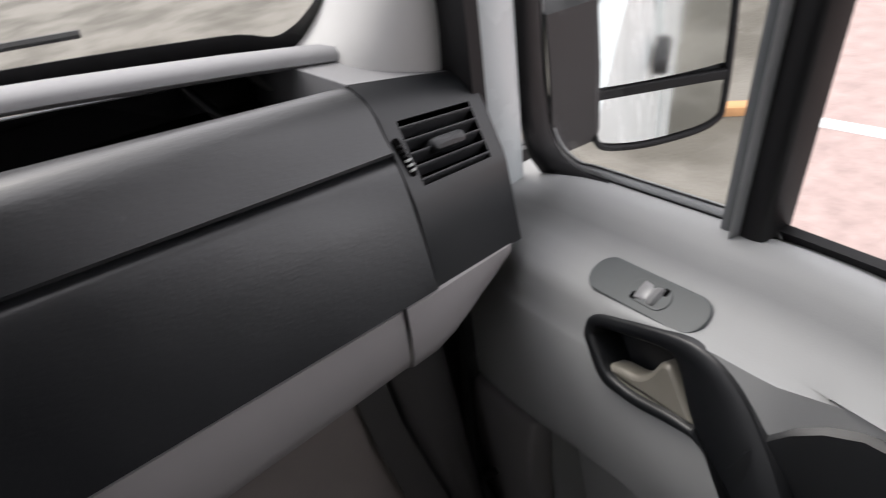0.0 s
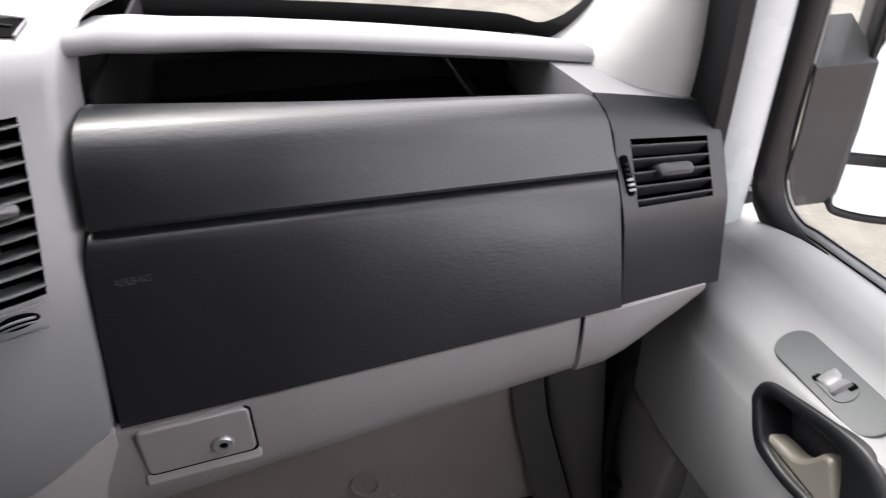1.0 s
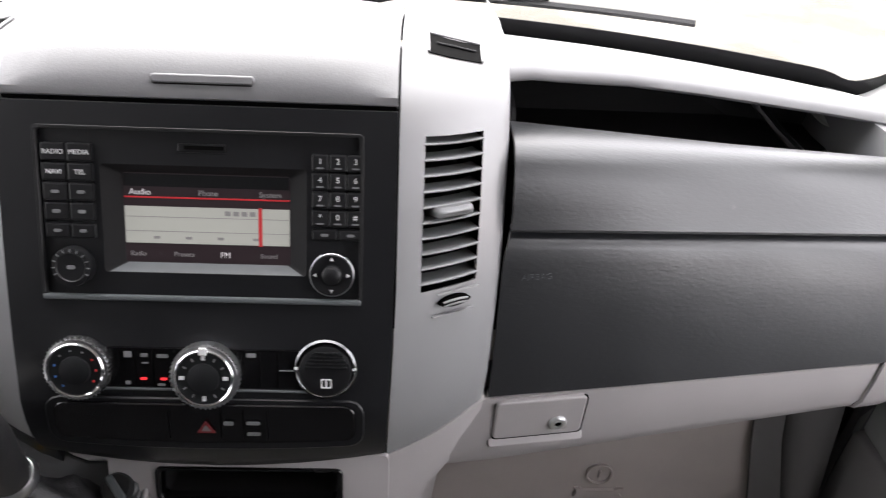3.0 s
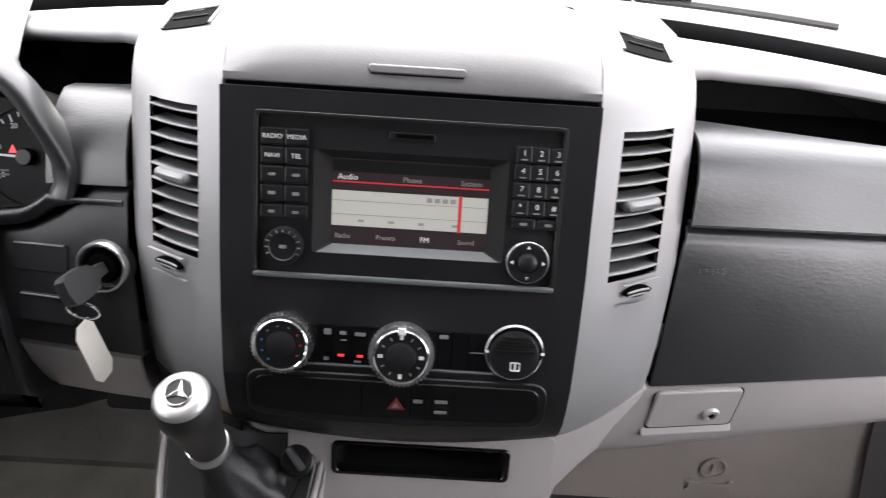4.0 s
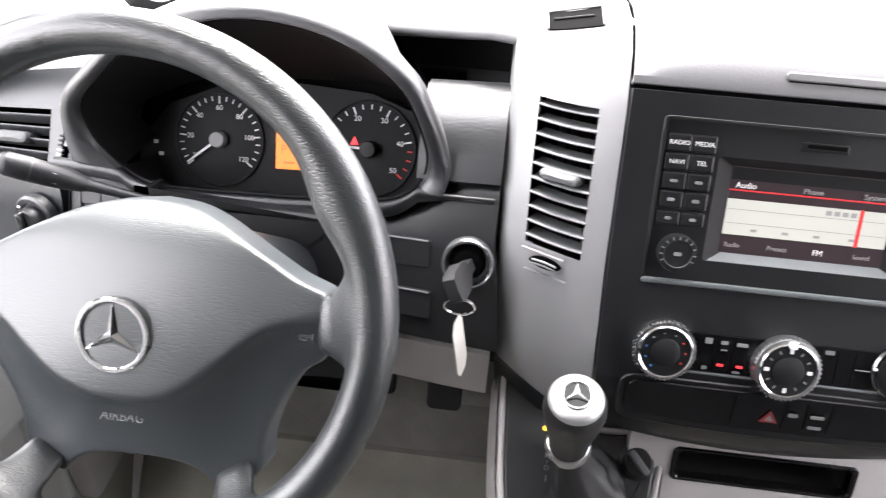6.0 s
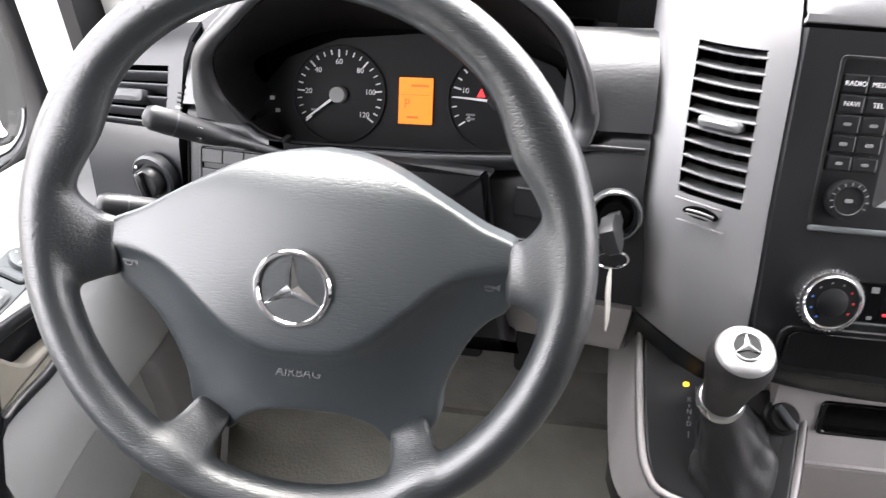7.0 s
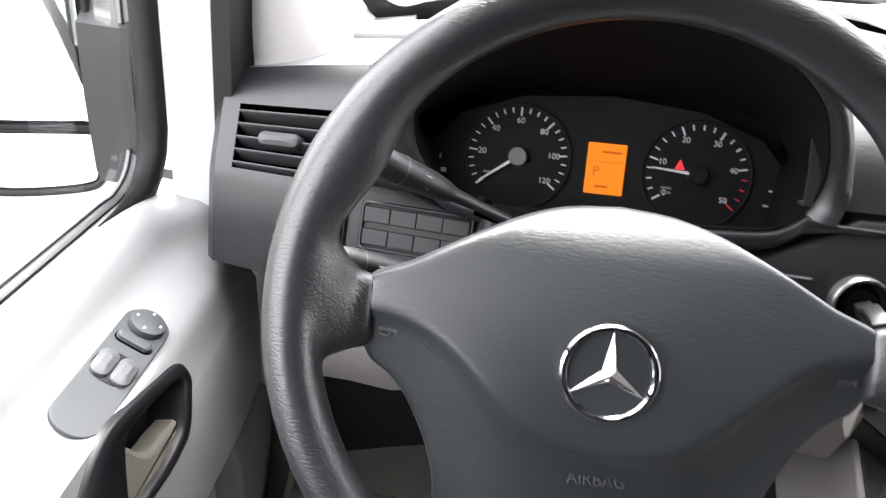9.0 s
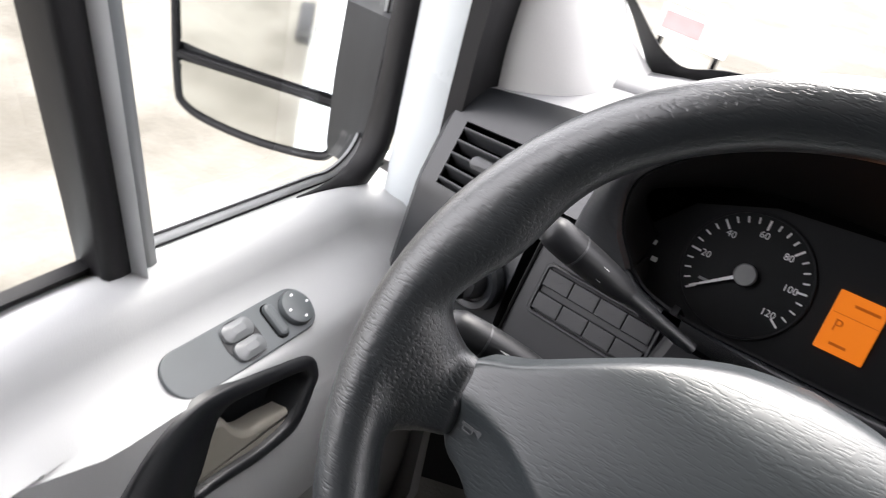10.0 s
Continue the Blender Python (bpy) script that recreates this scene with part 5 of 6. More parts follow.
for txt, u, v, z_, mt in (("Audio", -0.052, 0.0205, 0.0068, SCREEN_WORD), ("Phone", 0.001, 0.0205, 0.0062, SCREEN_DIM), ("System", 0.0495, 0.0205, 0.0062, SCREEN_DIM), ("Radio", -0.055, -0.029, 0.0055, SCREEN_DIM), ("Presets", -0.019, -0.029, 0.0055, SCREEN_DIM), ("FM", 0.0135, -0.029, 0.0065, SCREEN_WORD), ("Sound", 0.048, -0.029, 0.0055, SCREEN_DIM)):
    words("screen_word", txt, z_, at(SC, u, v, 0.0008), mt, scr)
slot = part("card_slot", plate(rrect(0.037, 0.0068, 0.0015), at(ST, 0.002, 0.177), -0.0028, -0.006, 0.0008), BUTTON, radio)
part("slot_gap", brick(0.030, 0.003, 0.0006, at(ST, 0.0035, 0.1775, -0.0029), r=0.0006), MATT_BLACK, slot)
labels = [("RADIO", "MEDIA"), ("NAVI", "TEL"), ("", ""), ("", ""), ("", "")]
for r in range(5):
    for c in range(2):
        bmx = at(ST, -0.1095 + 0.0195 * c, 0.1715 - 0.0152 * r, -0.004)
        b = part("button", brick(0.0186, 0.0138 if r < 4 else 0.0115, 0.0035, bmx, 0.0012, r=0.0015), BUTTON, radio)
        if labels[r][c]:
            words("button_word", labels[r][c], 0.0052, at(bmx, 0, 0, 0.0038), PRINT_WHITE, b)
        else:
            part("button_mark", brick((0.005, 0.006, 0.006, 0.006, 0.0055)[r], 0.0024 if r != 3 else 0.0028, 0.0006, at(bmx, 0, 0, 0.0035), r=0.0012), PRINT_DIM, b)
for r in range(4):
    for c in range(3):
        bmx = at(ST, 0.0925 + 0.0137 * c, 0.169 - 0.0145 * r, -0.004)
        b = part("key", brick(0.0132, 0.0130, 0.0036, bmx, 0.0012, r=0.0012), BUTTON, radio)
        t = "123456789*0#"[r * 3 + c]
        words("key_word", t, 0.0062, at(bmx, 0, 0.0012, 0.0038), PRINT_WHITE, b)
        part("key_mark", brick(0.0055, 0.0012, 0.0006, at(bmx, 0, -0.0040, 0.0035), r=0.0004), PRINT_DIM, b)
for c in range(2):
    bmx = at(ST, 0.096 + 0.0205 * c, 0.1125, -0.004)
    b = part("key", brick(0.0195, 0.0085, 0.0036, bmx, 0.0012, r=0.0012), BUTTON, radio)
    part("key_mark", brick(0.006, 0.0022, 0.0006, at(bmx, 0, 0, 0.0035), r=0.001), PRINT_DIM, b)
kn = part("volume_knob", lathe([(0.0155, -0.004), (0.0155, 0.004), (0.0150, 0.0062), (0.0115, 0.0066), (0.0108, 0.0058), (0.0, 0.0054)], at(ST, -0.0985, 0.083), 40), BUTTON, radio, "round volume knob")
for k in range(11):
    a = radians(205 - 23 * k)
    part("knob_tick", brick(0.0026, 0.0010, 0.0006, at(ST, -0.0985 + 0.0133 * math.cos(a), 0.083 + 0.0133 * math.sin(a), 0.0062, math.degrees(a)), r=0.0003), PRINT_DIM, kn)
part("knob_mark", brick(0.006, 0.003, 0.0005, at(ST, -0.0985, 0.083, 0.0056), r=0.001), PRINT_DIM, kn)
kp = part("control_pad", lathe([(0.0170, -0.004), (0.0170, 0.002), (0.0160, 0.0034), (0.0090, 0.0030), (0.0084, 0.0022), (0.0075, 0.0030), (0.0070, 0.0062), (0.0055, 0.0074), (0.0, 0.0078)], at(ST, 0.1020, 0.081), 40), BUTTON, radio, "round four-way control pad")
part("pad_ring", frame_of(ring(0.0176, 32), ring(0.0168, 32), at(ST, 0.1020, 0.081), 0.0026, -0.003, 0.0003), SATIN_CHROME, kp)
for a in (0, 90, 180, 270):
    part("pad_arrow", plate([(0.0, 0.0019), (-0.0016, -0.001), (0.0016, -0.001)], at(ST, 0.1020 + 0.0128 * math.cos(radians(a)), 0.081 + 0.0128 * math.sin(radians(a)), 0.0032, a - 90), 0.0006, 0), PRINT_WHITE, kp)

# ---- heating controls ----
heat = thing("heating_controls", "black heater panel with two chrome-ringed dials and red lamps", "heater controls")
hp_ = part("control_panel", plate(rrect(0.215, 0.034, 0.004, -0.004, 0.0005), ST, 0.0012, -0.003, 0.0008), GLOSS_BLACK, heat, "flat glossy black control panel")
part("panel_edge", brick(0.205, 0.0020, 0.0022, at(ST, 0.0, -0.0180), 0.0006, r=0.0005), SWITCH_GREY, hp_)


def dial(u, v, r):
    k = part("dial", lathe([(r * 0.97, 0), (r * 0.985, 0.004), (r * 0.985, 0.009), (r * 0.95, 0.0124), (r * 0.80, 0.0132)], at(ST, u, v), 48), SATIN_CHROME, heat, "knurled satin dial")
    for i in range(44):
        a = 2 * math.pi * i / 44
        part("knurl", brick(0.0014, 0.0014, 0.0080, at(ST, u + r * 0.982 * math.cos(a), v + r * 0.982 * math.sin(a), 0.0032, math.degrees(a)), r=0.0003), SATIN_CHROME, k)
    part("chrome_ring", lathe([(r * 0.80, 0.0125), (r * 0.85, 0.0130), (r * 0.86, 0.0142), (r * 0.83, 0.0150), (r * 0.79, 0.0144), (r * 0.77, 0.0128)], at(ST, u, v), 48), CHROME, k, "bright chrome ring")
    f = part("dial_face", lathe([(r * 0.79, 0.0128), (r * 0.77, 0.0134), (r * 0.46, 0.0134), (r * 0.45, 0.0150), (r * 0.40, 0.0158), (0, 0.0160)], at(ST, u, v), 40), DIAL_BLACK, k)
    return k, f


k1, f1 = dial(-0.0972, 0.0015, 0.0262)
for i in range(9):
    a = radians(232 - 33 * i)
    mt = PRINT_BLUE if i < 3 else (PRINT_RED if i > 5 else PRINT_DIM)
    part("dial_mark", brick(0.0012 + 0.00015 * abs(i - 4), 0.0018, 0.0005, at(ST, -0.0972 + 0.0163 * math.cos(a), 0.0015 + 0.0163 * math.sin(a), 0.0134, math.degrees(a)), r=0.0006), mt, f1)
k2, f2 = dial(0.0025, -0.0030, 0.0275)
for i in range(12):
    a = radians(90 - 30 * i)
    part("dial_mark", brick(0.0030 if i % 3 else 0.0042, 0.0014 if i % 3 else 0.0030, 0.0005, at(ST, 0.0025 + 0.0172 * math.cos(a), -0.0030 + 0.0172 * math.sin(a), 0.0134, math.degrees(a)), r=0.0005), PRINT_WHITE if i in (0, 3, 6, 9) else PRINT_DIM, f2)
part("dial_pointer", brick(0.0062, 0.0062, 0.0022, at(ST, 0.0025, 0.0197, 0.0142), 0.0008), PRINT_WHITE, k2, "white pointer")
for u, v, w_, h_, mt in ((-0.0605, 0.0115, 0.006, 0.005, PRINT_DIM), (-0.0475, 0.0110, 0.0055, 0.003, PRINT_DIM), (-0.033, 0.0105, 0.009, 0.003, PRINT_DIM), (-0.061, -0.0125, 0.004, 0.003, PRINT_DIM), (-0.047, 0.0045, 0.005, 0.001, PRINT_DIM), (-0.0345, -0.0140, 0.006, 0.002, PRINT_DIM), (0.0375, 0.0125, 0.0075, 0.0035, PRINT_DIM), (0.066, 0.0, 0.012, 0.0008, PRINT_DIM)):
    part("button_mark", brick(w_, h_, 0.0006, at(ST, u, v, 0.0012), r=0.0006), mt, hp_)
for u in (-0.0485, -0.0325):
    part("button_lamp", brick(0.0052, 0.0019, 0.0012, at(ST, u, -0.0088, 0.0012), r=0.0007), RED_LAMP, hp_, "lit red button lamp")
for u in (-0.0545, -0.0405, 0.0305, 0.0445, 0.0585):
    part("button_gap", brick(0.0006, 0.030, 0.0004, at(ST, u, 0.0, 0.0011)), MATT_BLACK, hp_)

# socket cover on the right of the panel
cov = thing("socket_cover", "round black flip cover of the cigarette lighter socket", "socket cover")
part("cover_ring", frame_of(ring(0.0252, 40), ring(0.0218, 40), at(ST, 0.0975, 0.0025), 0.0045, -0.002, 0.0016), DARK_CHROME, cov)
lid = part("cover_lid", plate(ring(0.0216, 40), at(ST, 0.0975, 0.0012, 0.0), 0.0050, -0.002, 0.002, dome=0.0015), BUTTON, cov, "round dark lid")
for k in range(5):
    hw = math.sqrt(0.020 ** 2 - (0.004 + 0.003 * k) ** 2)
    part("grip_rib", brick(2 * hw * 0.85, 0.0012, 0.0020, at(ST, 0.0985, 0.0055 + 0.003 * k, 0.0052), 0.0004), BUTTON, lid)
part("lid_mark", frame_of(rrect(0.0085, 0.008, 0.001), rrect(0.0065, 0.006, 0.001), at(ST, 0.0985, -0.0085, 0.0058), 0.0008, 0.0), PRINT_WHITE, lid)
part("mark_bar", brick(0.0014, 0.006, 0.0008, at(ST, 0.0985, -0.0085, 0.0058)), PRINT_WHITE, lid)
for u in (-0.0235, 0.0235):
    part("ring_mark", brick(0.003, 0.0022, 0.0006, at(ST, 0.0975 + u, 0.0035, 0.0045), r=0.0006), PRINT_WHITE, cov)

# open tray below the fascia
TR = axes((0.022, -0.128, 1.268), X, (0, 0.30, 0.95))
bx = part("tray_surround", holed(rrect(0.250, 0.088, 0.006, 0.002, -0.018), [rrect(0.160, 0.030, 0.005, 0.002, -0.006)[::-1]], TR, 0.0, -0.02), LIGHT_GREY, dash, "light grey surround of the open tray")
part("tray_rim", frame_of(rrect(0.168, 0.036, 0.006, 0.002, -0.006), rrect(0.158, 0.029, 0.005, 0.002, -0.006), TR, 0.0025, -0.01, 0.001), GLOSS_BLACK, bx)
o1 = rrect(0.158, 0.029, 0.005, 0.002, -0.006)
rows = [[TR @ Vector((a, b, 0.0)) for a, b in o1], [TR @ Vector((a, b, -0.09)) for a, b in o1]]
bm = sheet(rows, wrap=True)
bm.faces.new([bm.verts.new(TR @ Vector((a, b, -0.089))) for a, b in o1])
part("tray_inside", bm, SHELF_BLACK, bx, "black inside of the tray")
rows = [[(x, -0.145 + 0.03 * k, 1.215 - 0.09 * k) for k in (0, 1, 2, 5)] for x in (-0.07, 0.02, 0.14)]
part("tunnel_front", sheet(rows, 0.003), LIGHT_GREY, dash)

# ---- steering wheel ----
WC, WR = Vector((-0.497, -0.238, 1.496)), 0.195
lean = radians(29.3)
Wm = axes(WC, X, (0, math.sin(lean), math.cos(lean)))
Wm = Matrix.Translation(WC) @ Matrix.Rotation(radians(-3.0), 4, "Z") @ Matrix.Translation(-WC) @ Wm @ Matrix.Rotation(radians(3.5), 4, "Z")
wheel = thing("steering_wheel", "black grained four-spoke steering wheel with a round chrome emblem", "steering wheel")


def W(u, v, w=0.0):
    return Wm @ Vector((u, v, w))


def rim_row(a, n=20):
    """Cross-section of the rim at angle a: swells into thumb grips at ten and two."""
    deg = math.degrees(a) % 360
    g = sum(math.exp(-((deg - c) / 11.0) ** 2) for c in (27, 153))
    r, rin = 0.0158, 0.0158 + 0.010 * g
    out = []
    for k in range(n):
        b = 2 * math.pi * k / n
        c, s_ = math.cos(b), math.sin(b)
        rr = WR - 0.0150 + (r if c > 0 else rin) * c
        out.append(W(rr * math.cos(a), rr * math.sin(a), 0.0158 * 1.10 * s_))
    return out


rows = [rim_row(2 * math.pi * i / 144) for i in range(145)]
skin = sheet(rows, wrap=True)
bmesh.ops.remove_doubles(skin, verts=skin.verts, dist=1e-5)


def spoke(pts):
    """A spoke lofted through (centre u, v, w, half width, half depth) stations."""
    rows = []
    for i, (u, v, w, hw, hd) in enumerate(pts):
        a = Vector((pts[max(0, i - 1)][0], pts[max(0, i - 1)][1]))
        b = Vector((pts[min(len(pts) - 1, i + 1)][0], pts[min(len(pts) - 1, i + 1)][1]))
        t = (b - a).normalized()
        nrm = Vector((-t.y, t.x))
        f = (i / (len(pts) - 1)) ** 0.8
        row = []
        for q in [2 * math.pi * k / 28 for k in range(28)]:
            o = hw * math.cos(q)
            c = Vector((u, v))
            turn = Matrix.Rotation(o / c.length, 2)
            p = (c + nrm * o).lerp(turn @ c, f)
            row.append(W(p.x, p.y, w + hd * math.copysign(abs(math.sin(q)) ** 0.7, math.sin(q))))
        rows.append(row)
    bm = sheet(rows, wrap=True)
    vs = list(bm.verts)
    bm.faces.new(vs[:28])
    bm.faces.new(vs[-28:])
    return bm


for s in (1, -1):
    side = [(0.137, -0.007, -0.0125, 0.0215, 0.01), (0.1465, -0.007, -0.009, 0.0225, 0.0115), (0.1535, -0.0065, -0.0025, 0.0275, 0.0125), (0.1615, -0.004, 0.0055, 0.0325, 0.013), (0.167, -0.002, 0.011, 0.04, 0.013), (0.1735, 0.0, 0.0155, 0.05, 0.013), (0.179, 0.002, 0.0168, 0.062, 0.013), (0.184, 0.003, 0.0163, 0.074, 0.0125), (0.188, 0.003, 0.014, 0.082, 0.011)]
    skin = join(skin, spoke([(s * u, v, top - hd, hw, hd) for u, v, top, hw, hd in side]))
    low = [(0.0715, -0.1238, -0.0245, 0.015, 0.01), (0.075, -0.1299, -0.0165, 0.0162, 0.0115), (0.0772, -0.1338, -0.0095, 0.0172, 0.0125), (0.0793, -0.1373, -0.001, 0.0182, 0.013), (0.081, -0.1403, 0.0065, 0.0198, 0.0134), (0.0828, -0.1433, 0.012, 0.0225, 0.0136), (0.0845, -0.1464, 0.0158, 0.0265, 0.0134), (0.0865, -0.1498, 0.0166, 0.033, 0.013), (0.089, -0.1541, 0.0145, 0.042, 0.0115)]
    skin = join(skin, spoke([(s * u, v, top - hd, hw, hd) for u, v, top, hw, hd in low]))

# rim and spokes are one moulding: fuse them and round the junctions
rim = part("rim", skin, WHEEL_SKIN, wheel, "grained rim with thumb grips and four short spokes", sharp=80)
fuse = rim.modifiers.new("fuse", "REMESH")
fuse.mode, fuse.voxel_size, fuse.use_smooth_shade = "VOXEL", 0.0024, True
soft = rim.modifiers.new("round", "SMOOTH")
soft.factor, soft.iterations = 0.5, 22

# airbag cover: an outline that reaches out into the four spokes, domed
half = [(0.0, 0.067), (0.030, 0.0640), (0.056, 0.0560), (0.080, 0.0444), (0.101, 0.0330), (0.1205, 0.0222), (0.1345, 0.0168), (0.1420, 0.0130), (0.1450, 0.0060), (0.1458, -0.006), (0.1447, -0.018), (0.1425, -0.028), (0.1375, -0.0365), (0.127, -0.0435), (0.116, -0.0560), (0.1055, -0.075), (0.0985, -0.092), (0.0945, -0.108), (0.0935, -0.1220), (0.0895, -0.1300), (0.077, -0.1390), (0.0665, -0.1435), (0.0610, -0.1425), (0.0560, -0.1365), (0.047, -0.1295), (0.036, -0.1245), (0.020, -0.1213), (0.0, -0.1205)]
loop = spline([Vector((a, b, 0)) for a, b in half], 3)
loop = [(p.x, p.y) for p in loop]
full = loop + [(-a, b) for a, b in loop[-2:0:-1]]
full = full[::-1]


def pad_height(u, v):
    """Relief of the airbag cover: a raised crown above a curved crease."""
    d = -0.001 - 0.25 * u * u - 1.9 * max(0, v + 0.06) ** 2 - 14.0 * max(0, v - 0.035) ** 2
    crease = -0.0708 + 0.0655 * (1 - math.exp(-(abs(u) / 0.082) ** 3))
    under = max(0.0, crease - v)
    step = 0.0035 / (1 + math.exp(-(v - crease) / 0.0016))
    return d - 0.0045 + step - 0.030 * (1 - math.exp(-under / 0.048))


cen = Vector((0.0, -0.02))
rows = []
for f in [1.0, 1.0, 0.9955, 0.989, 0.980, 0.968] + [0.945 - 0.0265 * i for i in range(34)]:
    row = []
    for a, b in full:
        p = cen + (Vector((a, b)) - cen) * f
        h = pad_height(p.x, p.y)
        edge = {0: -0.030, 1: -0.0060, 2: -0.0032, 3: -0.0015, 4: -0.0006, 5: -0.0002}.get(len(rows), 0.0)
        row.append(W(p.x, p.y, h + edge))
    rows.append(row)
bm = sheet(rows, wrap=True)
vs = list(bm.verts)[-len(full):]
bm.faces.new(vs)
pad = part("airbag_pad", bm, PAD_SKIN, wheel, "grained airbag cover", sharp=50)
wm2 = at(Wm, -0.003, -0.0865, pad_height(0, -0.0865) + 0.0012) @ Matrix.Rotation(radians(-22), 4, "X")
words("airbag_lettering", "AIRBAG", 0.0095, wm2, LETTER_GREY, pad, 0.0003)
em = at(Wm, -0.0045, -0.024, pad_height(0, -0.024) - 0.0005)
part("emblem_disc", lathe([(0.0255, 0.0), (0.0255, 0.0012), (0.0, 0.0014)], em, 40), PAD_SKIN, pad)
part("emblem_ring", lathe([(0.0272, 0.0), (0.0272, 0.003), (0.0260, 0.0042), (0.0240, 0.0042), (0.0230, 0.003), (0.0230, 0.0)], em, 48), CHROME, pad, "chrome ring emblem")
for a in (90, 210, 330):
    k = at(em, 0, 0, 0.001, a)
    bm = bmesh.new()
    v = [bm.verts.new(k @ Vector(p)) for p in ((0.0234, 0, 0.0012), (0.0, 0.0044, 0.0005), (0.0, 0, 0.0038), (0.0, -0.0044, 0.0005), (0.0234, 0, 0.0))]
    for f in ((0, 2, 1), (0, 3, 2), (1, 2, 3)):
        bm.faces.new([v[i] for i in f])
    part("emblem_blade", bm, CHROME, pad, sharp=10)
for s in (1, -1):
    # a small embossed horn: bell, stem and grip
    hm_ = at(Wm, s * 0.128, -0.0165, pad_height(0.128, -0.0165) + 0.0006, -6)
    part("horn_mark", plate([(-0.0055, 0.0009), (-0.0055, -0.0004), (0.003, -0.0004), (0.0055, -0.0022), (0.0055, 0.0030), (0.003, 0.0009)], hm_, 0.0004, 0), LETTER_GREY, pad)
    part("horn_grip", frame_of(rrect(0.0060, 0.0032, 0.0014, -0.0015, -0.0016), rrect(0.0046, 0.0018, 0.0008, -0.0015, -0.0016), hm_, 0.0004, 0), LETTER_GREY, pad)
# hub and column shroud behind
part("hub", lathe([(0.05, -0.11), (0.055, -0.06), (0.066, -0.050), (0.066, -0.044), (0.0, -0.042)], at(Wm, 0, -0.01, 0), 32), CHARCOAL_FINE, wheel)
col = thing("steering_column", "black plastic steering column shroud under the wheel", "steering column")
rows = []
for w_, hu, hv, dv in ((-0.045, 0.046, 0.042, -0.012), (-0.060, 0.060, 0.056, -0.016), (-0.066, 0.062, 0.058, -0.017), (-0.068, 0.056, 0.052, -0.017), (-0.078, 0.057, 0.053, -0.018), (-0.080, 0.074, 0.064, -0.020), (-0.086, 0.077, 0.067, -0.021), (-0.12, 0.078, 0.067, -0.028), (-0.185, 0.080, 0.067, -0.042)):
    rows.append([W(a + 0.06 * max(0.0, -w_ - 0.06), b + dv, w_) for a, b in rrect(2 * hu, 2 * hv, 0.036, n=6)])
bm = sheet(rows, wrap=True)
bm.faces.new(list(bm.verts)[:28])
part("column_shroud", bm, CHARCOAL_FINE, col, "stepped black plastic shroud", sharp=30)
# flat cover round the column, proud of the dash and reaching over the knee trim
cc = axes((-0.4705, -0.066, 1.362), X, (0, 0.055, 0.17))
co = [(0.088, 0.080), (0.080, 0.086), (-0.090, 0.086), (-0.098, 0.080), (-0.118, -0.074), (-0.108, -0.084), (0.108, -0.084), (0.118, -0.074)]
co = [(p.x, p.y) for p in spline([Vector((*q, 0)) for q in co + co[:1]], 4)[:-1]][::-1]
co = co if sum(co[i - 1][0] * co[i][1] - co[i][0] * co[i - 1][1] for i in range(len(co))) > 0 else co[::-1]
part("column_cover", plate(co, cc, 0.012, -0.03, 0.006), PANEL_BLACK, col, "black satin cover round the column", sharp=60)


def stalk(name, label, base, tip, mats, marks):
    st = thing(name, label, "control stalk", "steering column stalks")
    b, t = Vector(base), Vector(tip)
    d = (t - b)
    line = [b + d * f for f in (0, 0.25, 0.42, 0.50)]
    up = Wm.to_3x3() @ Vector((0, 0.3, 1))
    part("stalk_arm", tube(line, [0.0042, 0.0044, 0.0054, 0.0074], 12, up=up), CHARCOAL_FINE, st)
    grip = part("stalk_grip", tube([b + d * f for f in (0.46, 0.50, 0.58, 0.70, 0.84, 0.94, 0.985, 1.0)], [0.0066, 0.0080, 0.0094, 0.0102, 0.0106, 0.0102, 0.0080, 0.003], 18, up=up), mats, st, sharp=60)
    part("stalk_collar", tube([b + d * 0.80, b + d * 0.81], 0.0108, 18, up=up), CHARCOAL, grip)
    n = (W(0, 0, 1) - W(0, 0, 0)).normalized()
    face = axes(b + d * 0.70 + n * 0.0107, -d, n.cross(-d))
    for m_ in marks:
        if isinstance(m_[0], str):
            words("stalk_word", m_[0], m_[3], at(face, m_[1], m_[2], 0.0002), PRINT_WHITE, grip)
        else:
            part("stalk_mark", brick(m_[2], m_[3], 0.0006, at(face, m_[0], m_[1], 0.0), r=0.0006), PRINT_WHITE, grip)
    return st


stalk("cruise_stalk", "dark plastic cruise control stalk with white lettering", (-0.552, -0.062, 1.452), (-0.654, -0.110, 1.513), FASCIA, [("SET", -0.006, 0.0, 0.0042), ("ACCEL", 0.008, 0.003, 0.0040), ("DECEL", 0.008, -0.003, 0.0040), (-0.014, 0.003, 0.003, 0.003), (-0.014, -0.003, 0.003, 0.003)])
stalk("indicator_stalk", "dark plastic indicator stalk on the steering column", (-0.565, -0.140, 1.440), (-0.668, -0.183, 1.477), FASCIA, [(0.004, 0.002, 0.006, 0.003), (0.012, -0.002, 0.006, 0.004)])

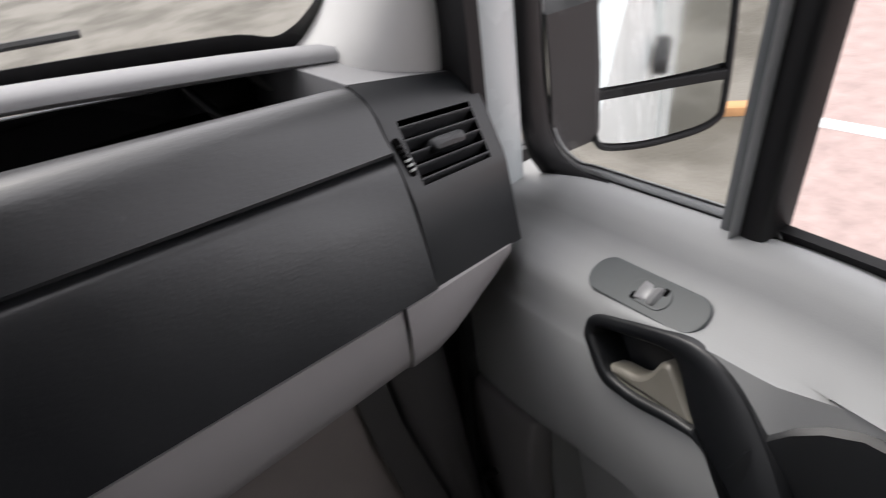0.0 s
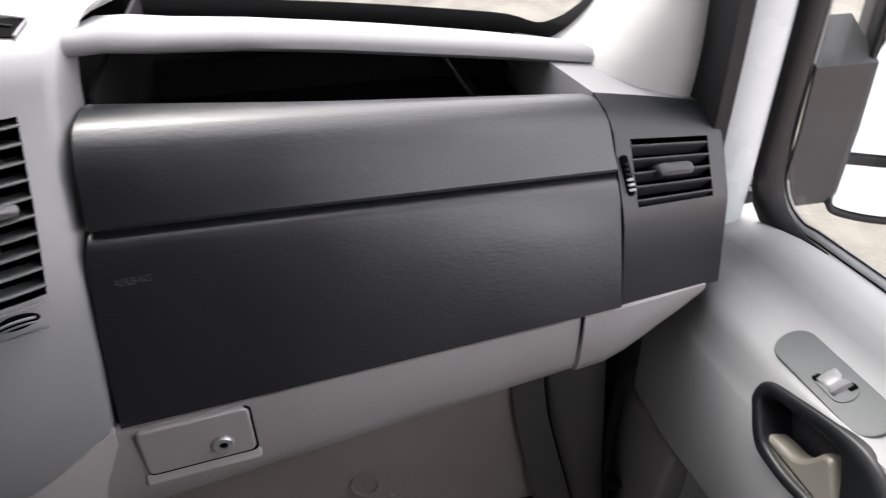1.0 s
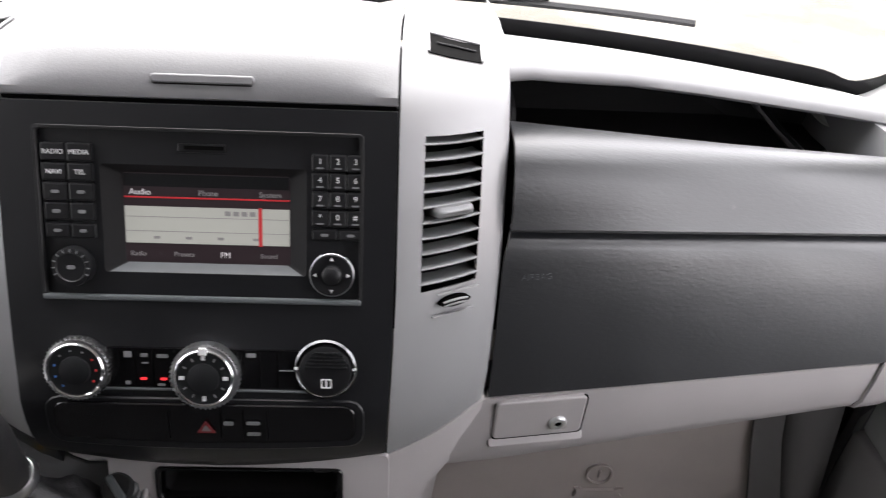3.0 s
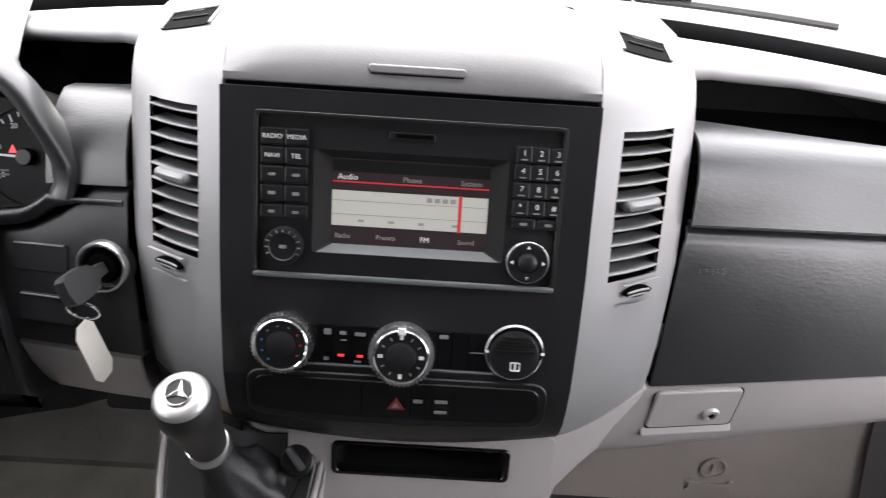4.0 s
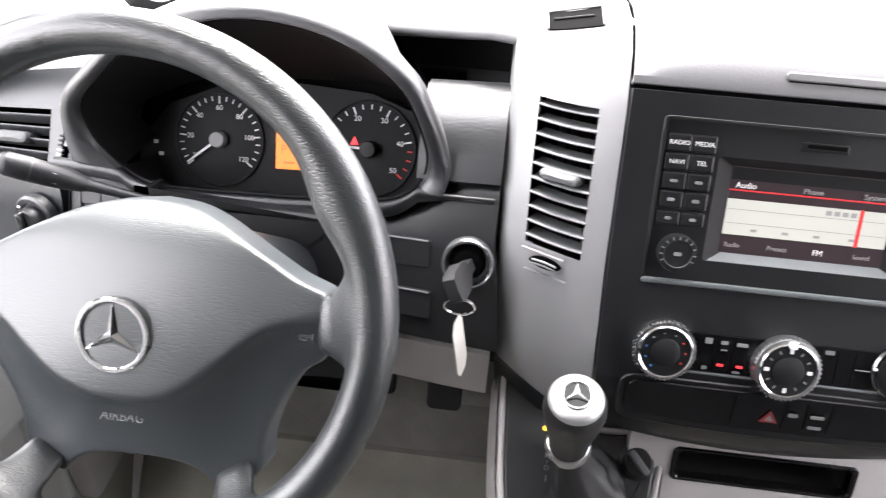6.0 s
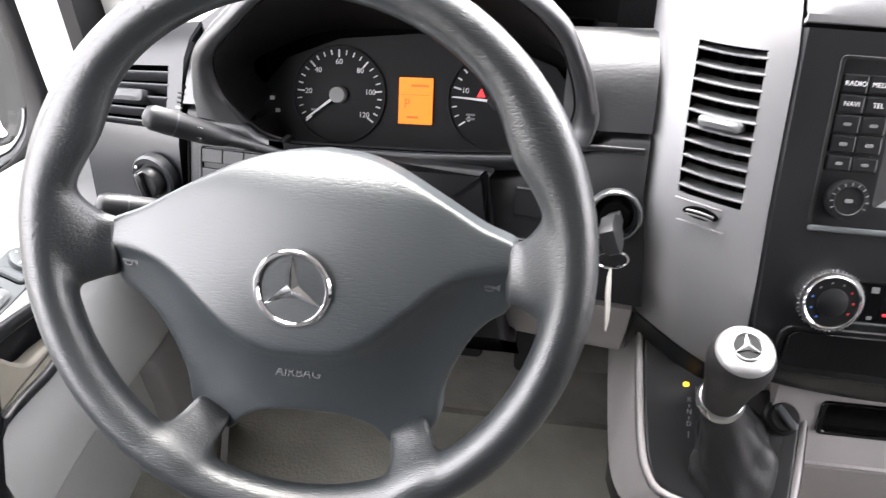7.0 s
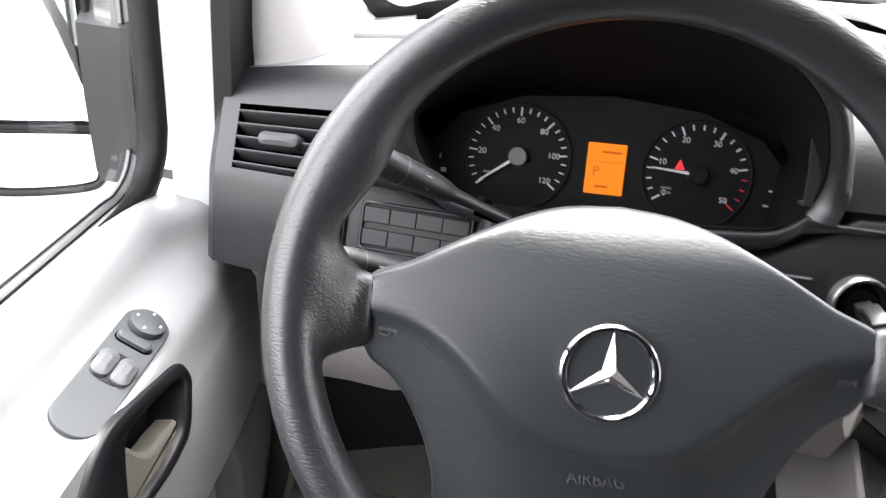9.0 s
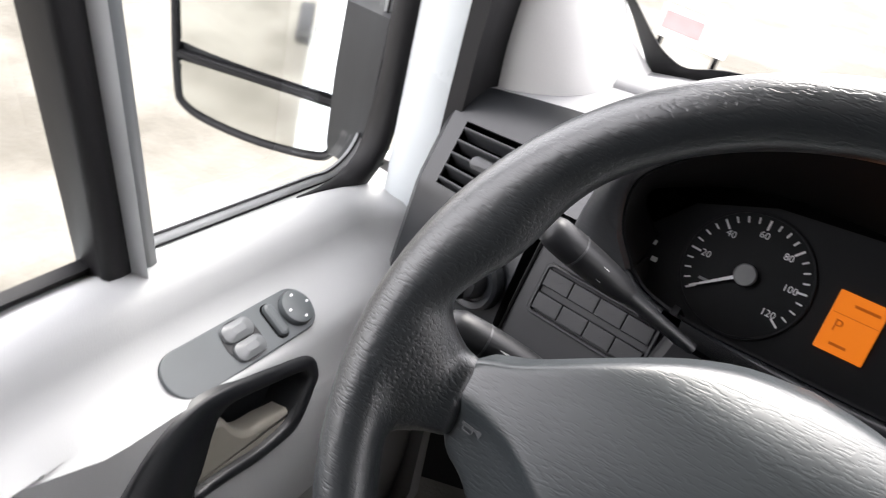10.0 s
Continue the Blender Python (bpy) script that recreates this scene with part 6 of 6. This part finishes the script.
# ---- instrument cluster and its hood ----
CM = axes((-0.463, 0.0615, 1.4445), X, (0, math.sin(radians(28)), math.cos(radians(28))))
DM = CM @ Matrix.Translation((0.001, 0.005, 0.001)) @ Matrix.Rotation(radians(2.1), 4, "Z") @ Matrix.Rotation(radians(-4.5), 4, "Y")
cl = thing("instrument_cluster", "black instrument cluster with two white-marked dials and an orange display", "instrument cluster")
face = [(-0.165, -0.066), (0.165, -0.066), (0.172, -0.035), (0.165, 0.0), (0.135, 0.035), (0.08, 0.055), (0.0, 0.062), (-0.08, 0.055), (-0.135, 0.035), (-0.165, 0.0), (-0.172, -0.035)]
part("cluster_face", plate(face, DM, -0.004, -0.012), CLUSTER_GREY, cl, "dark grey cluster face")

# Added plate; blocks sky light above the cluster face.
part("dial_backing", plate([(-0.17, -0.07), (0.16, -0.07), (0.15, 0.05), (0.10, 0.115), (-0.11, 0.115), (-0.16, 0.05)], DM, -0.014, -0.018), MATT_BLACK, cl, "black plate added behind the dials to close a light leak")


def gauge(u, v, numbers, a0, a1, minor, needle, redfrom=None):
    g = part("gauge_dial", plate(ring(0.0475, 48), at(DM, u, v), -0.0030, -0.006), DIAL_BLACK, cl, "round black dial")
    part("dial_rim", frame_of(ring(0.0490, 48), ring(0.0470, 48), at(DM, u, v), -0.001, -0.004, 0.0006), CLUSTER_GREY, g)
    steps = (len(numbers) - 1) * minor
    for i in range(steps + 1):
        a = radians(a0 + (a1 - a0) * i / steps)
        big = i % minor == 0
        red = redfrom is not None and i >= redfrom
        ln, wd = (0.0078, 0.0016) if big else (0.0048, 0.0013)
        part("tick", brick(ln, wd, 0.0005, at(DM, u + (0.0445 - ln / 2) * math.cos(a), v + (0.0445 - ln / 2) * math.sin(a), -0.003, math.degrees(a)), r=0.0002), PRINT_RED if red else PRINT_WHITE, g)
        if big and numbers[i // minor]:
            words("dial_number", numbers[i // minor], 0.0075, at(DM, u + 0.0325 * math.cos(a), v + 0.0325 * math.sin(a), -0.0028), PRINT_WHITE, g)
    a = radians(needle)
    n = part("needle", plate([(0.004, -0.0014), (0.041, -0.0007), (0.041, 0.0007), (0.004, 0.0014)], at(DM, u, v, 0.003, needle), 0.0012, 0), PRINT_WHITE, g, "white needle")
    part("needle_hub", lathe([(0.0085, -0.003), (0.0085, 0.0045), (0.0075, 0.0058), (0, 0.006)], at(DM, u, v), 28), BUTTON if redfrom else PRINT_DIM, g)
    return g


g1 = gauge(-0.0798, 0.0, ["", "20", "40", "60", "80", "100", "120"], 218, -36.3, 4, 217)
g2 = gauge(0.0802, 0.0, ["0", "10", "20", "30", "40", "50"], 214.5, -38.5, 4, 176, redfrom=17)
part("warning_lamp", plate([(0, 0.0045), (-0.0042, -0.004), (0.0042, -0.004)], at(DM, 0.0648, 0.0075, -0.003), 0.0008, 0), RED_LAMP, g2, "red warning lamp")
for v in (-0.014, -0.018):
    part("unit_mark", brick(0.009, 0.0022, 0.0005, at(DM, 0.055, v, -0.003), r=0.0006), PRINT_DIM, g2)
part("unit_mark", brick(0.009, 0.0022, 0.0005, at(DM, -0.105, -0.016, -0.003), r=0.0006), PRINT_DIM, g1)
dsp = part("display", plate(rrect(0.034, 0.0455, 0.001, -0.0005, -0.003), DM, -0.001, -0.006), ORANGE_LCD, cl, "orange lit display")
words("display_letter", "P", 0.013, at(DM, -0.009, -0.006, -0.0006), LCD_INK, dsp)
for v, u, w_ in ((0.017, 0.004, 0.018), (0.008, 0.0, 0.032), (-0.014, -0.003, 0.012)):
    part("display_mark", brick(w_, 0.0022 if w_ < 0.03 else 0.0005, 0.0004, at(DM, u, v - 0.005, -0.001), r=0.0003), LCD_INK, dsp)
for u, v in ((-0.1517, -0.006), (-0.1458, -0.0184), (0.1472, -0.0076), (0.1434, -0.0209)):
    part("face_mark", brick(0.005, 0.0016 if u > 0 else 0.004, 0.0006, at(DM, u, v, -0.004), r=0.0006), PRINT_WHITE, cl)

# hood over the cluster: outer shell pale, inside black
HOOD = [(-0.655, -0.006, 1.452), (-0.650, -0.014, 1.485), (-0.640, -0.018, 1.522), (-0.612, -0.018, 1.552), (-0.575, -0.012, 1.583), (-0.52, -0.004, 1.603), (-0.463, 0.0, 1.610), (-0.41, -0.004, 1.605), (-0.367, -0.012, 1.592), (-0.331, -0.020, 1.568), (-0.313, -0.024, 1.538), (-0.302, -0.025, 1.508), (-0.298, -0.028, 1.490), (-0.302, -0.034, 1.472)]
BRIM = [(-0.612, -0.006, 1.447), (-0.630, -0.010, 1.478), (-0.632, -0.014, 1.515), (-0.607, -0.015, 1.546), (-0.572, -0.010, 1.577), (-0.519, -0.002, 1.597), (-0.463, 0.002, 1.604), (-0.411, -0.002, 1.599), (-0.370, -0.010, 1.586), (-0.337, -0.017, 1.562), (-0.321, -0.020, 1.533), (-0.3125, -0.021, 1.504), (-0.3135, -0.022, 1.484), (-0.319, -0.025, 1.473)]
SILL = [(-0.319, -0.025, 1.473), (-0.328, -0.028, 1.466), (-0.345, -0.031, 1.458), (-0.38, -0.030, 1.4525), (-0.44, -0.027, 1.446), (-0.50, -0.023, 1.4415), (-0.56, -0.019, 1.4375), (-0.594, -0.011, 1.4385), (-0.612, -0.006, 1.447)]
hood, brim, sill = (spline([Vector(p) for p in q], 5) for q in (HOOD, BRIM, SILL))
hc = Vector((-0.466, 0.0, 1.47))
rows_o, rows_i = [], []
for p, b in zip(hood, brim):
    dn = Vector((p.x - hc.x, 0, p.z - hc.z)).normalized()
    tuck = max(0.0, min(1.0, (p.x + 0.42) / 0.08))
    rows_o.append([b + Vector((0, 0.002, 0)), b + dn * 0.002 + Vector((0, -0.004, 0)), b.lerp(p, 0.6) + Vector((0, -0.005, 0)), p + dn * 0.003 + Vector((0, -0.003, 0)), p + dn * 0.007 + Vector((0, 0.004, 0)), p + dn * (0.009 - 0.004 * tuck) + Vector((0, 0.03 - 0.008 * tuck, -0.002)), p + dn * (0.008 - 0.006 * tuck) + Vector((0, 0.09 - 0.058 * tuck, -0.012 + 0.009 * tuck)), p + dn * (0.004 - 0.006 * tuck) + Vector((0, 0.22 - 0.182 * tuck, -0.050 + 0.046 * tuck))])
for k, b in enumerate(brim + sill[1:]):
    d = Vector((b.x - hc.x, 0, b.z - hc.z))
    low = (k - len(brim)) / (len(sill) - 1)
    v = min(0.066, (d.z + 0.02) * 0.46) if low < 0 else d.z * 0.46 - (0.056 + d.z * 0.46) * min(1.0, low * 9, (1 - low) * 9)
    q = DM @ Vector((max(-0.178, min(0.178, d.x * 1.04)), v, -0.004))
    rows_i.append([b + Vector((0, 0.002, 0)), b.lerp(q, 0.25), b.lerp(q, 0.6), q + Vector((0, 0.004, 0))])
part("cluster_hood", sheet(rows_o, 0.002), CHARCOAL, dash, "charcoal grained hood over the instruments", sharp=60)
part("hood_inside", sheet(rows_i, 0.002), HOOD_BLACK, dash, "black inside of the instrument hood", sharp=60)
# dash front on the driver side
def dl(x, k):
    """Driver side front, k from the upper groove (0) to the lower edge (1)."""
    t = (abs(x) - 0.25) / 0.433
    a, b = lerp((-0.030, 1.480), (0.030, 1.436), t), lerp((-0.096, 1.340), (-0.022, 1.325), t)
    y, z = lerp(a, b, k)
    return Vector((x, y, z))


def dip(x):
    """How far the panel's upper edge drops below the instruments."""
    return 0.30 * max(0.0, 1 - (abs(x + 0.470) / 0.185) ** 5)


# rounded ledge under the instruments
run = [Vector((-0.250, -0.036, 1.4745)), Vector((-0.270, -0.0345, 1.4735)), Vector((-0.292, -0.033, 1.4725)), Vector((-0.306, -0.030, 1.4725))] + sill + [Vector((-0.630, -0.004, 1.4485)), Vector((-0.655, -0.001, 1.4475)), Vector((-0.684, 0.003, 1.4455))]
rows = []
for p in run:
    k = 0.35 + 0.65 * max(0.0, min(1.0, (-0.296 - p.x) / 0.022))
    rows.append([p + Vector((0, dy, dz)) * k for dy, dz in ((0.003, -0.0015), (-0.002, 0.001), (-0.006, -0.001), (-0.0075, -0.005), (-0.006, -0.014), (0.006, -0.020))])
part("cluster_ledge", sheet(rows, 0.002), CHARCOAL_FINE, dash, "charcoal ledge below the instruments", sharp=60)
LX = [-0.246 - 0.4395 * i / 14 for i in range(15)]
def slant(x, k):
    return dl(x, k) + Vector((0.012 * k * max(0.0, 1 - (abs(x) - 0.25) / 0.1), 0, 0))


rows = [[dl(x, dip(x)) + Vector((0, 0.02, 0.0)), dl(x, dip(x)), dl(x, dip(x) + 0.02) + Vector((0, -0.003, 0)), dl(x, dip(x) * 0.5 + 0.3) + Vector((0, -0.004, 0)), slant(x, 0.6) + Vector((0, -0.004, 0)), slant(x, 0.97), slant(x, 1.0) + Vector((0, 0.012, 0))] for x in LX]
part("driver_panel", sheet(rows, 0.003), PANEL_BLACK, dash, "black satin driver side dash panel")
# grained pads left and right of the hood above the groove
for x0, x1 in ((-0.246, -0.322), (-0.640, -0.690)):
    rows = []
    for i in range(7):
        x = x0 + (x1 - x0) * i / 6
        t = (abs(x) - 0.25) / 0.433
        top = Vector(lerp((0.018, 1.545), (0.100, 1.489), t))
        g = dl(x, 0)
        gr = Vector((g.y, g.z))
        dn = gr - top
        out = Vector((dn.y, -dn.x)).normalized()
        prof = [top + Vector((0.05, -0.03)), top + Vector((0.040, -0.004)), top + Vector((0.020, 0.0015)), top + Vector((0.004, -0.003)), top + dn * 0.3 + out * 0.009, top + dn * 0.65 + out * 0.009, gr + Vector((-0.001, 0.006)), gr + Vector((0.010, 0.002))]
        rows.append([Vector((x, a, b)) for a, b in prof])
    part("driver_pad", sheet(rows, 0.003), CHARCOAL, dash, "charcoal grained pad beside the instrument hood")
rows = [[(x, y, z) for y, z in ((0.075 + back, 1.51), (0.09 + back, 1.44), (0.30, 1.44), (0.315, 1.475))] for x, back in ((-0.25, 0.0), (-0.285, 0.0), (-0.29, 0.07), (-0.42, 0.07))]
part("shelf_tray", sheet(rows, 0.004), SHELF_BLACK, dash, "black storage recess beside the hood")


def dface(x, k, lift=0.0045):
    a, b, c = dl(x, k), dl(x - 0.01, k), dl(x, k - 0.05)
    return axes(a + Vector((0, -lift, 0)), a - b, c - a)


for x, k in ((-0.330, 0.407), (-0.326, 0.727)):
    bp = part("blank_switch", plate(rrect(0.054, 0.027, 0.003), dface(x, k), 0.0008, -0.004, 0.0006), PANEL_BLACK, dash, "blank switch cover")
    part("switch_lip", brick(0.049, 0.0016, 0.0024, at(dface(x, k), 0, 0.0118), 0.0005), SILVER, bp)
# switch bank and lamp switch at the outer side
bk = dface(-0.622, 0.42)
for r in range(2):
    for c in range(4):
        part("bank_switch", brick(0.0230, 0.0140, 0.0032, at(bk, -0.0348 + 0.0232 * c, 0.0098 - 0.0196 * r), 0.0010, r=0.0008), FASCIA, dash, "dark blank switch")
part("bank_rim", frame_of(rrect(0.100, 0.043, 0.004), rrect(0.093, 0.037, 0.003), bk, 0.003, -0.003, 0.001), FASCIA, dash)
part("panel_seam", brick(0.0022, 0.10, 0.0015, at(dface(-0.6835, 0.5), 0, 0, 0.0)), MATT_BLACK, dash)
lsm = axes((-0.722, -0.0015, 1.368), Vector((1, -0.32, 0)), Vector((0, 0.18, 1)))
ls = part("lamp_switch", lathe([(0.027, -0.006), (0.027, 0.003), (0.0245, 0.0055), (0.0195, 0.004), (0.0185, 0.002), (0.0, 0.002)], lsm, 40), CHARCOAL_FINE, dash, "round headlamp switch")
part("switch_knob", lathe([(0.0165, 0.0), (0.0160, 0.012), (0.0140, 0.015), (0.0, 0.0155)], lsm, 32), BUTTON, ls)
part("knob_grip", plate(rrect(0.008, 0.030, 0.003), at(lsm, 0, 0, 0, 20), 0.022, 0.006, 0.003), GLOSS_BLACK, ls)
for a in (150, 180, 210):
    part("switch_mark", brick(0.003, 0.003, 0.0006, at(lsm, 0.0222 * math.cos(radians(a)), 0.0222 * math.sin(radians(a)), 0.0046), r=0.0005), PRINT_WHITE, ls)

# knee trim
rows = []
for i in range(12):
    x = -0.240 - 0.04303 * i
    b = dl(max(-0.683, min(-0.252, x)), 1.0)
    dip = 0.05 * math.exp(-((x + 0.50) / 0.10) ** 2)
    ext = 0.05 * max(0.0, min(1.0, (-0.54 - x) / 0.07))
    rows.append([Vector((x, y, z)) for y, z in ((b.y + 0.012, b.z - 0.001), (b.y + 0.004, b.z - 0.004), (b.y + 0.006, b.z - 0.03), (b.y + 0.016 + 0.2 * ext, b.z - 0.07 - ext), (b.y + 0.034 + 0.2 * ext, b.z - 0.085 + dip * 0.2 - ext), (b.y + 0.12, b.z - 0.07 - ext))])
part("knee_trim", sheet(rows, 0.003), LIGHT_GREY, dash, "light grey knee trim below the column", sharp=55)

# ignition lock and key
IM = axes((-0.2678, -0.0605, 1.4195), Vector((1, -0.10, 0)), Vector((0, 0.36, 1)))
ig = part("ignition_ring", lathe([(0.0240, -0.012), (0.0240, 0.0045), (0.0225, 0.0065), (0.0205, 0.0065), (0.0190, 0.0035), (0.0180, -0.006), (0.0, -0.006)], IM, 40), SATIN_CHROME, dash, "satin ring round the ignition lock")
part("lock_barrel", lathe([(0.0182, -0.006), (0.0178, -0.002), (0.0135, 0.002), (0.0125, 0.005), (0.0, 0.005)], IM, 32), MATT_BLACK, ig)
key = thing("ignition_key", "black key in the ignition with a white tag", "key")
kb = IM @ Vector((0, 0, 0.006))
kd = Vector((-0.0085, -0.048, 0.0095)).normalized()
km = axes(kb, kd, Vector((-0.011, 0.0034, 0.0226)))
fob = part("key_fob", plate([(0.0, -0.0050), (0.012, -0.0055), (0.018, -0.0105), (0.026, -0.0135), (0.046, -0.0135), (0.0510, -0.0105), (0.0525, 0.0), (0.0510, 0.0105), (0.046, 0.0135), (0.026, 0.0135), (0.018, 0.0105), (0.012, 0.0055), (0.0, 0.0050)], km, 0.0062, -0.0062, 0.0028), FOB, key, "dark grey plastic fob")
for k in range(3):
    part("fob_button", plate(rrect(0.0062, 0.009, 0.002), at(km, 0.026 + 0.0085 * k, 0.0), 0.0072, 0.005, 0.0008), RUBBER, fob)
rg = Vector((-0.2705, -0.1065, 1.4070))
part("key_ring", tube([rg + Vector((0.0135 * math.cos(a), -0.004 * math.sin(a), 0.0125 * math.sin(a))) for a in [2 * math.pi * k / 28 for k in range(28)]], 0.0012, 6, closed=True), CHROME, key, "split ring")
tagm = axes(rg + Vector((0.003, -0.006, -0.041)), Vector((0.22, 0.97, 0.05)), Vector((-0.10, 0.12, 0.97)))
part("key_tag", plate([(-0.006, 0.032), (-0.012, 0.024), (-0.013, -0.024), (-0.007, -0.033), (0.007, -0.033), (0.013, -0.024), (0.012, 0.024), (0.006, 0.032)][::1], tagm, 0.0006, -0.0006), TAG_WHITE, key, "white paper tag")

# ---- gear lever and its console ----
GM = axes((-0.145, -0.128, 1.258), X, (0, 0.82, 0.57))
con = thing("gear_console", "charcoal gear console on the lower dash", "gear console")
go = [(-0.076, 0.070), (-0.070, -0.030), (-0.062, -0.066), (-0.044, -0.082), (0.018, -0.096), (0.046, -0.098), (0.060, -0.086), (0.074, 0.012), (0.070, 0.024), (0.020, 0.020), (-0.02, 0.040), (-0.060, 0.074)]
go = [(p.x, p.y) for p in spline([Vector((*q, 0)) for q in go + go[:1]], 3)[:-1]]
part("console_plate", plate(go, GM, 0.0, -0.02, 0.003), CHARCOAL_FINE, con, "charcoal console plate", sharp=60)
part("console_edge", frame_of(shrink(go, -0.006), go, GM, 0.001, -0.02, 0.002), LIGHT_GREY, con, "light grey edge of the console", sharp=60)
rows = []
for f in (0.0, 0.03, 0.05):
    rows.append([GM @ Vector((a * (1 + f * 14 * 0.08), b * (1 + f * 14 * 0.08) - 0.01 * f * 20, -0.002 - f * 1.6 - f * f * 20)) for a, b in shrink(go, -0.008)])
part("console_body", sheet(rows, wrap=True), LIGHT_GREY, con, "light grey console housing", sharp=60)
part("gear_lamp", brick(0.0058, 0.0046, 0.0014, at(GM, -0.0335, 0.018, 0.0), 0.0004, r=0.002), YELLOW_LAMP, con, "lit yellow park lamp")
for k, t in enumerate("RND"):
    words("gear_letter", t, 0.0064, at(GM, -0.030, 0.004 - 0.0112 * k, 0.0003), PRINT_DIM, con)
for v, h in ((-0.0016, 0.003), (-0.0128, 0.003), (-0.028, 0.006)):
    part("gate_line", brick(0.0009, h, 0.0004, at(GM, -0.030, v, 0.0)), PRINT_DIM, con)
part("gate_line", brick(0.0009, 0.014, 0.0004, at(GM, -0.024, 0.010, 0.0)), PRINT_DIM, con)
sock = part("rotary_knob", lathe([(0.0165, 0), (0.0165, 0.004), (0.0140, 0.006), (0.0135, 0.012), (0.012, 0.014), (0.0, 0.0145)], at(GM, 0.053, -0.004), 32), BUTTON, con, "small dark rotary knob")
part("knob_grip", plate(rrect(0.007, 0.026, 0.003), at(GM, 0.053, -0.004, 0, 40), 0.0185, 0.01, 0.002), SWITCH_GREY, sock)

lever = thing("gear_lever", "short gear lever with leather boot and a satin cap with emblem", "gear lever")
gt, gn = Vector((-0.168, -0.179, 1.386)), Vector((-0.163, -0.160, 1.308))
gb = GM @ Vector((0.012, -0.045, 0.0))
ax = (gt - gn).normalized()
ux = (Vector((1, 0, 0)) - ax * ax.x).normalized()
km = axes(gn, ux, ax.cross(ux))
part("lever_knob", lathe([(0.0175, -0.002), (0.0180, 0.008), (0.0205, 0.030), (0.0245, 0.052), (0.0262, 0.066), (0.0255, 0.076), (0.0225, 0.083)], km, 40), LEATHER, lever, "black leather knob", sharp=60)
capm = part("knob_cap", lathe([(0.0232, 0.0795), (0.0226, 0.0840), (0.0202, 0.0876), (0.0160, 0.0893), (0.0, 0.0896)], km, 40), CAP_METAL, lever, "satin metal cap")
part("cap_disc", lathe([(0.0118, 0.0880), (0.0118, 0.0902), (0.0, 0.0903)], km, 32), DIAL_BLACK, capm)
part("cap_ring", lathe([(0.0125, 0.088), (0.0125, 0.0908), (0.0118, 0.0913), (0.0108, 0.0908), (0.0108, 0.0895)], km, 36), SATIN_CHROME, capm)
for a in (90, 210, 330):
    k = at(km, 0, 0, 0.0906, a)
    bm = bmesh.new()
    v = [bm.verts.new(k @ Vector(p)) for p in ((0.0112, 0, 0.0008), (0.0, 0.0030, 0.0004), (0.0, 0, 0.0022), (0.0, -0.0030, 0.0004))]
    for f in ((0, 2, 1), (0, 3, 2), (1, 2, 3)):
        bm.faces.new([v[i] for i in f])
    part("cap_blade", bm, SATIN_CHROME, capm, sharp=10)
part("lever_collar", lathe([(0.0165, -0.012), (0.0195, -0.010), (0.0205, -0.003), (0.0185, 0.001), (0.0, 0.001)], km, 32), SATIN_CHROME, lever, "satin metal collar")
# leather boot with folds
rows = []
nb = 40
for i in range(15):
    f = i / 14
    c = gn.lerp(gb, f ** 0.9) + Vector((0, 0, -0.006 * (1 - f)))
    hu, hv = 0.016 + 0.024 * f ** 1.4, 0.016 + 0.034 * f ** 1.4
    row = []
    for k in range(nb):
        a = 2 * math.pi * k / nb
        fold = 1 + (0.10 * math.sin(5 * a + 3.0 * f) + 0.07 * math.sin(9 * a - 5 * f)) * f * (1.25 - f) * 2 + 0.06 * math.sin(f * 17 + 2 * math.sin(a)) * f
        p = GM.to_3x3() @ Vector((hu * fold * math.cos(a), hv * fold * math.sin(a), 0))
        q = km.to_3x3() @ Vector((hu * math.cos(a), hu * math.sin(a), 0))
        row.append(c + q.lerp(p, min(1, f * 1.6)))
    rows.append(row)
part("leather_boot", sheet(rows, wrap=True), LEATHER, lever, "folded black leather boot", sharp=60)

# pedals and the floor mat in the driver footwell
for x, w_ in ((-0.30, 0.055), (-0.42, 0.085)):
    pd = thing("foot_pedal", "dark rubber foot pedal under the dash", "pedal", "foot pedals")
    part("pedal_pad", plate(rrect(w_, 0.09 if w_ < 0.07 else 0.06, 0.01), axes((x, 0.22, 0.95), X, (0, 0.5, 0.86)), 0.012, 0, 0.004), RUBBER, pd)
    part("pedal_arm", tube([(x, 0.228, 0.95), (x, 0.30, 1.05), (x, 0.33, 1.30)], 0.009, 8), MATT_BLACK, pd)
